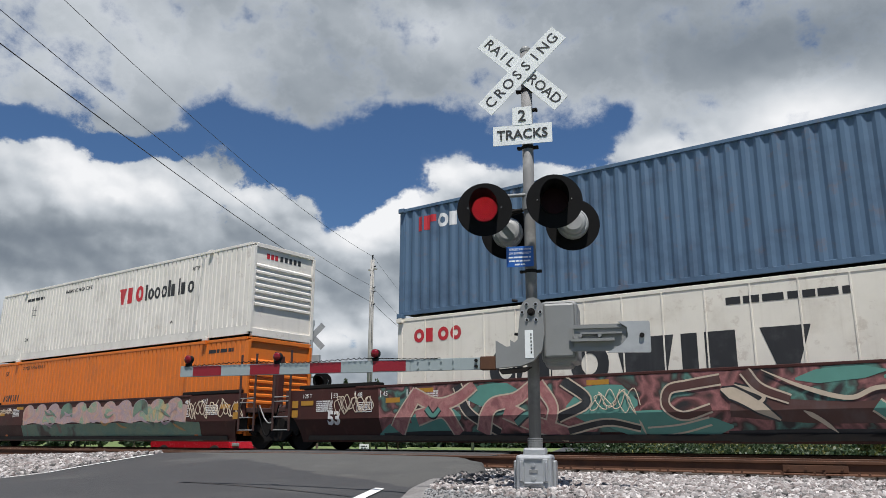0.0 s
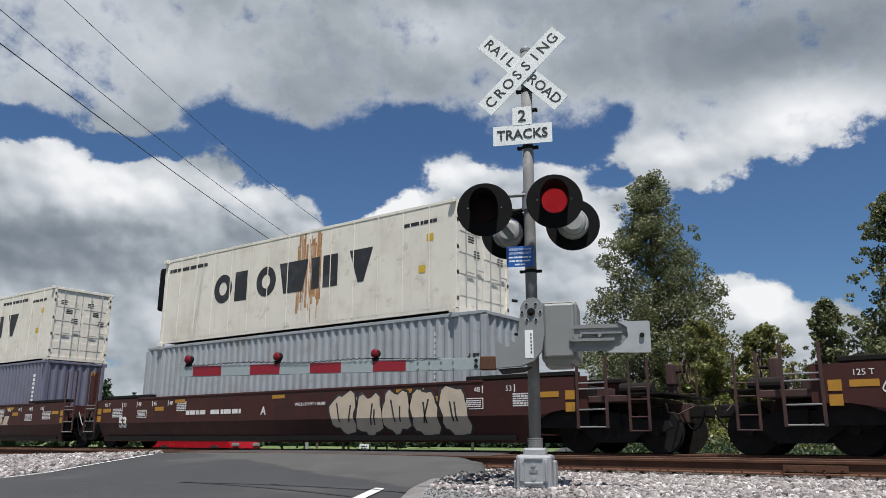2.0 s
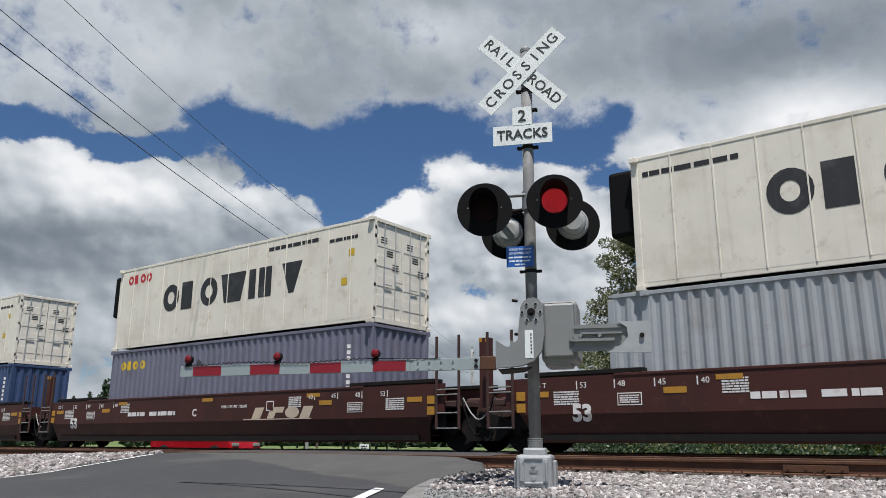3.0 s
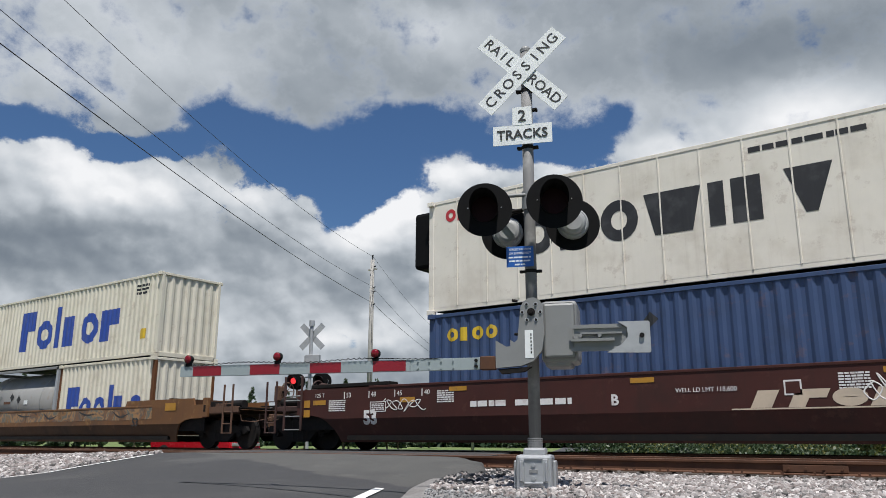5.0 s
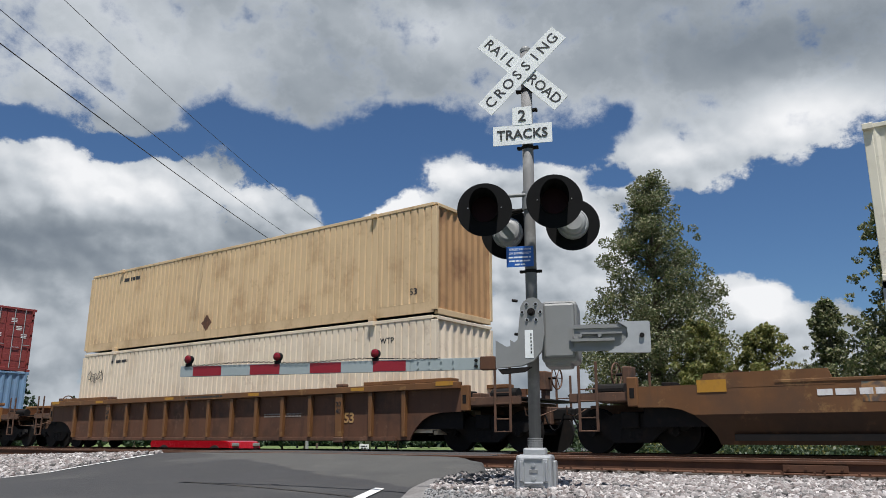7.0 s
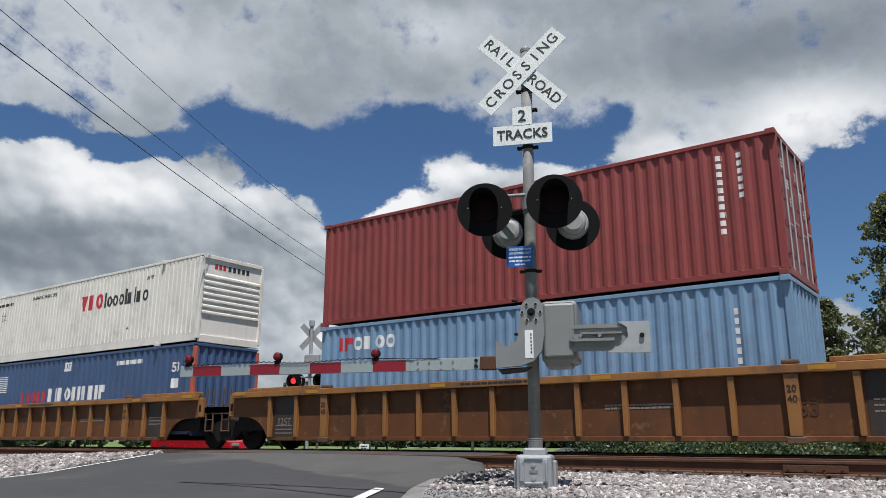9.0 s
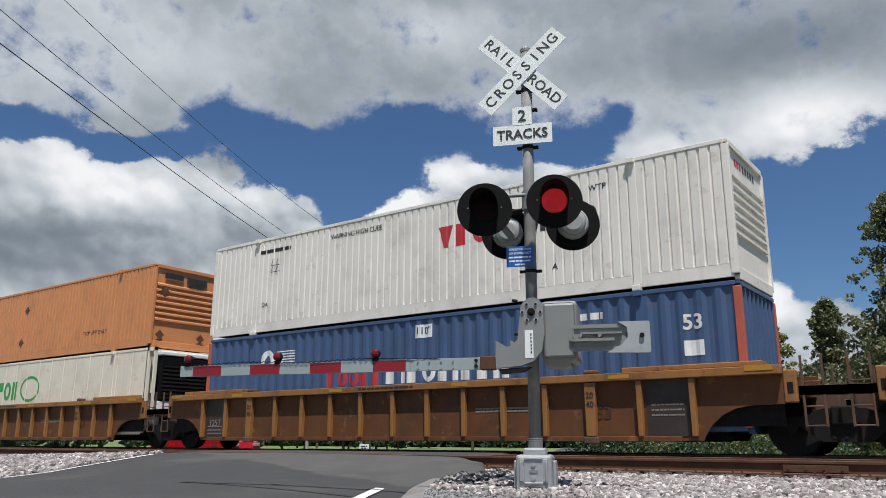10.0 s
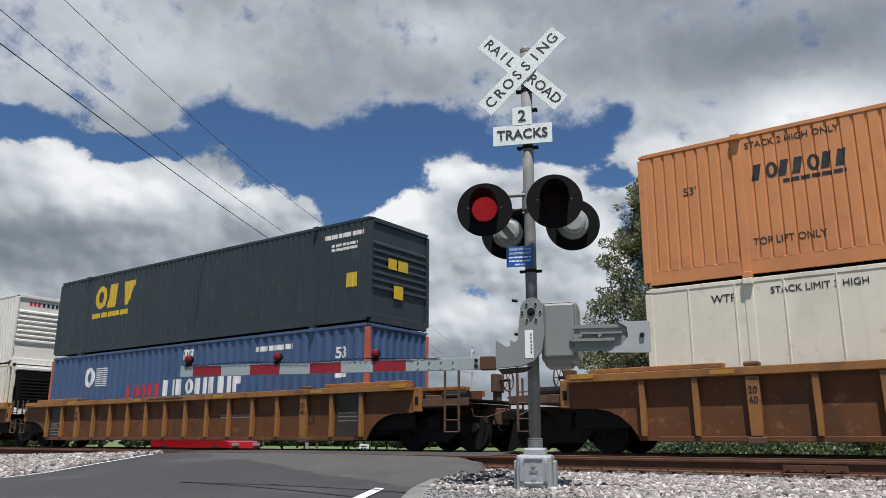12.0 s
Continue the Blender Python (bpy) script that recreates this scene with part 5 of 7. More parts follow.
            for q in range(3):
                bm = new_bm()
                yy = a + 0.2 + 0.25 * q
                for r in range(3):
                    z = h - 0.55 - 0.35 * q - 0.07 * r
                    bm.faces.new([bm.verts.new(c) for c in ((e - 0.003, yy, z), (e - 0.003, yy + 0.26, z), (e - 0.003, yy + 0.26, z + 0.04), (e - 0.003, yy, z + 0.04))])
                part("small_print", bm, "black_ink" if paint in ("white_reefer", "grey") else "white_ink", door)
        part("end_sill", box(new_bm(), hl - 0.12, hl - 0.004, -hw + 0.1, hw - 0.1, 0.0, 0.16, 0.012), rp, t)
        part("end_header", box(new_bm(), hl - 0.12, hl - 0.004, -hw + 0.1, hw - 0.1, h - 0.12, h - 0.01, 0.012), rp, t)
    elif end == "reefer":
        part("end_wall", box(new_bm(), e - 0.09, e - 0.05, -hw + 0.1, hw - 0.1, 0.1, h - 0.05), paint, t)
        part("cooling_unit", box(new_bm(), e - 0.05, e + 0.32, -hw + 0.35, hw - 0.35, 1.15, h - 0.25, 0.05), "black", t, "black cooling unit with a slatted grille")
        part("unit_cover", box(new_bm(), e - 0.05, e + 0.30, -hw + 0.30, hw - 0.30, 0.35, 1.14, 0.04), "sign_white", t, "white lower cover of the cooling unit")
        part("unit_cap", box(new_bm(), e - 0.05, e + 0.34, -hw + 0.30, hw - 0.30, h - 0.24, h - 0.10, 0.03), "sign_white", t)
        bm = new_bm()
        for k in range(9):
            box(bm, e + 0.32, e + 0.34, -hw + 0.45, hw - 0.45, 1.22 + 0.13 * k, 1.28 + 0.13 * k)
        part("grille", bm, "dark", t)
        for sy in (-1, 1):
            bm = box(new_bm(), e - 0.02, e + 0.10, sy * (hw - 0.05) - 0.05, sy * (hw - 0.05) + 0.05, 0.9, h)
            box(bm, e + 0.38, e + 0.46, sy * (hw - 0.05) - 0.05, sy * (hw - 0.05) + 0.05, 0.9, h)
            box(bm, e, e + 0.46, sy * (hw - 0.05) - 0.05, sy * (hw - 0.05) + 0.05, h - 0.12, h)
            part("guard_frame", bm, paint, t)
    return t, -hw


def side_y(w=2.438):
    return -w / 2 - 0.006


def diamonds(t, pts, w, ink, s=0.16):
    for x, z in pts:
        bm = new_bm()
        bm.faces.new([bm.verts.new(c) for c in ((x - s, side_y(w), z), (x, side_y(w), z - s), (x + s, side_y(w), z), (x, side_y(w), z + s))])
        part("placard", bm, ink, t)


def end_marks(t, x, marks):
    """Plain stuck-on plates across the ribbed end: (y0, y1, z0, z1, paint, on its corner)."""
    for y0, y1, z0, z1, ink, tip in marks:
        ym, zm = (y0 + y1) / 2, (z0 + z1) / 2
        cs = [(ym, z0), (y1, zm), (ym, z1), (y0, zm)] if tip else [(y0, z0), (y1, z0), (y1, z1), (y0, z1)]
        bm = new_bm()
        lo = [bm.verts.new((x, y, z)) for y, z in cs]
        hi = [bm.verts.new((x + 0.006, y, z)) for y, z in cs]
        bm.faces.new(hi)
        for k in range(4):
            bm.faces.new((lo[k], lo[(k + 1) % 4], hi[(k + 1) % 4], hi[k]))
        part("end_plate", bm, ink, t)


def decal(t, x0, x1, z0, z1, w, ink):
    bm = new_bm()
    slab(bm, x0, x1, z0, z1, side_y(w) - 0.001)
    part("decal", bm, ink, t)


def bogie(car, x, shared):
    """A two-axle truck at x in the car's own space, wheels rolling on the rails."""
    r = 0.483 if shared else 0.457
    wb = 0.89
    zc = r
    b = new("bogie")
    b.parent = car
    b.matrix_basis = pose(x, 0, 0)
    bm = prism(new_bm(), [(-1.25, zc + 0.05), (-1.18, zc + 0.19), (-0.62, zc + 0.22), (-0.35, zc + 0.34), (0.35, zc + 0.34), (0.62, zc + 0.22), (1.18, zc + 0.19), (1.25, zc + 0.05), (1.1, zc - 0.02), (0.72, zc + 0.02), (0.38, zc - 0.24), (-0.38, zc - 0.24), (-0.72, zc + 0.02), (-1.1, zc - 0.02)], -1.08, -0.97)
    me = bpy.data.meshes.new("side_frame")
    bm.to_mesh(me)
    bm.free()
    for y in (0, 2.05):
        part_mesh("side_frame", me, "dark", b, "dark cast side frame").matrix_basis = pose(0, y, 0)
    bm = new_bm()
    for q in range(5):
        rod(bm, (0, 0, 0.07 * q), (0, 0, 0.04 + 0.07 * q), 0.075, seg=10)
    rod(bm, (0, 0, 0.0), (0, 0, 0.32), 0.05, seg=8)
    me = bpy.data.meshes.new("spring")
    bm.to_mesh(me)
    bm.free()
    for k in range(6):
        part_mesh("spring", me, "dark", b).matrix_basis = pose(-0.2 + 0.2 * (k % 3), -1.02 if k < 3 else 1.02, zc - 0.18)
    part("bolster", box(new_bm(), -0.2, 0.2, -1.15, 1.15, zc + 0.05, zc + 0.38, 0.03), "dark", b)
    for sx in (-wb, wb):
        bm = rod(new_bm(), (0, -0.95, 0), (0, 0.95, 0), 0.075, seg=12)
        for sy in (-1, 1):
            rod(bm, (0, sy * 0.70, 0), (0, sy * 0.82, 0), r, seg=30)
            rod(bm, (0, sy * 0.69, 0), (0, sy * 0.715, 0), r + 0.025, seg=30)
            rod(bm, (0, sy * 0.95, 0), (0, sy * 1.10, 0), 0.11, seg=12)
            for k in range(3):
                a = radians(120 * k)
                rod(bm, (0.06 * math.cos(a), sy * 1.10, 0.06 * math.sin(a)), (0.06 * math.cos(a), sy * 1.115, 0.06 * math.sin(a)), 0.018, seg=6)
        ws = part("wheelset", bm, "dark", b, "worn dark steel wheelset")
        ws.matrix_basis = pose(sx, 0, zc)
        WHEELS.append((ws, sx, zc, r))
    return b


def side_shell(x0, x1, ztop, zbend, zbot, y, inset, c0, c1):
    """One long side of a well: upright above, leaning in below, cut up over the trucks at both ends."""
    arch = [(0.0, 0.90), (0.40, 0.89), (0.58, 0.84), (0.74, 0.73), (0.88, 0.55), (0.97, 0.36)]
    cols = [(x0 + f * c0, max(zbot, z)) for f, z in arch] + [(x0 + c0, zbot)]
    n = 14
    a, b = x0 + c0, x1 - c1
    cols += [(a + (b - a) * k / n, zbot) for k in range(1, n + 1)]
    cols += [(x1 - f * c1, max(zbot, z)) for f, z in arch[::-1]]
    s = 1 if y > 0 else -1
    bm = new_bm()
    grid = []
    for x, zb in cols:
        zm = max(zbend, zb)
        k = (zm - zb) / max(0.01, zbend - zbot)
        outer = [(x, y, ztop), (x, y, zm), (x, y - s * inset * k, zb)]
        inner = [(x, y - s * 0.05, ztop), (x, y - s * 0.05, zm), (x, y - s * (inset * k + 0.05), zb)]
        grid.append([bm.verts.new(c) for c in outer + inner[::-1]])
    for i in range(len(grid) - 1):
        p, q = grid[i], grid[i + 1]
        for k in range(6):
            j = (k + 1) % 6
            bm.faces.new((p[k], q[k], q[j], p[j]))
    bm.faces.new(grid[0])
    bm.faces.new(grid[-1][::-1])
    bmesh.ops.remove_doubles(bm, verts=bm.verts, dist=1e-4)
    bmesh.ops.recalc_face_normals(bm, faces=bm.faces)
    return bm


def wheel_ring(x, y, z, r, wall):
    """A hand wheel across the train: a rim and six spokes."""
    bm = new_bm()
    n = 20
    pts = [(y + r * math.cos(2 * math.pi * k / n), z + r * math.sin(2 * math.pi * k / n)) for k in range(n)]
    for k in range(n):
        rod(bm, (x, *pts[k]), (x, *pts[(k + 1) % n]), wall, seg=6)
    for k in range(6):
        a = radians(60 * k)
        rod(bm, (x, y, z), (x, y + r * math.cos(a), z + r * math.sin(a)), wall * 0.6, seg=5)
    return bm


def well_car(c_left, c_right, style, label, share_l, share_r, number_ink="white_ink", name="well_car", big_53=1.85, unit="", panels=True):
    """A stack car between two truck centres; share_*: the truck there carries the next unit too."""
    mid = (c_left + c_right) / 2
    t = thing(name, pose(mid, Y_FAR, 0), label, "rail car", "well cars of the train")
    TRAIN.append(t)
    L, R = c_left - mid, c_right - mid
    hw = 1.50
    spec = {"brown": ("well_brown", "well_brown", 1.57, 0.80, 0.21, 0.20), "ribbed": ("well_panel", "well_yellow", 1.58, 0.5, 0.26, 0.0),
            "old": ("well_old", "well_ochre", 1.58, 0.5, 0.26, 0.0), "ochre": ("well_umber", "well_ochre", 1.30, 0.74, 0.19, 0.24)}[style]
    body, trim, ztop, zbend, zbot, inset = spec
    x0 = L + (0.85 if share_l else 0.35)
    x1 = R - (0.85 if share_r else 0.35)
    short = 0.55 if style == "brown" else 1.5              # the brown units reach down close to the shared trucks
    cl, cr = (short if share_l else 1.5), (short if share_r else 1.5)
    gear = {"brown": "gear_brown", "old": "gear_rust", "ochre": "gear_rust", "ribbed": "gear_rust"}[style]
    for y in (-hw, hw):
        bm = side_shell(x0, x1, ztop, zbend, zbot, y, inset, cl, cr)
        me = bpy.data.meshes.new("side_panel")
        # on the ochre car, faces below the bend take the darker umber
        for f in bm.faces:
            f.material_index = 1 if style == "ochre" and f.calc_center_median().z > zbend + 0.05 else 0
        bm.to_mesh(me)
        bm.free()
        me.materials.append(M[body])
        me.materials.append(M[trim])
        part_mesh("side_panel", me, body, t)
    if style in ("ribbed", "old"):
        for y in (-1, 1):
            part("top_chord", box(new_bm(), x0, x1, min(y * (hw - 0.04), y * (hw + 0.15)), max(y * (hw - 0.04), y * (hw + 0.15)), 1.43, 1.585, 0.012), trim, t, "rusty yellow top chord" if style == "ribbed" else "")
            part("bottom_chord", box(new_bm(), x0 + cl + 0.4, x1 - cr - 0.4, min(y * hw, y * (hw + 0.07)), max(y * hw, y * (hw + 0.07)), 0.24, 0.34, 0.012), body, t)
        n = round((x1 - x0 - cl - cr - 0.26) / 1.05)
        wide = bpy.data.meshes.new("rib")
        bm = prism(new_bm(), [(-0.10, 0.34), (-0.125, 1.42), (0.125, 1.42), (0.10, 0.34)], -hw - 0.12, -hw)
        bmesh.ops.bevel(bm, geom=list(bm.edges), offset=0.008, segments=1, affect="EDGES")
        bm.to_mesh(wide)
        bm.free()
        me = bpy.data.meshes.new("rib")
        bm = prism(new_bm(), [(-0.045, 0.34), (-0.062, 1.42), (0.062, 1.42), (0.045, 0.34)], -hw - 0.12, -hw)
        bmesh.ops.bevel(bm, geom=list(bm.edges), offset=0.008, segments=1, affect="EDGES")
        bm.to_mesh(me)
        bm.free()
        for k in range(n + 1):
            x = x0 + cl + 0.13 + (x1 - x0 - cl - cr - 0.26) * k / n
            part_mesh("rib", wide if k in (2, n - 2) else me, trim, t).matrix_basis = pose(x, 0, 0)
            o = part_mesh("rib", me, trim, t)
            o.matrix_basis = pose(x, 0, 0, 0, 0, 180)
            if k in (2, n - 2):
                part("step_foot", box(new_bm(), x - 0.16, x + 0.16, -hw - 0.13, -hw, 0.20, 0.33, 0.02), "gear_rust", t)
                part("corner_guide", box(new_bm(), x - 0.14, x + 0.14, -hw - 0.10, -hw + 0.10, 1.585, 1.68, 0.03), "gear_rust", t)
                for j, wd in enumerate(("40", "20")):
                    lettering(wd, 0.17, x, -hw - 0.126, 0.98 + 0.18 * j, "black_ink", t, name="stencil")
        for k in range(4):
            x = x0 + cl + (x1 - x0 - cl - cr) * (0.1 + 0.26 * k)
            part("yellow_marker", box(new_bm(), x, x + 0.45, -hw - 0.154, -hw - 0.15, 1.47, 1.55), "yellow", t)
    else:
        for y in (-1, 1):
            part("top_chord", box(new_bm(), x0 + 2.6, x1 - 2.6, min(y * (hw - 0.12), y * (hw + 0.015)), max(y * (hw - 0.12), y * (hw + 0.015)), ztop - 0.03, ztop + 0.03, 0.01), trim, t)
        if style == "ochre":
            for k in range(4):                          # weathered sprayed colours along the upper band
                q = -5.9 + 3.2 * k
                swath(t, [(q, 1.08), (q + 1.8, 1.06), (q + 3.6, 1.09)], 0.34, 0.36, "spray_camo", -hw - 0.002 - 0.0008 * k)
            for q, lean in ((-1.6, 0.3), (0.4, -0.25), (2.9, 0.2), (5.0, -0.3)):
                swath(t, [(q, 1.20), (q + 0.5, 1.05 + lean * 0.2), (q + 1.1, 1.12)], 0.07, 0.04, "ink_black", -hw - 0.008, taper=True)
            for a, b in ((x0 + 1.2, x0 + 3.6), (x1 - 4.2, x1 - 0.4)):
                for y in (-1, 1):
                    part("end_band", prism(new_bm(), [(a, 1.22), (b, 1.22), (b - 0.1, 1.50), (a + 0.15, 1.50)], min(y * (hw - 0.06), y * (hw + 0.004)), max(y * (hw - 0.06), y * (hw + 0.004))), trim, t)
            for q in (x0 + 1.2, x1 - 1.9):
                part("yellow_marker", box(new_bm(), q, q + 0.55, -hw - 0.012, -hw - 0.003, 1.15, 1.38), "yellow", t)
    # dark guard plates over both ends, decks, floor
    for a, b in ((x0 + 0.15, x0 + 3.4), (x1 - 3.4, x1 - 0.15)) if style != "ochre" else ():
        for y in (-1, 1):
            part("guard_plate", box(new_bm(), a + 0.3, b - 0.2, min(y * (hw - 0.42), y * (hw - 0.06)), max(y * (hw - 0.42), y * (hw - 0.06)), 1.60, 1.70, 0.015), "dark" if style in ("brown",) else trim, t)
            part("guard_support", box(new_bm(), a + 0.5, b - 0.4, min(y * (hw - 0.3), y * (hw - 0.1)), max(y * (hw - 0.3), y * (hw - 0.1)), 1.30, 1.62), body, t)
    part("well_floor", box(new_bm(), x0 + cl + 0.3, x1 - cr - 0.3, -hw + 0.1, hw - 0.1, 0.26, 0.38), "dark", t)
    for s, x, shr in ((-1, L, share_l), (1, R, share_r)):
        e = x0 if s < 0 else x1
        if style == "brown":                            # tall grab posts with rungs between them
            p0, p1 = e - s * 0.20, e + s * 0.45
            for px_ in (p0, p1):
                part("grab_post", box(new_bm(), px_ - 0.03, px_ + 0.03, -hw - 0.06, -hw - 0.02, 0.50, 2.68 if shr else 1.95, 0.006), gear, t)
            for z in (0.53, 0.88, 1.30, 1.42):
                part("rung", rod(new_bm(), (p0, -hw - 0.04, z), (p1, -hw - 0.04, z), 0.016, seg=6), "galv_dark", t)
            for q in (0.30, 0.55):
                part("yellow_marker", box(new_bm(), *sorted((e - s * 0.28, e - s * 0.50)), -hw - 0.012, -hw - 0.003, 0.55 + q, 0.74 + q), "yellow", t)
        a, b = sorted((e - s * 2.0, e + s * (0.35 if shr else 0.9)))
        part("end_deck", box(new_bm(), a, b, -1.42, 1.42, 1.02, 1.16, 0.02), gear, t, "rusty end platform")
        if style != "brown":                            # upright end plate with a hand hole, and the wheel arch's rim
            q = sorted((e, e + s * 0.22))
            part("end_upright", box(new_bm(), *q, -hw - 0.02, -hw + 0.10, 0.92, 1.50, 0.02), trim, t)
            part("hand_hole", box(new_bm(), (q[0] + q[1]) / 2 - 0.05, (q[0] + q[1]) / 2 + 0.05, -hw - 0.024, -hw - 0.018, 1.08, 1.28), "dark", t)
            part("end_sill", box(new_bm(), *sorted((e + s * 0.22, e + s * 1.55)), -1.44, -1.36, 1.04, 1.22, 0.01), gear, t)
            if style != "ochre":
                part("yellow_marker", box(new_bm(), *sorted((e - s * 0.12, e - s * 0.62)), -hw - 0.158, -hw - 0.02, 1.50, 1.60), "yellow", t)

        a, b = sorted((e - s * max(0.5, (cl if s < 0 else cr)), e - s * 0.05))
        # added dark plates that stand in for the arch's deep shade
        for y in (-1.36, 1.33):
            part("wheel_guard", box(new_bm(), a, b, y, y + 0.03, 0.52, 1.015), "dark", t, "dark plate put in for the shade above the truck")
        a, b = sorted((e - s * 1.95, e - s * 1.85))
        part("bulkhead", box(new_bm(), a, b, -1.35, 1.35, 0.4, 1.55), body, t)
        a, b = sorted((e - s * 0.3, x + s * (0.1 if shr else 1.3)))
        part("draft_sill", box(new_bm(), a, b, -0.25, 0.25, 0.62, 1.02, 0.02), gear, t)
        if not shr:
            bm = box(new_bm(), *sorted((x + s * 1.3, x + s * 1.75)), -0.14, 0.14, 0.72, 0.98, 0.03)
            part("coupler", bm, "dark", t, "dark cast coupler")
            for y in (-1.45, 1.45):                     # corner ladder of flat bars
                lad = part("ladder", box(new_bm(), *sorted((x + s * 0.53, x + s * 0.58)), y - 0.02, y + 0.02, 0.44, 1.86, 0.004), gear, t, "rusty corner ladder")
                part("stile", box(new_bm(), *sorted((x + s * 0.93, x + s * 0.98)), y - 0.02, y + 0.02, 0.44, 1.86, 0.004), gear, lad)
                for z in (0.45, 0.72, 1.06, 1.30):
                    part("rung", rod(new_bm(), (x + s * 0.53, y, z), (x + s * 0.98, y, z), 0.014, seg=6), gear, lad)
            w = part("brake_wheel", wheel_ring(x + s * 1.02, 0.62, 1.75, 0.27, 0.02), gear, t, "spoked hand brake wheel")
            part("shaft", rod(new_bm(), (x + s * 0.72, 0.62, 1.75), (x + s * 1.02, 0.62, 1.75), 0.035, seg=8), "dark", w)
            part("gear_case", box(new_bm(), *sorted((x + s * 0.62, x + s * 0.80)), 0.42, 0.82, 1.45, 1.92, 0.03), gear, t)
            part("brake_stand", box(new_bm(), *sorted((x + s * 0.64, x + s * 0.76)), 0.50, 0.74, 1.16, 1.46, 0.01), gear, t)
            part("air_reservoir", rod(new_bm(), (x + s * 0.15, -0.9, 1.30), (x + s * 0.85, -0.9, 1.30), 0.13, seg=14), "dark", t)
            for k in range(3):
                part("brake_gear", box(new_bm(), *sorted((x - s * (0.35 + 0.5 * k), x - s * (0.10 + 0.5 * k))), -1.05 + 0.2 * k, -0.65 + 0.2 * k, 1.16, 1.34 + 0.08 * (k % 2), 0.02), "dark" if k % 2 else gear, t)
            part("walkway", box(new_bm(), *sorted((x + s * 0.55, x + s * 1.25)), -1.40, 1.40, 1.165, 1.20), "dark", t, "open tread end walkway")
            tube("air_hose", [[(x + s * (1.2 + 0.5 * q), -0.35, 0.86 - 1.1 * q * (1 - q) * 1.4) for q in (0, 0.15, 0.35, 0.5, 0.7, 0.85, 1)]], 0.022, "black", t)
            tube("cut_lever", [[(x + s * 1.28, -1.40, 0.98), (x + s * 1.30, -1.36, 0.80), (x + s * 1.34, -0.9, 0.78), (x + s * 1.42, -0.2, 0.95)]], 0.014, gear, t)
        else:
            bm = box(new_bm(), *sorted((e, e + s * 0.75)), -0.6, 0.6, 0.75, 1.25, 0.05)
            part("articulation", bm, gear, t, "cast joint over the shared truck")
            if style != "brown":
                for y in (-1.42, 1.42):
                    lad = part("ladder", box(new_bm(), *sorted((e + s * 0.28, e + s * 0.32)), y - 0.02, y + 0.02, 0.5, 1.75, 0.004), gear, t)
                    part("stile", box(new_bm(), *sorted((e + s * 0.62, e + s * 0.66)), y - 0.02, y + 0.02, 0.5, 1.75, 0.004), gear, lad)
                    for z in (0.52, 0.85, 1.28):
                        part("rung", rod(new_bm(), (e + s * 0.28, y, z), (e + s * 0.66, y, z), 0.014, seg=6), gear, lad)
            elif s > 0:
                post = part("end_post", box(new_bm(), x - 0.02, x + 0.24, -1.25, -1.05, 1.0, 2.60, 0.01), "well_brown", t, "brown upright post with yellow corners")
                for q in (0.0, 0.18):
                    part("yellow_corner", box(new_bm(), x - 0.025 + q, x + 0.065 + q, -1.256, -1.246, 2.50, 2.605), "yellow", post)
                for q in range(2):
                    tube("air_hose", [[(x - 0.45 + 0.9 * f, -1.30 - 0.08 * q, 1.22 - 0.5 * (1 + 0.7 * q) * math.sin(math.pi * f)) for f in (0, 0.12, 0.25, 0.4, 0.5, 0.6, 0.75, 0.88, 1)]], 0.02, "black" if q else "galv_dark", t)
        if not shr or s > 0:
            bogie(t, x, shr)
    yy = -hw - 0.006
    if style == "brown":
        LEANING.add(t.name)
        for s in (-1, 1):
            for k, wd in enumerate(("53", "48", "45", "40")):
                xx = (x0 + 1.9 + 0.85 * k) if s < 0 else (x1 - 1.9 - 0.85 * k)
                lettering(wd, 0.17, xx, yy, 1.38, "white_ink", t, name="stencil")
            xx = x0 + big_53
            if s < 0:
                lettering("53", 0.46, xx, yy - 0.002, 0.80, "white_ink", t, name="car_marking", bold=0.02)
            for k in range(2):
                q = (x0 + 0.62 + 3.0 * k) if s < 0 else (x1 - 1.12 - 3.0 * k)
                part("yellow_marker", box(new_bm(), q, q + 0.46, yy - 0.002, yy + 0.004, 1.16, 1.28), "yellow", t)
            a = (x0 + 1.20) if s < 0 else (x1 - 1.80)
            bars(a, a + 0.6, 0.98, 1.28, yy, 6, "white_ink", t, 40 + s)
            a = (x0 + 4.75) if s < 0 else (x1 - 5.3)
            bars(a, a + 0.5, 1.12, 1.42, yy, 6, "white_ink", t, 44 + s)
            a = (x0 + 2.65) if s < 0 else (x1 - 3.1)    # framed notice
            fr = part("notice_frame", box(new_bm(), a, a + 0.52, yy - 0.001, yy + 0.003, 0.95, 1.20), "white_ink", t)
            part("notice_field", box(new_bm(), a + 0.02, a + 0.50, yy - 0.003, yy + 0.002, 0.97, 1.18), "well_brown", fr)
            bars(a + 0.05, a + 0.47, 0.99, 1.16, yy - 0.005, 4, "white_ink", fr, 60 + s)
            for k in range(4):                          # ticks beside the lengths
                xx = (x0 + 1.9 + 0.85 * k - 0.15) if s < 0 else (x1 - 1.9 - 0.85 * k + 0.15)
                part("tick", box(new_bm(), xx - 0.014, xx + 0.014, yy - 0.001, yy + 0.002, 1.30, 1.47), "white_ink", t)
        lettering("125 T", 0.15, x0 + 0.85, yy, 1.40, "white_ink", t, name="stencil")
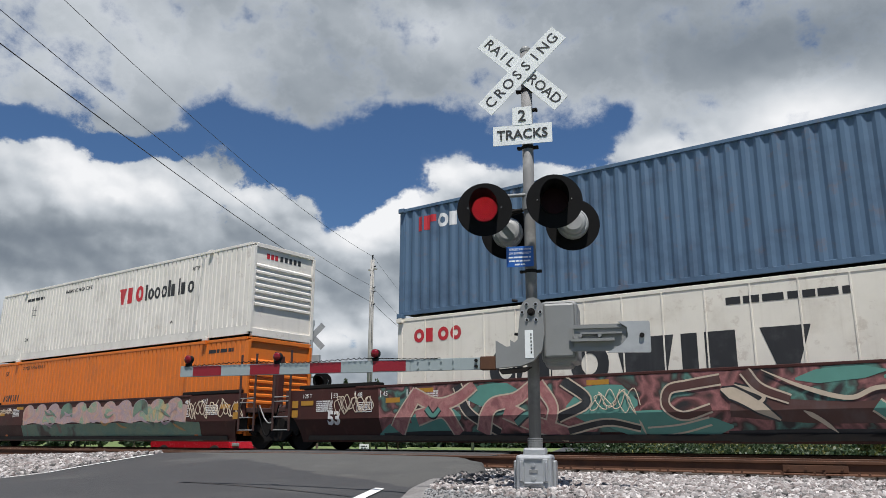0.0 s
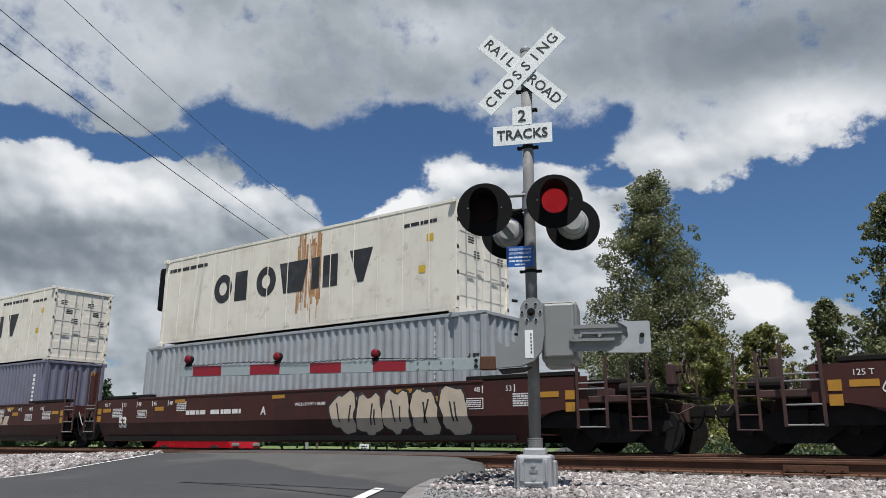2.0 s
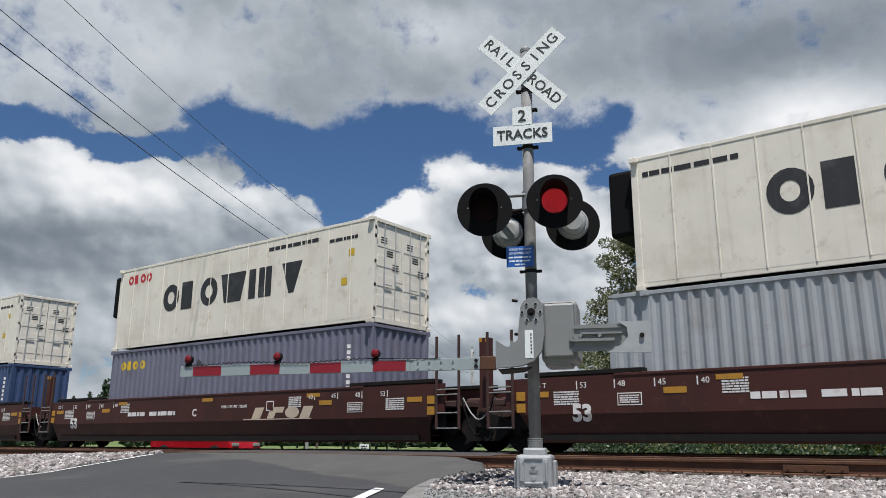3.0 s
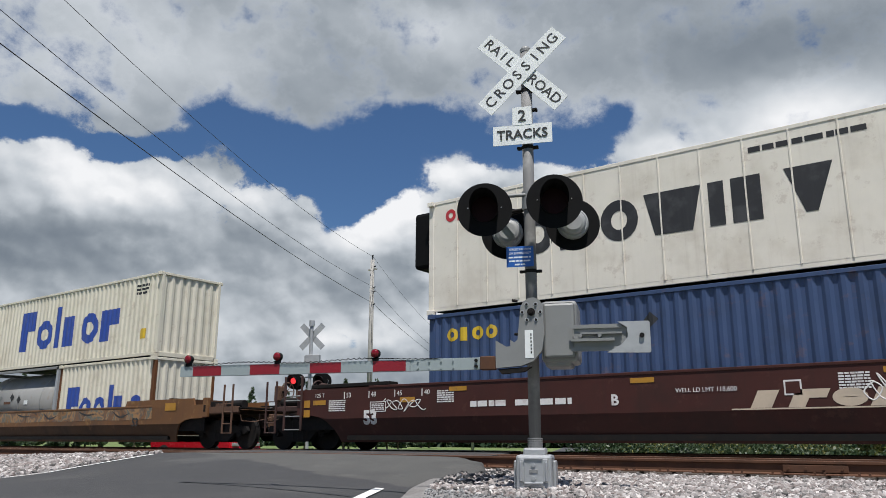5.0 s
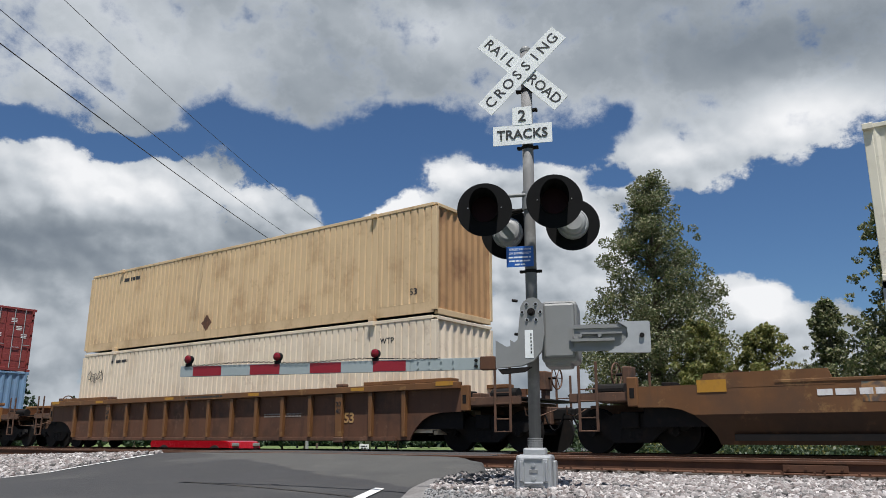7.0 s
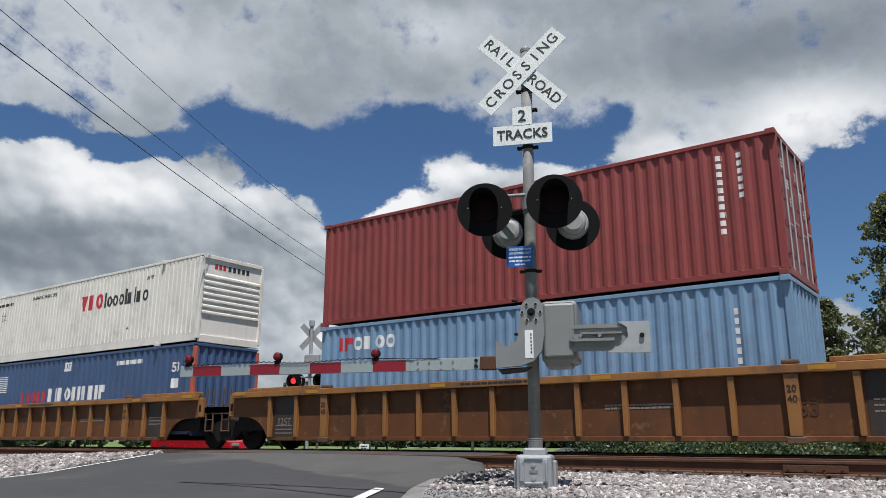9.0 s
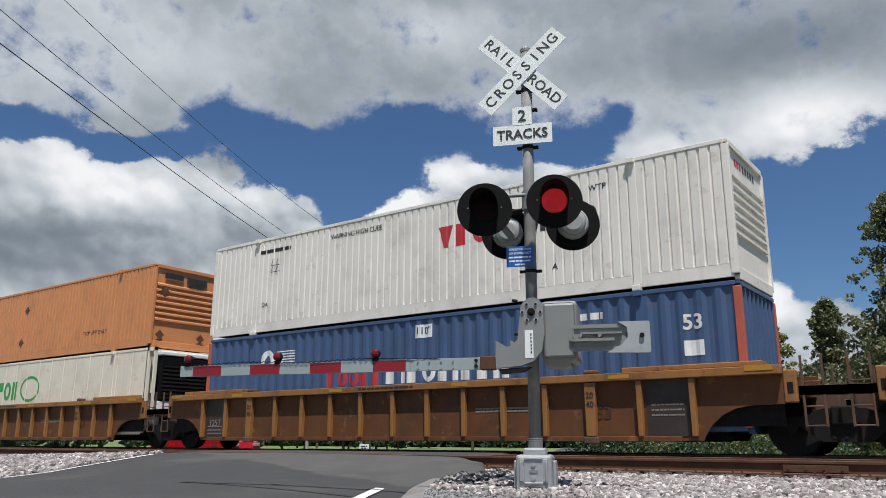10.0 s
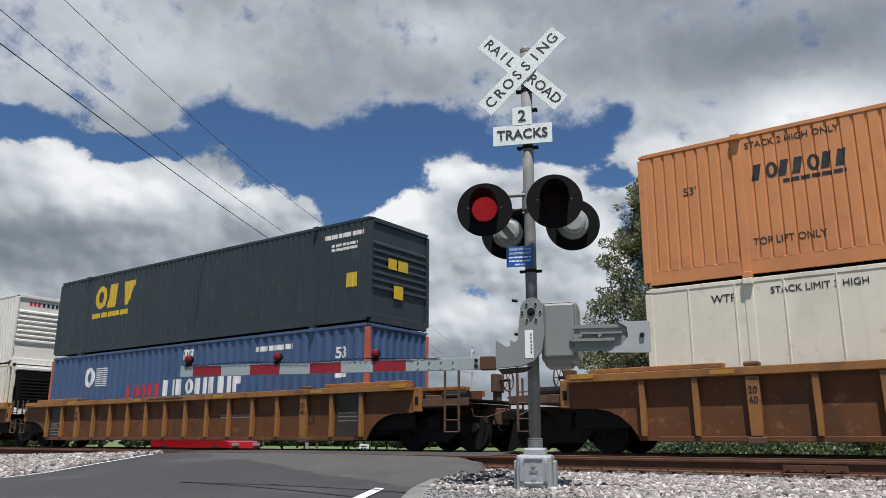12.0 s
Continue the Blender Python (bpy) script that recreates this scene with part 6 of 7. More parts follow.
        for q in (-5.6, -1.9, 2.2, 5.4):                # thin creases pressed into the lower side
            part("crease", box(new_bm(), q, q + 0.9, yy - 0.002, yy + 0.006, 0.795, 0.81), "well_brown", t)
        if unit:
            lettering(unit, 0.30, -0.35, yy, 1.05, "white_ink", t, name="car_marking", bold=0.008)
            lettering("WELL LD LMT 118,600", 0.12, 1.5, yy, 1.20, "white_ink", t, name="stencil")
            part("plate_mark", box(new_bm(), 2.9, 3.2, yy - 0.001, yy + 0.003, 1.05, 1.32), "white_ink", t)
            part("plate_mark", box(new_bm(), 2.93, 3.17, yy - 0.003, yy + 0.003, 1.08, 1.29), "well_brown", t)
        bars(-3.9, -2.9, 0.97, 1.17, yy, 1, "white_ink", t, 51, "car_marking")
        bars(-2.7, -1.3, 0.97, 1.17, yy, 1, "white_ink", t, 52, "car_marking")
        for k in range(3):
            part("yellow_marker", box(new_bm(), -4.5 + 4.5 * k, -4.0 + 4.5 * k, yy - 0.002, yy + 0.004, 1.38, 1.48), "yellow", t)
    else:
        if style == "ribbed" and panels:
            for q, first in ((x0 + cl + 0.22, True), (x1 - cr - 1.08, False)):
                pb = part("black_panel", box(new_bm(), q, q + 0.86, -hw - 0.010, -hw - 0.002, 0.345, 1.42), "panel_black", t, "black-painted panel with white print")
                if first:
                    lettering("125T", 0.26, q + 0.43, -hw - 0.014, 0.74, "ink_faint", pb, name="stencil")
                for k in range(3):
                    bars(q + 0.1, q + 0.76, 0.42 + 0.1 * k - (0 if first else -0.3), 0.47 + 0.1 * k - (0 if first else -0.3), -hw - 0.014, 1, "ink_faint", pb, 300 + k)
        if style == "ochre":
            bars(-6.6, -4.9, 1.0, 1.17, yy, 1, "white_ink", t, 53, "car_marking")
        else:
            bars(-1.1, 0.7, 1.47, 1.55, -hw - 0.153, 1, "black_ink", t, 53, "car_marking")
            bars(2.4, 3.9, 0.86, 0.98, yy, 2, "ink_faint", t, 54, "car_marking")
        lettering("53", 0.36, x1 - cr - 2.0, yy, 0.80, "well_umber" if style == "ribbed" else "black_ink" if style == "ochre" else "ink_ochre", t, name="car_marking", bold=0.01)
    return t


def spray(t, seed, x0, x1, z0, z1, y, fills, line, count):
    """Sprayed lettering too wild to read: swollen lumps with dark or pale outlines."""
    rnd = random.Random(seed)
    w = (x1 - x0) / count
    for k in range(count):
        cx = x0 + (k + 0.5) * w
        cz = (z0 + z1) / 2 + rnd.uniform(-0.05, 0.05)
        n = 22
        ph, am = rnd.uniform(0, 6), rnd.uniform(0.08, 0.25)
        lob = rnd.choice((2, 3, 3, 5))

        def outline(f):
            out = []
            for i in range(n):
                a = 2 * math.pi * i / n
                r = (1 + am * math.sin(lob * a + ph) + 0.08 * math.sin(7 * a)) * f
                # squared-off oval
                ca, sa = math.cos(a), math.sin(a)
                q = (abs(ca) ** 4 + abs(sa) ** 4) ** -0.25
                out.append((cx + q * ca * r * w * 0.54, min(z1, max(z0, cz + q * sa * r * (z1 - z0) * 0.46))))
            return out
        for f, dy, ink in ((1.0, 0.002, line), (0.88, 0.004, fills[k % len(fills)])):
            bm = new_bm()
            bm.faces.new([bm.verts.new((px, y - dy, pz)) for px, pz in outline(f)])
            part("graffiti", bm, ink, t)
        bm = new_bm()                                   # inner strokes
        for _ in range(2):
            a, s = cx + rnd.uniform(-0.2, 0.2) * w, rnd.uniform(-0.3, 0.3)
            slab(bm, a, a + 0.05, cz - 0.2 * (z1 - z0), cz + rnd.uniform(0.1, 0.3) * (z1 - z0), y - 0.006, s)
        part("graffiti", bm, line, t)


def swath(t, pts, w0, w1, ink, y, edge="", rim=0.035, taper=False):
    """A sprayed stroke through a few places in x and z, w0 wide at its start and w1 at its end, over an edge line of another paint."""
    P = [Vector((p[0], 0, p[1])) for p in pts]
    P = [P[0] * 2 - P[1]] + P + [P[-1] * 2 - P[-2]]
    line = []
    for i in range(1, len(P) - 2):
        for k in range(8 if i < len(P) - 3 else 9):
            f = k / 8
            a, b, c, d = P[i - 1:i + 3]
            line.append(0.5 * (2 * b + (c - a) * f + (2 * a - 5 * b + 4 * c - d) * f * f + (3 * b - a - 3 * c + d) * f ** 3))
    for lay, extra, key in ((0, rim, edge), (1, 0.0, ink)):
        if not key:
            continue
        bm = new_bm()
        rows = []
        for i, p in enumerate(line):
            dv = line[min(i + 1, len(line) - 1)] - line[max(i - 1, 0)]
            n = Vector((-dv.z, 0, dv.x)).normalized()
            f = i / (len(line) - 1)
            w = (w0 + (w1 - w0) * f) / 2
            if taper:
                w *= min(1.0, 0.15 + 3.5 * f, 0.15 + 3.5 * (1 - f))
            w += extra
            rows.append([bm.verts.new((q.x, y - 0.0015 * lay, min(1.555, max(0.235, q.z)))) for q in (p + n * w, p - n * w)])
        for r0, r1 in zip(rows, rows[1:]):
            bm.faces.new((r0[0], r0[1], r1[1], r1[0]))
        bmesh.ops.recalc_face_normals(bm, faces=bm.faces)
        part("graffiti", bm, key, t)


def wild_piece(t, y):
    """Tangled sprayed piece: rose strokes with cream edges, black shadows and teal clouds, ending in hooks and a long swoosh."""
    rnd = random.Random(4)
    k = 0
    for q in range(8):
        x = -5.7 + 1.7 * q
        swath(t, [(x, 0.95), (x + 1.0, 1.0), (x + 2.0, 0.95)], 1.14, 1.14, "spray_dark", y + 0.003 - 0.0003 * q)
    for x, z, w in ((-5.0, 0.42, 0.5), (-3.9, 0.75, 0.7), (-2.3, 1.25, 0.5), (0.4, 0.95, 0.8), (1.3, 0.6, 0.5), (2.2, 0.48, 0.4), (4.8, 1.38, 0.26), (6.2, 1.36, 0.3)):
        swath(t, [(x - 0.7 - 0.2 * rnd.random(), z - 0.05), (x, z + 0.08 * rnd.random()), (x + 0.7, z + 0.04)], w, w * 0.8, "ink_teal", y - 0.0004 * k, taper=True)
        k += 1
    black_strokes = [
        ([(-5.6, 0.30), (-3.8, 0.36), (-2.0, 0.30), (0.2, 0.34)], 0.26, "ink_black", ""), ([(2.8, 0.32), (4.6, 0.36), (7.4, 0.32)], 0.24, "ink_black", ""),
        ([(2.9, 0.9), (4.4, 0.75), (6.0, 0.75), (7.6, 0.8)], 0.42, "ink_umber", ""),
        ([(-3.3, 1.50), (-3.0, 0.90), (-2.2, 0.42)], 0.22, "ink_black", "ink_cream"), ([(-0.55, 1.50), (0.0, 1.05), (-0.7, 0.72)], 0.20, "ink_black", "ink_cream"),
    ]
    rose_strokes = [
        ([(-5.15, 0.48), (-4.8, 0.95), (-4.45, 1.40)], 0.40, "spray_rose", "ink_cream"), ([(-4.6, 1.34), (-3.9, 1.08), (-3.3, 1.20), (-2.8, 1.50)], 0.30, "spray_rose", "ink_cream"),
        ([(-4.5, 0.78), (-3.7, 0.92), (-3.3, 0.40)], 0.34, "spray_rose", "ink_cream"), ([(-2.65, 0.42), (-2.35, 1.0), (-1.7, 1.15), (-1.2, 1.48)], 0.32, "spray_rose", "ink_cream"),
        ([(-2.0, 0.92), (-1.3, 0.62), (-0.5, 0.38)], 0.36, "spray_rose", "ink_cream"), ([(-1.15, 1.46), (-0.8, 0.95), (-0.95, 0.52)], 0.24, "spray_rose", "ink_cream"),
        ([(-4.2, 1.0), (-4.0, 0.82), (-3.8, 0.98)], 0.12, "ink_teal", "ink_black"), ([(-1.75, 0.62), (-1.4, 0.82), (-1.2, 0.6)], 0.12, "ink_teal", "ink_black"),
    ]
    hooks = [
        ([(-0.5, 0.45), (0.4, 0.62), (1.1, 0.50)], 0.12, "ink_black", "ink_cream"), ([(1.1, 0.66), (1.2, 0.36)], 0.05, "ink_cream", ""),
        ([(2.75, 1.38), (2.15, 1.30), (1.75, 1.22), (1.68, 0.92), (2.0, 0.72), (2.55, 0.86)], 0.16, "ink_umber", "ink_cream"),
        ([(1.25, 0.42), (1.9, 0.48), (2.5, 0.62)], 0.14, "ink_teal", "ink_cream"),
        ([(2.75, 1.20), (3.15, 1.02), (3.75, 0.62)], 0.24, "ink_cream", "ink_black"), ([(3.0, 1.28), (3.5, 1.05), (3.3, 0.85)], 0.08, "ink_cream", "ink_black"),
        ([(3.2, 1.52), (3.45, 1.20), (3.95, 0.98)], 0.16, "ink_umber", "ink_cream"), ([(3.5, 1.52), (4.2, 1.18), (4.9, 0.98), (5.4, 1.14), (6.3, 1.04), (7.2, 1.2)], 0.09, "ink_cream", ""),
        ([(4.15, 0.78), (4.4, 0.62), (4.65, 0.40)], 0.09, "ink_cream", ""), ([(5.3, 0.85), (5.8, 0.5), (6.6, 0.55)], 0.20, "ink_teal", "ink_cream"), ([(6.6, 1.4), (7.0, 0.8), (7.6, 0.5)], 0.26, "ink_rose", "ink_cream"),
    ]
    for i, (pts, w, ink, edge) in enumerate(black_strokes + rose_strokes + hooks):
        swath(t, pts, w, w * 0.75, ink, y - 0.006 - 0.0006 * i, edge, taper=ink == "ink_cream")


def pastel_piece(t, y):
    """Soft pastel lumps along the upper side above a mint band."""
    rnd = random.Random(9)
    for k in range(6):
        x = -4.0 + 1.75 * k
        swath(t, [(x, 0.50), (x + 1.1, 0.53), (x + 2.2, 0.50)], 0.56, 0.56, "spray_mint", y - 0.0003 * k)
    for k in range(7):
        x = -3.9 + 1.42 * k
        swath(t, [(x, 1.02), (x + 0.8, 1.12), (x + 1.7, 1.04)], 0.50, 0.54, "spray_pastel", y - 0.0035 - 0.0003 * k)
    for k in range(11):
        x = -3.9 + 0.92 * k
        swath(t, [(x, 1.0), (x + 0.22, 1.30), (x + 0.55, 1.34), (x + 0.8, 1.05)], 0.34, 0.36, "spray_mint" if k % 5 == 3 else "spray_pastel", y - 0.007 - 0.0004 * k, "ink_lilac" if k % 3 else "", 0.015, True)
    for k in range(16):
        x, z = -3.6 + 9.6 * rnd.random(), rnd.uniform(0.75, 1.35)
        swath(t, [(x, z), (x + 0.25, z - 0.12), (x + 0.6, z - rnd.uniform(0.0, 0.3))], 0.10, 0.05, rnd.choice(("ink_lilac", "ink_ochre", "ink_pink", "spray_mint")), y - 0.013 - 0.0003 * k, taper=True)


def scribble(t, seed, x0, x1, z0, z1, y, ink, n=40, r=0.014):
    """A sprayed tag: one looping line, laid flat on the sheet."""
    rnd = random.Random(seed)
    key = []
    for i in range(n):
        f = i / (n - 1)
        key.append(Vector((x0 + (x1 - x0) * f + 0.12 * math.sin(i * 2.1), y, (z0 + z1) / 2 + (z1 - z0) / 2 * math.sin(i * 1.7 + rnd.uniform(-0.5, 0.5)) * rnd.uniform(0.4, 1))))
    pts = []
    for i in range(1, n - 2):
        a, b, c, d = key[i - 1:i + 3]
        for k in range(5):
            f = k / 5
            pts.append(0.5 * (2 * b + (c - a) * f + (2 * a - 5 * b + 4 * c - d) * f * f + (3 * b - a - 3 * c + d) * f ** 3))
    o = tube("tag", [pts], r, ink, t)
    for v in o.data.vertices:
        v.co.y = y + (v.co.y - y) * 0.12


Z_LO, Z_UP = 0.38, 3.300
W53 = 2.591


def train():
    # --- cars
    c1 = well_car(-17.26, 2.64, "brown", "brown well car with pink and teal graffiti", True, False)
    c2 = well_car(-37.0, -17.26, "brown", "brown well car with pastel graffiti along its side", False, True)
    c3 = well_car(-60.6, -40.6, "brown", "dark brown well car with a cream graffiti piece", True, False, unit="A")
    c4 = well_car(-80.5, -60.6, "brown", "clean dark brown well car with white markings", True, True, unit="C")
    c5 = well_car(-100.4, -80.5, "brown", "dark brown well car with white scrawled tags", False, True, big_53=2.65, unit="B")
    c6 = well_car(-124.3, -103.8, "ochre", "worn ochre and umber smooth-sided well car", False, False)
    c7 = well_car(-146.9, -127.9, "old", "old rusty brown ribbed well car", False, False)
    c8 = well_car(-170.8, -150.6, "ribbed", "rust-stained yellow ribbed well car", True, False)
    c9 = well_car(-190.6, -170.8, "ribbed", "rust-stained yellow ribbed well car", True, True)
    c10 = well_car(-209.9, -190.6, "ribbed", "rust-stained yellow ribbed well car", False, True, panels=False)
    c11 = well_car(-233.4, -213.4, "ribbed", "rust-stained yellow ribbed well car", True, False)
    c12 = well_car(-253.4, -233.4, "ribbed", "rust-stained yellow ribbed well car", False, True)
    y = -1.507
    wild_piece(c1, y)
    scribble(c1, 2, 0.1, 1.1, 0.75, 1.30, y - 0.024, "ink_cream", 30, 0.012)
    scribble(c1, 12, -7.2, -5.9, 0.85, 1.45, y - 0.004, "ink_cream")
    pastel_piece(c2, y)
    for k in range(5):
        scribble(c2, 50 + k, 6.2 + 0.55 * k, 6.8 + 0.55 * k, 0.85, 1.45, y, "ink_cream", 14, 0.018)
    scribble(c2, 5, -8.4, -6.4, 1.0, 1.4, y, "white_ink")
    scribble(c2, 15, -6.2, -4.8, 1.2, 1.45, y, "ink_cream")
    spray(c3, 6, 2.3, 6.7, 0.33, 1.5, y, ["ink_cream"], "ink_black", 5)
    scribble(c5, 7, 4.2, 6.4, 0.85, 1.4, y, "white_ink", 60)
    scribble(c5, 8, -6.6, -5.2, 0.9, 1.3, y, "white_ink", 24)
    for c in (c4, c5):                                  # the railway's slanted mark
        emblem("BNOB", 2.25, 4.85, 0.84, 1.15, y, "ink_cream", c, 0.5)
        bm = new_bm()
        slab(bm, 1.95, 4.7, 0.81, 0.835, y, 0.5)
        part("emblem", bm, "ink_cream", c)
    # --- loads
    t, _ = container(-12.67, 12.192, Z_LO, "white_reefer", "white refrigerated container with bold black lettering", side="panel", end="doors")
    emblem("OBOWIBV", -3.4, 3.7, 0.98, 1.95, side_y(), "ink_black", t)
    emblem("oboo", -5.6, -4.1, 2.25, 2.72, side_y(), "ink_red", t)
    bars(2.15, 4.4, 2.40, 2.62, side_y(), 1, "black_ink", t, 61)
    t, _ = container(-12.66, 12.192, Z_UP, "blue_faded", "faded blue corrugated freight container", end="wave", pitch=0.293)
    emblem("IN", -5.53, -4.9, 2.22, 2.60, side_y(), "ink_red", t)
    emblem("oboo", -4.9, -3.4, 2.22, 2.72, side_y(), "ink_white", t)
    u2 = -34.52
    t, _ = container(u2, 16.154, Z_LO, "orange", "bright orange domestic container", w=W53, end="louver", post40=True, pitch=0.225)
    emblem("BOBBOBB", -6.9, -5.6, 1.35, 1.60, side_y(W53), "ink_black", t, 0.2)
    lettering("53'", 0.24, -6.8, side_y(W53), 2.45, "black_ink", t, name="stencil")
    lettering("STACK 3 HIGH ONLY", 0.18, -4.7, side_y(W53), 2.62, "black_ink", t, name="stencil")
    bars(6.2, 7.4, 2.45, 2.62, side_y(W53), 1, "black_ink", t, 62)
    white_load(u2, "ink_red")
    t, _ = container(-57.35, 13.716, Z_LO, "grey", "grey corrugated container with rusty posts", end="wave", post40=True)
    lettering("45", 0.45, 6.45, side_y(), 1.7, "black_ink", t, name="stencil", bold=0.01)
    bars(5.3, 5.42, 0.4, 2.5, side_y(), 14, "white_ink", t, 63)
    reefer_load(-56.66, False, True)
    t, _ = container(-76.2, 12.192, Z_LO, "slate", "slate-violet corrugated freight container", end="wave")
    emblem("oboo", -5.6, -4.1, 2.2, 2.62, side_y(), "ink_yellow", t)
    bars(5.2, 5.32, 0.5, 2.4, side_y(), 12, "white_ink", t, 64)
    diamonds(t, [(-1.2, 2.2)], 2.438, "ink_black")
    reefer_load(-76.2, True, False)
    t, _ = container(-95.76, 12.192, Z_LO, "blue_navy", "dark blue corrugated container with yellow lettering", end="wave")
    emblem("oboo", -5.6, -4.1, 2.2, 2.65, side_y(), "ink_yellow", t)
    bars(5.0, 5.1, 0.5, 2.4, side_y(), 12, "white_ink", t, 65)
    bars(5.5, 5.6, 1.4, 2.4, side_y(), 6, "white_ink", t, 66)
    diamonds(t, [(-0.4, 2.3)], 2.438, "ink_black")
    reefer_load(-95.79, True, False)
    # long cream box over a tank and a half-length box
    t, _ = container(-113.3, 6.058, Z_LO, "cream_box", "short cream container with rusty corner posts", h=2.591, end="wave", post_paint="well_panel")
    emblem("NooIbon"[0:6], -2.45, 2.5, 0.35, 1.75, side_y(), "ink_blue", t)
    tank_frame(-119.5)
    t, _ = container(-119.45, 12.192, Z_LO + 2.60, "cream_box", "cream corrugated container with large blue lettering", end="wave")
    emblem("NoIbon", -3.57, 3.7, 0.72, 2.31, side_y(), "ink_blue", t)
    for a in (5.0,):
        decal(t, a, a + 0.32, 0.65, 1.0, 2.438, "ink_yellow")
    bars(4.6, 5.3, 2.2, 2.6, side_y(), 3, "black_ink", t, 67)
    u7 = -145.3
    t, _ = container(u7, 16.154, Z_LO, "cream", "cream corrugated domestic container", w=W53, end="wave", post40=True, pitch=0.225)
    lettering("WTP", 0.22, 6.5, side_y(W53), 2.35, "black_ink", t, name="stencil")
    scribble(t, 9, -7.6, -6.6, 1.8, 2.3, side_y(W53), "ink_black", 26, 0.012)
    bars(-6.2, -5.2, 2.45, 2.6, side_y(W53), 1, "black_ink", t, 68)
    t, _ = container(u7, 16.154, Z_UP, "beige", "beige corrugated container with rust streaks", w=W53, end="wave", end_paint="beige_rust", post40=True, pitch=0.225)
    diamonds(t, [(-1.0, 0.55)], W53, "well_old", 0.26)
    bars(-5.9, -4.9, 2.4, 2.6, side_y(W53), 1, "black_ink", t, 69)
    lettering("53", 0.24, 7.35, side_y(W53), 0.62, "black_ink", t, name="stencil")
    t, _ = container(-166.77, 12.192, Z_LO, "blue_light", "faded light blue corrugated container", end="wave")
    emblem("IN", -5.45, -4.95, 2.2, 2.55, side_y(), "ink_red", t)
    emblem("oboo", -4.95, -3.45, 2.2, 2.68, side_y(), "ink_white", t)
    diamonds(t, [(0.3, 2.0)], 2.438, "ink_black", 0.22)
    bars(5.0, 5.1, 0.5, 2.4, side_y(), 10, "white_ink", t, 70)
    t, _ = container(-166.77, 12.192, Z_UP, "maroon", "dark red corrugated container with lock rods on its doors", end="doors")
    bars(4.9, 5.02, 0.9, 2.6, side_y(), 10, "white_ink", t, 71)
    bars(5.3, 5.42, 1.6, 2.6, side_y(), 6, "white_ink", t, 72)
    blue_load(-188.45)
    white_load(-188.45, "ink_red")
    u10 = -207.85
    t, _ = container(u10, 16.154, Z_LO, "cream_reefer", "cream refrigerated container with green lettering", w=W53, side="panel", end="reefer", post40=True)
    emblem("IInob", -3.1, -0.5, 1.4, 2.4, side_y(W53), "ink_green", t)
    ringed = new_bm()
    ring(ringed, 0.3, 1.8, 0.75, 0.5, 0.1, side_y(W53))
    part("emblem", ringed, "ink_green", t)
    emblem("IBIBIIB", -3.1, 0.9, 0.85, 1.1, side_y(W53), "ink_blue", t)
    lettering("WTP", 0.22, -6.5, side_y(W53), 2.55, "black_ink", t, name="stencil")
    lettering("STACK LIMIT 3 HIGH", 0.18, -4.8, side_y(W53), 2.62, "black_ink", t, name="stencil")
    t, _ = container(u10, 16.154, Z_UP, "orange_faded", "faded orange domestic container", w=W53, end="louver", post40=True, pitch=0.225)
    emblem("BOBBOBB", -5.8, -4.05, 1.88, 2.2, side_y(W53), "ink_black", t, 0.2)
    bars(-5.2, -4.1, 1.72, 1.84, side_y(W53), 1, "black_ink", t, 73)
    lettering("53'", 0.24, -7.0, side_y(W53), 1.9, "black_ink", t, name="stencil")
    lettering("TOP LIFT ONLY", 0.2, -5.2, side_y(W53), 0.66, "black_ink", t, 1.3, name="stencil")
    lettering("TOP LIFT ONLY", 0.2, 4.6, side_y(W53), 0.75, "black_ink", t, 1.6, name="stencil")
    lettering("STACK 2 HIGH ONLY", 0.18, -5.0, side_y(W53), 2.62, "black_ink", t, 1.7, name="stencil")
    diamonds(t, [(-0.9, 0.75), (-0.7, 2.05)], W53, "well_old", 0.2)
    end_marks(t, END_X, [(-0.9, -0.15, 2.42, 2.62, "ink_black", False), (0.0, 0.85, 2.36, 2.58, "ink_black", False), (0.1, 0.7, 2.22, 2.32, "ink_black", False),
                         (-1.05, -0.65, 1.75, 2.15, "well_old", True), (-1.1, -0.75, 0.28, 0.62, "well_old", True), (0.55, 0.9, 0.3, 0.62, "well_old", True)])
    u11 = -231.6
    blue_load(u11)
    t, _ = container(u11, 16.154, Z_UP, "green_dark", "very dark green domestic container with yellow mark", w=W53, end="louver", post40=True, pitch=0.225)
    emblem("OBV", -5.6, -3.0, 1.6, 2.45, side_y(W53), "ink_yellow", t, 0.15)
    bars(-5.6, -3.2, 1.22, 1.5, side_y(W53), 1, "ink_yellow", t, 74)
    end_marks(t, END_X, [(-0.55, -0.2, 1.55, 1.85, "ink_yellow", False), (-0.12, 0.3, 1.55, 1.85, "ink_yellow", False), (-0.3, 0.1, 0.75, 1.12, "ink_yellow", False)])
    decal(t, 7.2, 7.6, 1.0, 1.4, W53, "ink_yellow")
    bars(6.3, 7.8, 2.4, 2.6, side_y(W53), 1, "white_ink", t, 75)
    bars(6.6, 7.6, 2.05, 2.3, side_y(W53), 2, "white_ink", t, 76)
    t, _ = container(-251.25, 16.154, Z_LO, "cream_reefer", "cream refrigerated container with black cooling unit", w=W53, side="panel", end="reefer", post40=True)
    white_load(-251.25, "ink_red")


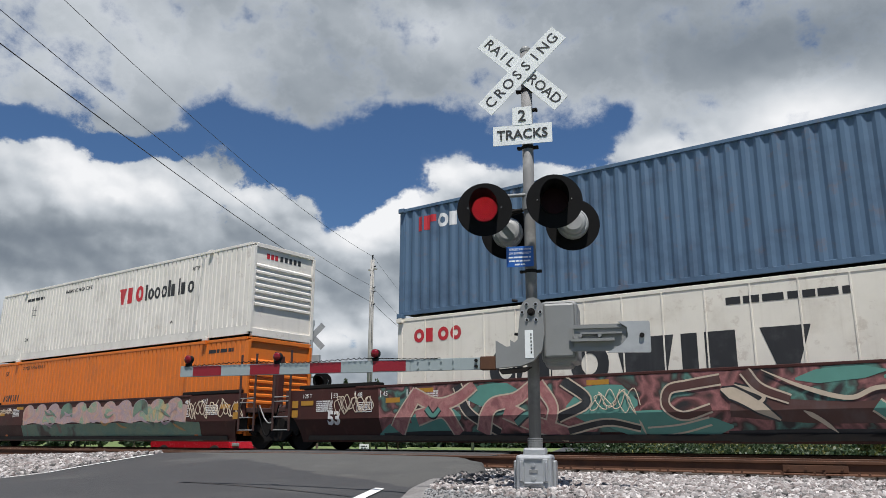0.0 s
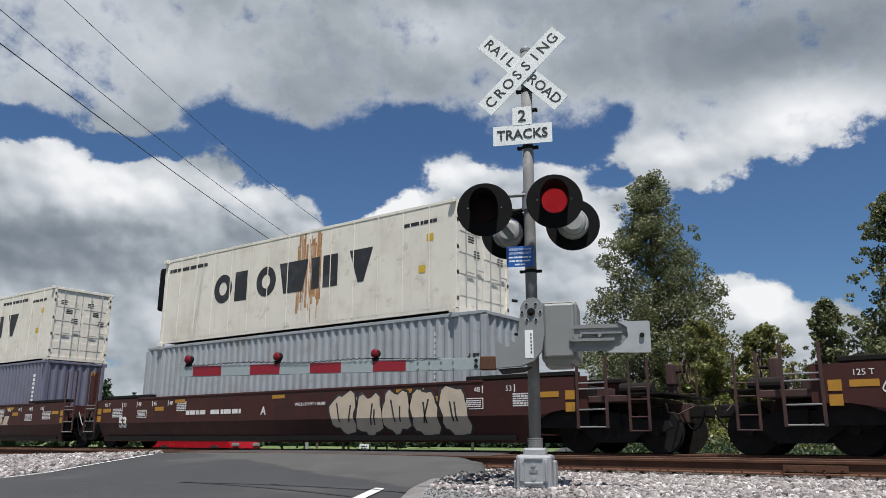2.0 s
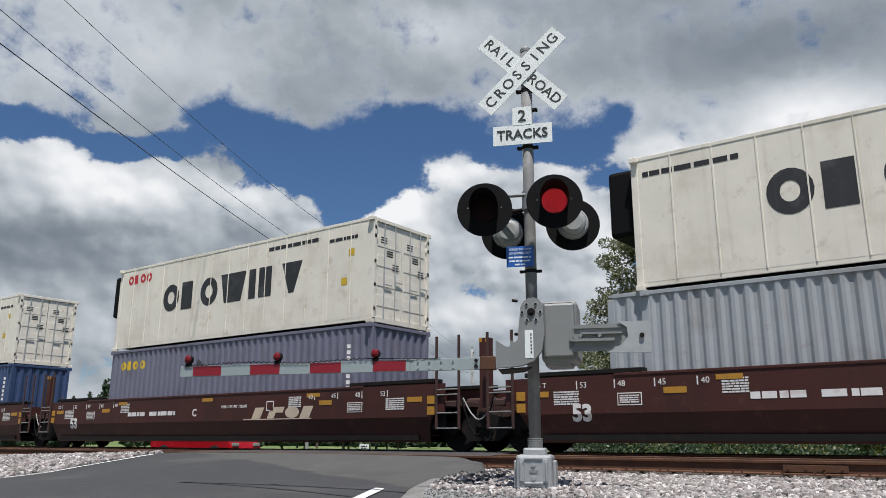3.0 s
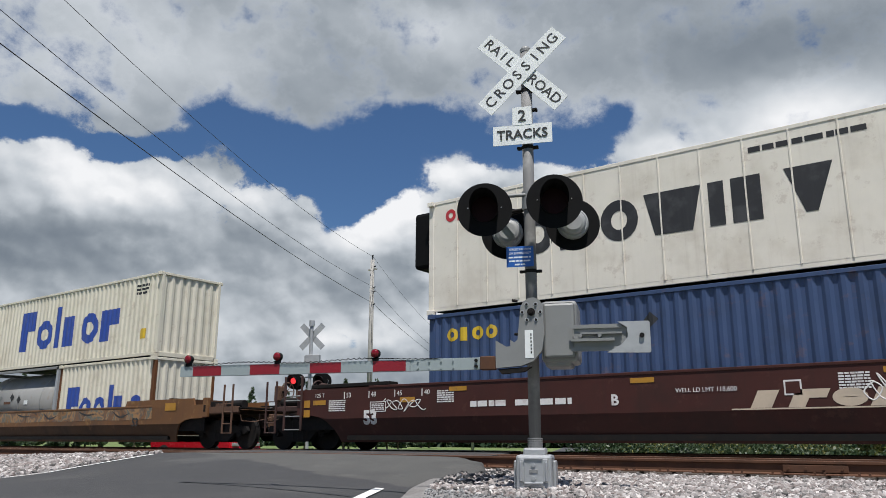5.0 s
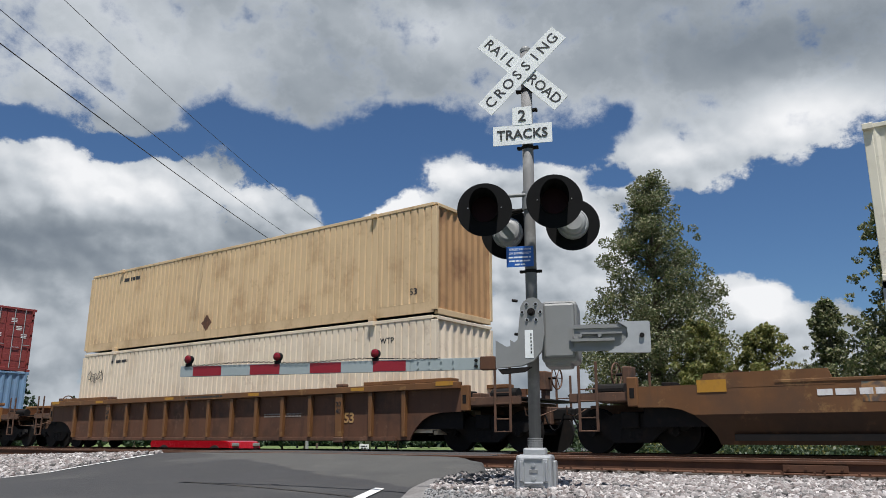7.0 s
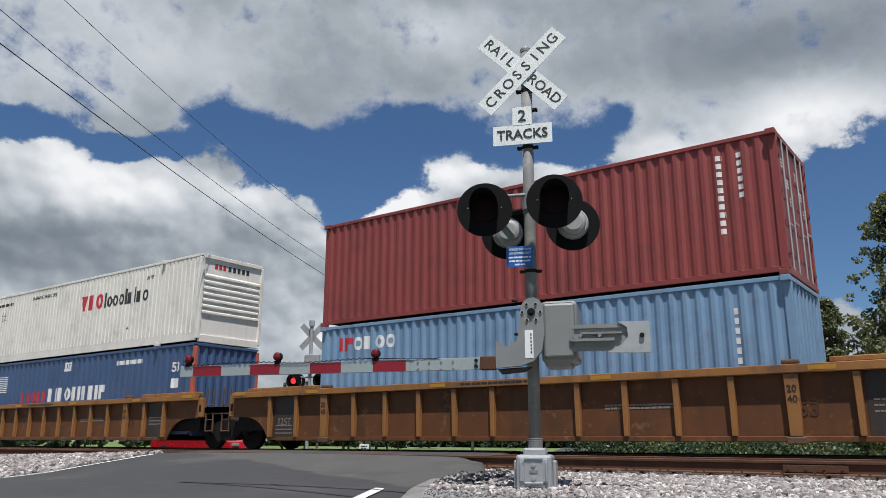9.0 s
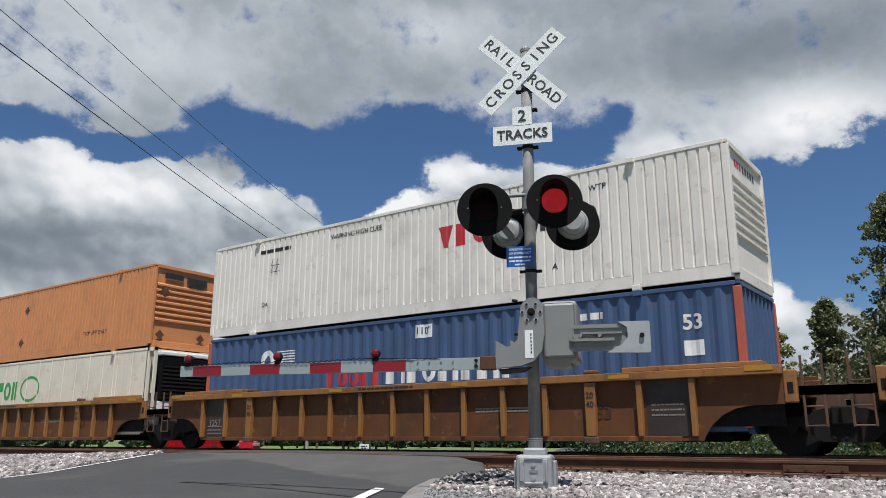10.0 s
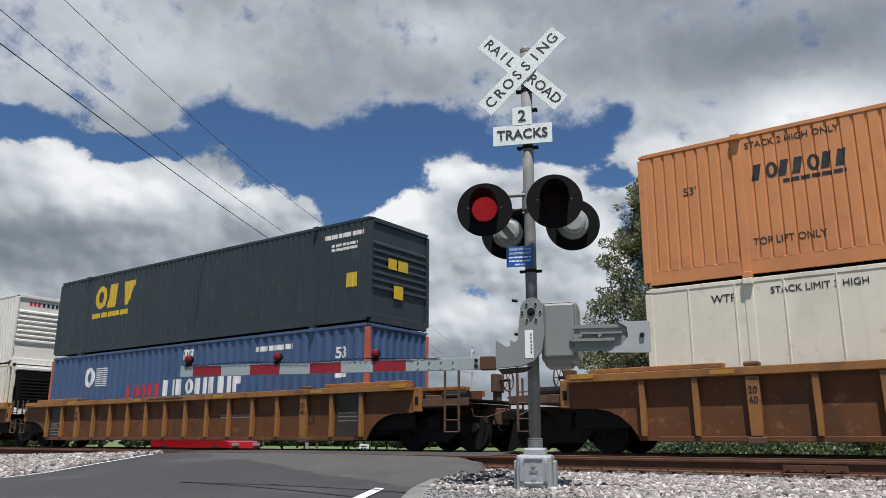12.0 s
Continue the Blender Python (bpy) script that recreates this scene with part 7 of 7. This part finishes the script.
def white_load(u, ink):
    t, _ = container(u, 16.154, Z_UP, "white_domestic", "white corrugated domestic container with red and black mark", w=W53, end="louver", post40=True, pitch=0.225)
    yy = side_y(W53)
    emblem("VBO", 0.80, 2.36, 1.62, 2.18, yy, "ink_red", t)
    emblem("Ioooibibo".replace("i", "I"), 2.42, 5.2, 1.62, 2.18, yy, "ink_black", t)
    bars(-6.1, -4.6, 2.38, 2.56, yy, 1, "black_ink", t, 80)
    lettering("WARNING HIGH CUBE", 0.2, -2.0, yy, 2.5, "black_ink", t, 1.9, name="stencil")
    lettering("DA", 0.2, -5.6, yy, 0.85, "black_ink", t, name="stencil")
    lettering("WTP", 0.2, 5.2, yy, 2.4, "black_ink", t, name="stencil")
    lettering("A", 0.22, 4.1, yy, 0.75, "black_ink", t, name="stencil")
    bm = new_bm()
    for k in range(4):
        x, z = -5.4 + 0.2 * (k % 2), 1.8 + 0.2 * (k // 2)
        slab(bm, x, x + 0.2, z, z + 0.02, yy)
        slab(bm, x, x + 0.02, z, z + 0.2, yy, 0.4)
    part("placard_frame", bm, "black_ink", t)
    # mark on the leading end
    e = 8.077 + 0.001
    for y0, y1, ink in ((-0.75, -0.25, "ink_red"), (-0.2, 0.75, "ink_black")):
        bm = new_bm()
        k = int((y1 - y0) / 0.16)
        for i in range(k):
            a = y0 + i * (y1 - y0) / k
            bm.faces.new([bm.verts.new(c) for c in ((e - 0.055, a, 2.45), (e - 0.055, a + 0.12, 2.45), (e - 0.055, a + 0.12, 2.62), (e - 0.055, a, 2.62))])
        part("emblem", bm, ink, t)


def reefer_load(u, small_red, rusty):
    t, _ = container(u, 12.192, Z_UP, "white_reefer", "white refrigerated container with bold black lettering" + (" and a rust run" if rusty else ""), side="panel", end="doors")
    yy = side_y()
    emblem("OBOWIBV", -3.45, 3.4, 1.12, 2.04, yy, "ink_black", t)
    if small_red:
        emblem("oboo", -5.6, -4.15, 2.30, 2.75, yy, "ink_red", t)
        bars(1.85, 4.0, 2.46, 2.64, yy, 1, "black_ink", t, 81)
    else:
        bars(-5.84, -3.8, 2.40, 2.58, yy, 1, "black_ink", t, 82)
    bars(4.4, 5.5, 2.35, 2.50, yy, 1, "black_ink", t, 83)
    for a, z in ((5.15, 1.9), (4.9, 1.1)):
        decal(t, a, a + 0.22, z, z + 0.2, 2.438, "ink_yellow")
    if rusty:
        rnd = random.Random(3)
        bm = new_bm()
        for k in range(26):
            x = 0.35 + rnd.uniform(0, 1.0)
            slab(bm, x, x + rnd.uniform(0.02, 0.10), rnd.uniform(0.15, 1.2), 2.85 - rnd.uniform(0, 0.4), yy + 0.0055 - 0.0001 * k)
        tagged(part("rust_run", bm, "rust_run", t, "orange rust run below the roof edge"), kind="stuff")
    # generator slung on the trailing end
    bm = box(new_bm(), -6.096 - 0.62, -6.096 - 0.01, -1.05, 1.05, 1.25, 2.75, 0.09)
    part("generator", bm, "black", t, "black generator slung on the end")


def blue_load(u):
    t, _ = container(u, 16.154, Z_LO, "blue_domestic", "blue corrugated domestic container with red corner posts", w=W53, end="wave", post40=True, post_paint="orange_red", pitch=0.36)
    yy = side_y(W53)
    emblem("BOOBB", -2.95, -0.95, 1.25, 1.68, yy, "ink_red", t)
    emblem("BIBOBIBBIN", -0.85, 3.07, 1.26, 1.76, yy, "ink_white", t)
    bm = new_bm()
    ring(bm, -5.33, 2.05, 0.30, 0.36, 0.16, yy)
    for k in range(9):
        slab(bm, -4.98, -4.22, 1.72 + 0.075 * k, 1.755 + 0.075 * k, yy)
    part("emblem", bm, "ink_white", t)
    lettering("53", 0.42, 7.1, yy, 2.15, "white_ink", t, name="stencil", bold=0.01)
    decal(t, 6.9, 7.3, 1.5, 1.8, W53, "sign_white")
    decal(t, 0.1, 0.65, 2.35, 2.68, W53, "sign_white")
    lettering('110"', 0.26, 0.37, yy - 0.003, 2.52, "black_ink", t, name="stencil")
    bars(3.6, 5.2, 2.35, 2.58, yy, 1, "white_ink", t, 85)


def tank_frame(u):
    t = thing("tank_container", pose(u + 3.03, Y_FAR, Z_LO), "grey steel tank container in an open frame", "container", "containers on the train")
    TRAIN.append(t)
    h, hl, hw = 2.591, 3.0, 1.219
    for sx in (-1, 1):
        for sy in (-1, 1):
            a, b = sorted((sx * hl, sx * (hl - 0.14)))
            part("corner_post", box(new_bm(), a, b, min(sy * hw, sy * (hw - 0.14)), max(sy * hw, sy * (hw - 0.14)), 0, h, 0.01), "grey", t)
        a, b = sorted((sx * hl, sx * (hl - 0.12)))
        part("end_beam", box(new_bm(), a, b, -hw, hw, h - 0.14, h, 0.01), "grey", t)
        part("end_beam", box(new_bm(), a, b, -hw, hw, 0, 0.16, 0.01), "grey", t)
        bm = new_bm()
        rod(bm, (sx * (hl - 0.07), -hw + 0.1, 0.2), (sx * (hl - 0.07), -0.1, h - 0.2), 0.04)
        rod(bm, (sx * (hl - 0.07), hw - 0.1, 0.2), (sx * (hl - 0.07), 0.1, h - 0.2), 0.04)
        part("brace", bm, "grey", t)
    for sy in (-1, 1):
        part("side_rail", box(new_bm(), -hl, hl, min(sy * hw, sy * (hw - 0.1)), max(sy * hw, sy * (hw - 0.1)), 0, 0.14, 0.01), "grey", t)
        part("side_rail", box(new_bm(), -hl, hl, min(sy * hw, sy * (hw - 0.08)), max(sy * hw, sy * (hw - 0.08)), h - 0.1, h, 0.01), "galv_dark", t)
    bm = rod(new_bm(), (-hl + 0.15, 0, 1.30), (hl - 0.15, 0, 1.30), 1.18, seg=56)
    bmesh.ops.bevel(bm, geom=[e for e in bm.edges if len(e.link_faces) == 2 and e.calc_face_angle() > 1.0], offset=0.25, segments=4, affect="EDGES")
    tk = part("tank", bm, "tank", t, "round grey insulated tank", True)
    for x in (-1.8, 0, 1.8):
        part("band", rod(new_bm(), (x - 0.04, 0, 1.30), (x + 0.04, 0, 1.30), 1.186, seg=56, caps=True), "tank", tk)
    decal(t, 0.55, 0.85, 1.22, 1.38, 2.39, "sign_white")
    decal(t, -1.1, -0.55, 1.26, 1.36, 2.39, "well_old")
    diamonds(t, [(-0.45, 1.52), (0.1, 1.42)], 2.385, "black_ink", 0.17)
    bars(-2.3, -1.25, 1.42, 1.62, -1.196, 1, "galv_dark", t, 90)


M["beige_rust"] = mat("rust_streaked_beige", (0.42, 0.24, 0.11), 0.7, var=0.2, scale=1.5, dirt=(0.12, 0.045, 0.02), dirt_amt=0.8, dirt_scale=0.8, streak=0.9)
M["ink_faint"] = mat("faded_stencil", (0.24, 0.20, 0.17), 0.7, var=0.3, scale=8)
M["gear_rust"] = mat("rusty_brown_steel", (0.115, 0.058, 0.034), 0.75, var=0.3, scale=4, dirt=(0.03, 0.02, 0.015), dirt_amt=0.8, dirt_scale=2.2, rust=(0.22, 0.11, 0.05), rust_amt=0.5)
M["gear_brown"] = mat("oxide_brown_steel", (0.060, 0.026, 0.021), 0.7, var=0.3, scale=4, dirt=(0.022, 0.014, 0.012), dirt_amt=0.8, dirt_scale=2.2)
M["panel_black"] = mat("sooty_black_panel", (0.036, 0.025, 0.020), 0.6, var=0.25, scale=3, dirt=(0.06, 0.04, 0.03), dirt_amt=0.5, dirt_scale=2)
M["rust_run"] = mat("orange_rust", (0.42, 0.20, 0.07), 0.8, var=0.35, scale=4, dirt=(0.62, 0.52, 0.40), dirt_amt=0.8, dirt_scale=3, streak=0.5)
M["orange_red"] = mat("faded_red_post", (0.45, 0.10, 0.06), 0.55, var=0.15, dirt=(0.2, 0.06, 0.04), dirt_amt=0.4)
train()


def press():
    """Lets painted marks follow the pressed side sheets that they are painted on."""
    for t in TRAIN:
        if t.name.startswith("well_car"):
            zb = 0.80
            for o in list(t.children):
                if o.type != "MESH" or o.name.split(".")[0] not in ("graffiti", "tag", "car_marking"):
                    continue
                bm = bmesh.new()
                bm.from_mesh(o.data)
                bmesh.ops.transform(bm, matrix=o.matrix_basis, verts=bm.verts)
                if bm.verts and min(v.co.z for v in bm.verts) < zb - 0.01 and t.name in LEANING:
                    bmesh.ops.bisect_plane(bm, geom=bm.verts[:] + bm.edges[:] + bm.faces[:], plane_co=(0, 0, zb), plane_no=(0, 0, 1))
                    for v in bm.verts:
                        if v.co.z < zb:
                            v.co.y += 0.20 * (zb - v.co.z) / 0.59
                    me = bpy.data.meshes.new(o.data.name)
                    bm.to_mesh(me)
                    me.materials.append(o.data.materials[0])
                    o.data = me
                    o.matrix_basis = Matrix()
                bm.free()
            continue
        if t.name not in WAVE:
            for o in t.children:
                if o.name.split(".")[0] in ("emblem", "stencil", "decal", "placard", "small_print", "rust_run"):
                    o.location.y += 0.0125
            continue
        sections, hw, d, pitch, (p1, p2, p3) = WAVE[t.name]
        for o in list(t.children):
            if o.type != "MESH" or o.name.split(".")[0] not in ("emblem", "stencil", "decal", "placard", "small_print", "rust_run"):
                continue
            me = o.data
            bm = bmesh.new()
            bm.from_mesh(me)
            bmesh.ops.transform(bm, matrix=o.matrix_basis, verts=bm.verts)
            if not bm.verts or max(v.co.y for v in bm.verts) > -hw + 0.05:
                bm.free()
                continue
            lo, hi = min(v.co.x for v in bm.verts), max(v.co.x for v in bm.verts)
            for a, b in sections:
                n = max(2, int((b - a) / pitch))
                p = (b - a) / n
                for k in range(n):
                    for f in (0.0, p1, p2, p3):
                        x = a + (k + f) * p
                        if lo < x < hi:
                            bmesh.ops.bisect_plane(bm, geom=bm.verts[:] + bm.edges[:] + bm.faces[:], plane_co=(x, 0, 0), plane_no=(1, 0, 0))
            for v in bm.verts:
                for a, b in sections:
                    if a <= v.co.x <= b:
                        n = max(2, int((b - a) / pitch))
                        f = ((v.co.x - a) / ((b - a) / n)) % 1.0
                        k = 0 if f < p1 else (f - p1) / (p2 - p1) if f < p2 else 1 if f < p3 else (1 - f) / (1 - p3)
                        v.co.y += d * k + 0.0135
            new_me = bpy.data.meshes.new(me.name)
            bm.to_mesh(new_me)
            bm.free()
            new_me.materials.append(me.materials[0])
            o.data = new_me
            o.matrix_basis = Matrix()


press()


# ---- what moves ----
def motions():
    for t in TRAIN:
        x, y, z = t.location
        walk(t, [(k, pose(x + SPEED * k, y, z)) for k in range(-1, 14)])
    step = 1 / 30
    for w, x, z, r in WHEELS:
        a = math.degrees(SPEED * step / r)
        walk(w, [(k * step, pose(x, 0, z, 0, (k * a) % 360, 0)) for k in range(-2, 364)])
    # the lamps of the signal take turns: each cluster comes forward through its lens and drops back
    on, off = -0.026, 0.0
    for led, spans in ((LED_A, ((-1, 0.22), (0.84, 1.52), (2.24, 2.81), (10.18, 10.74), (11.6, 13))), (LED_B, ((0.24, 0.81), (1.54, 2.21), (2.93, 3.4), (9.94, 10.14), (10.82, 11.55)))):
        rows = [(-1.5, off)]
        for a, b in spans:
            rows += [(a, off), (a + 0.04, on), (b, on), (b + 0.04, off)]
        rows.append((14, off))
        walk(led, [(t, pose(0, v, 0)) for t, v in rows])


motions()
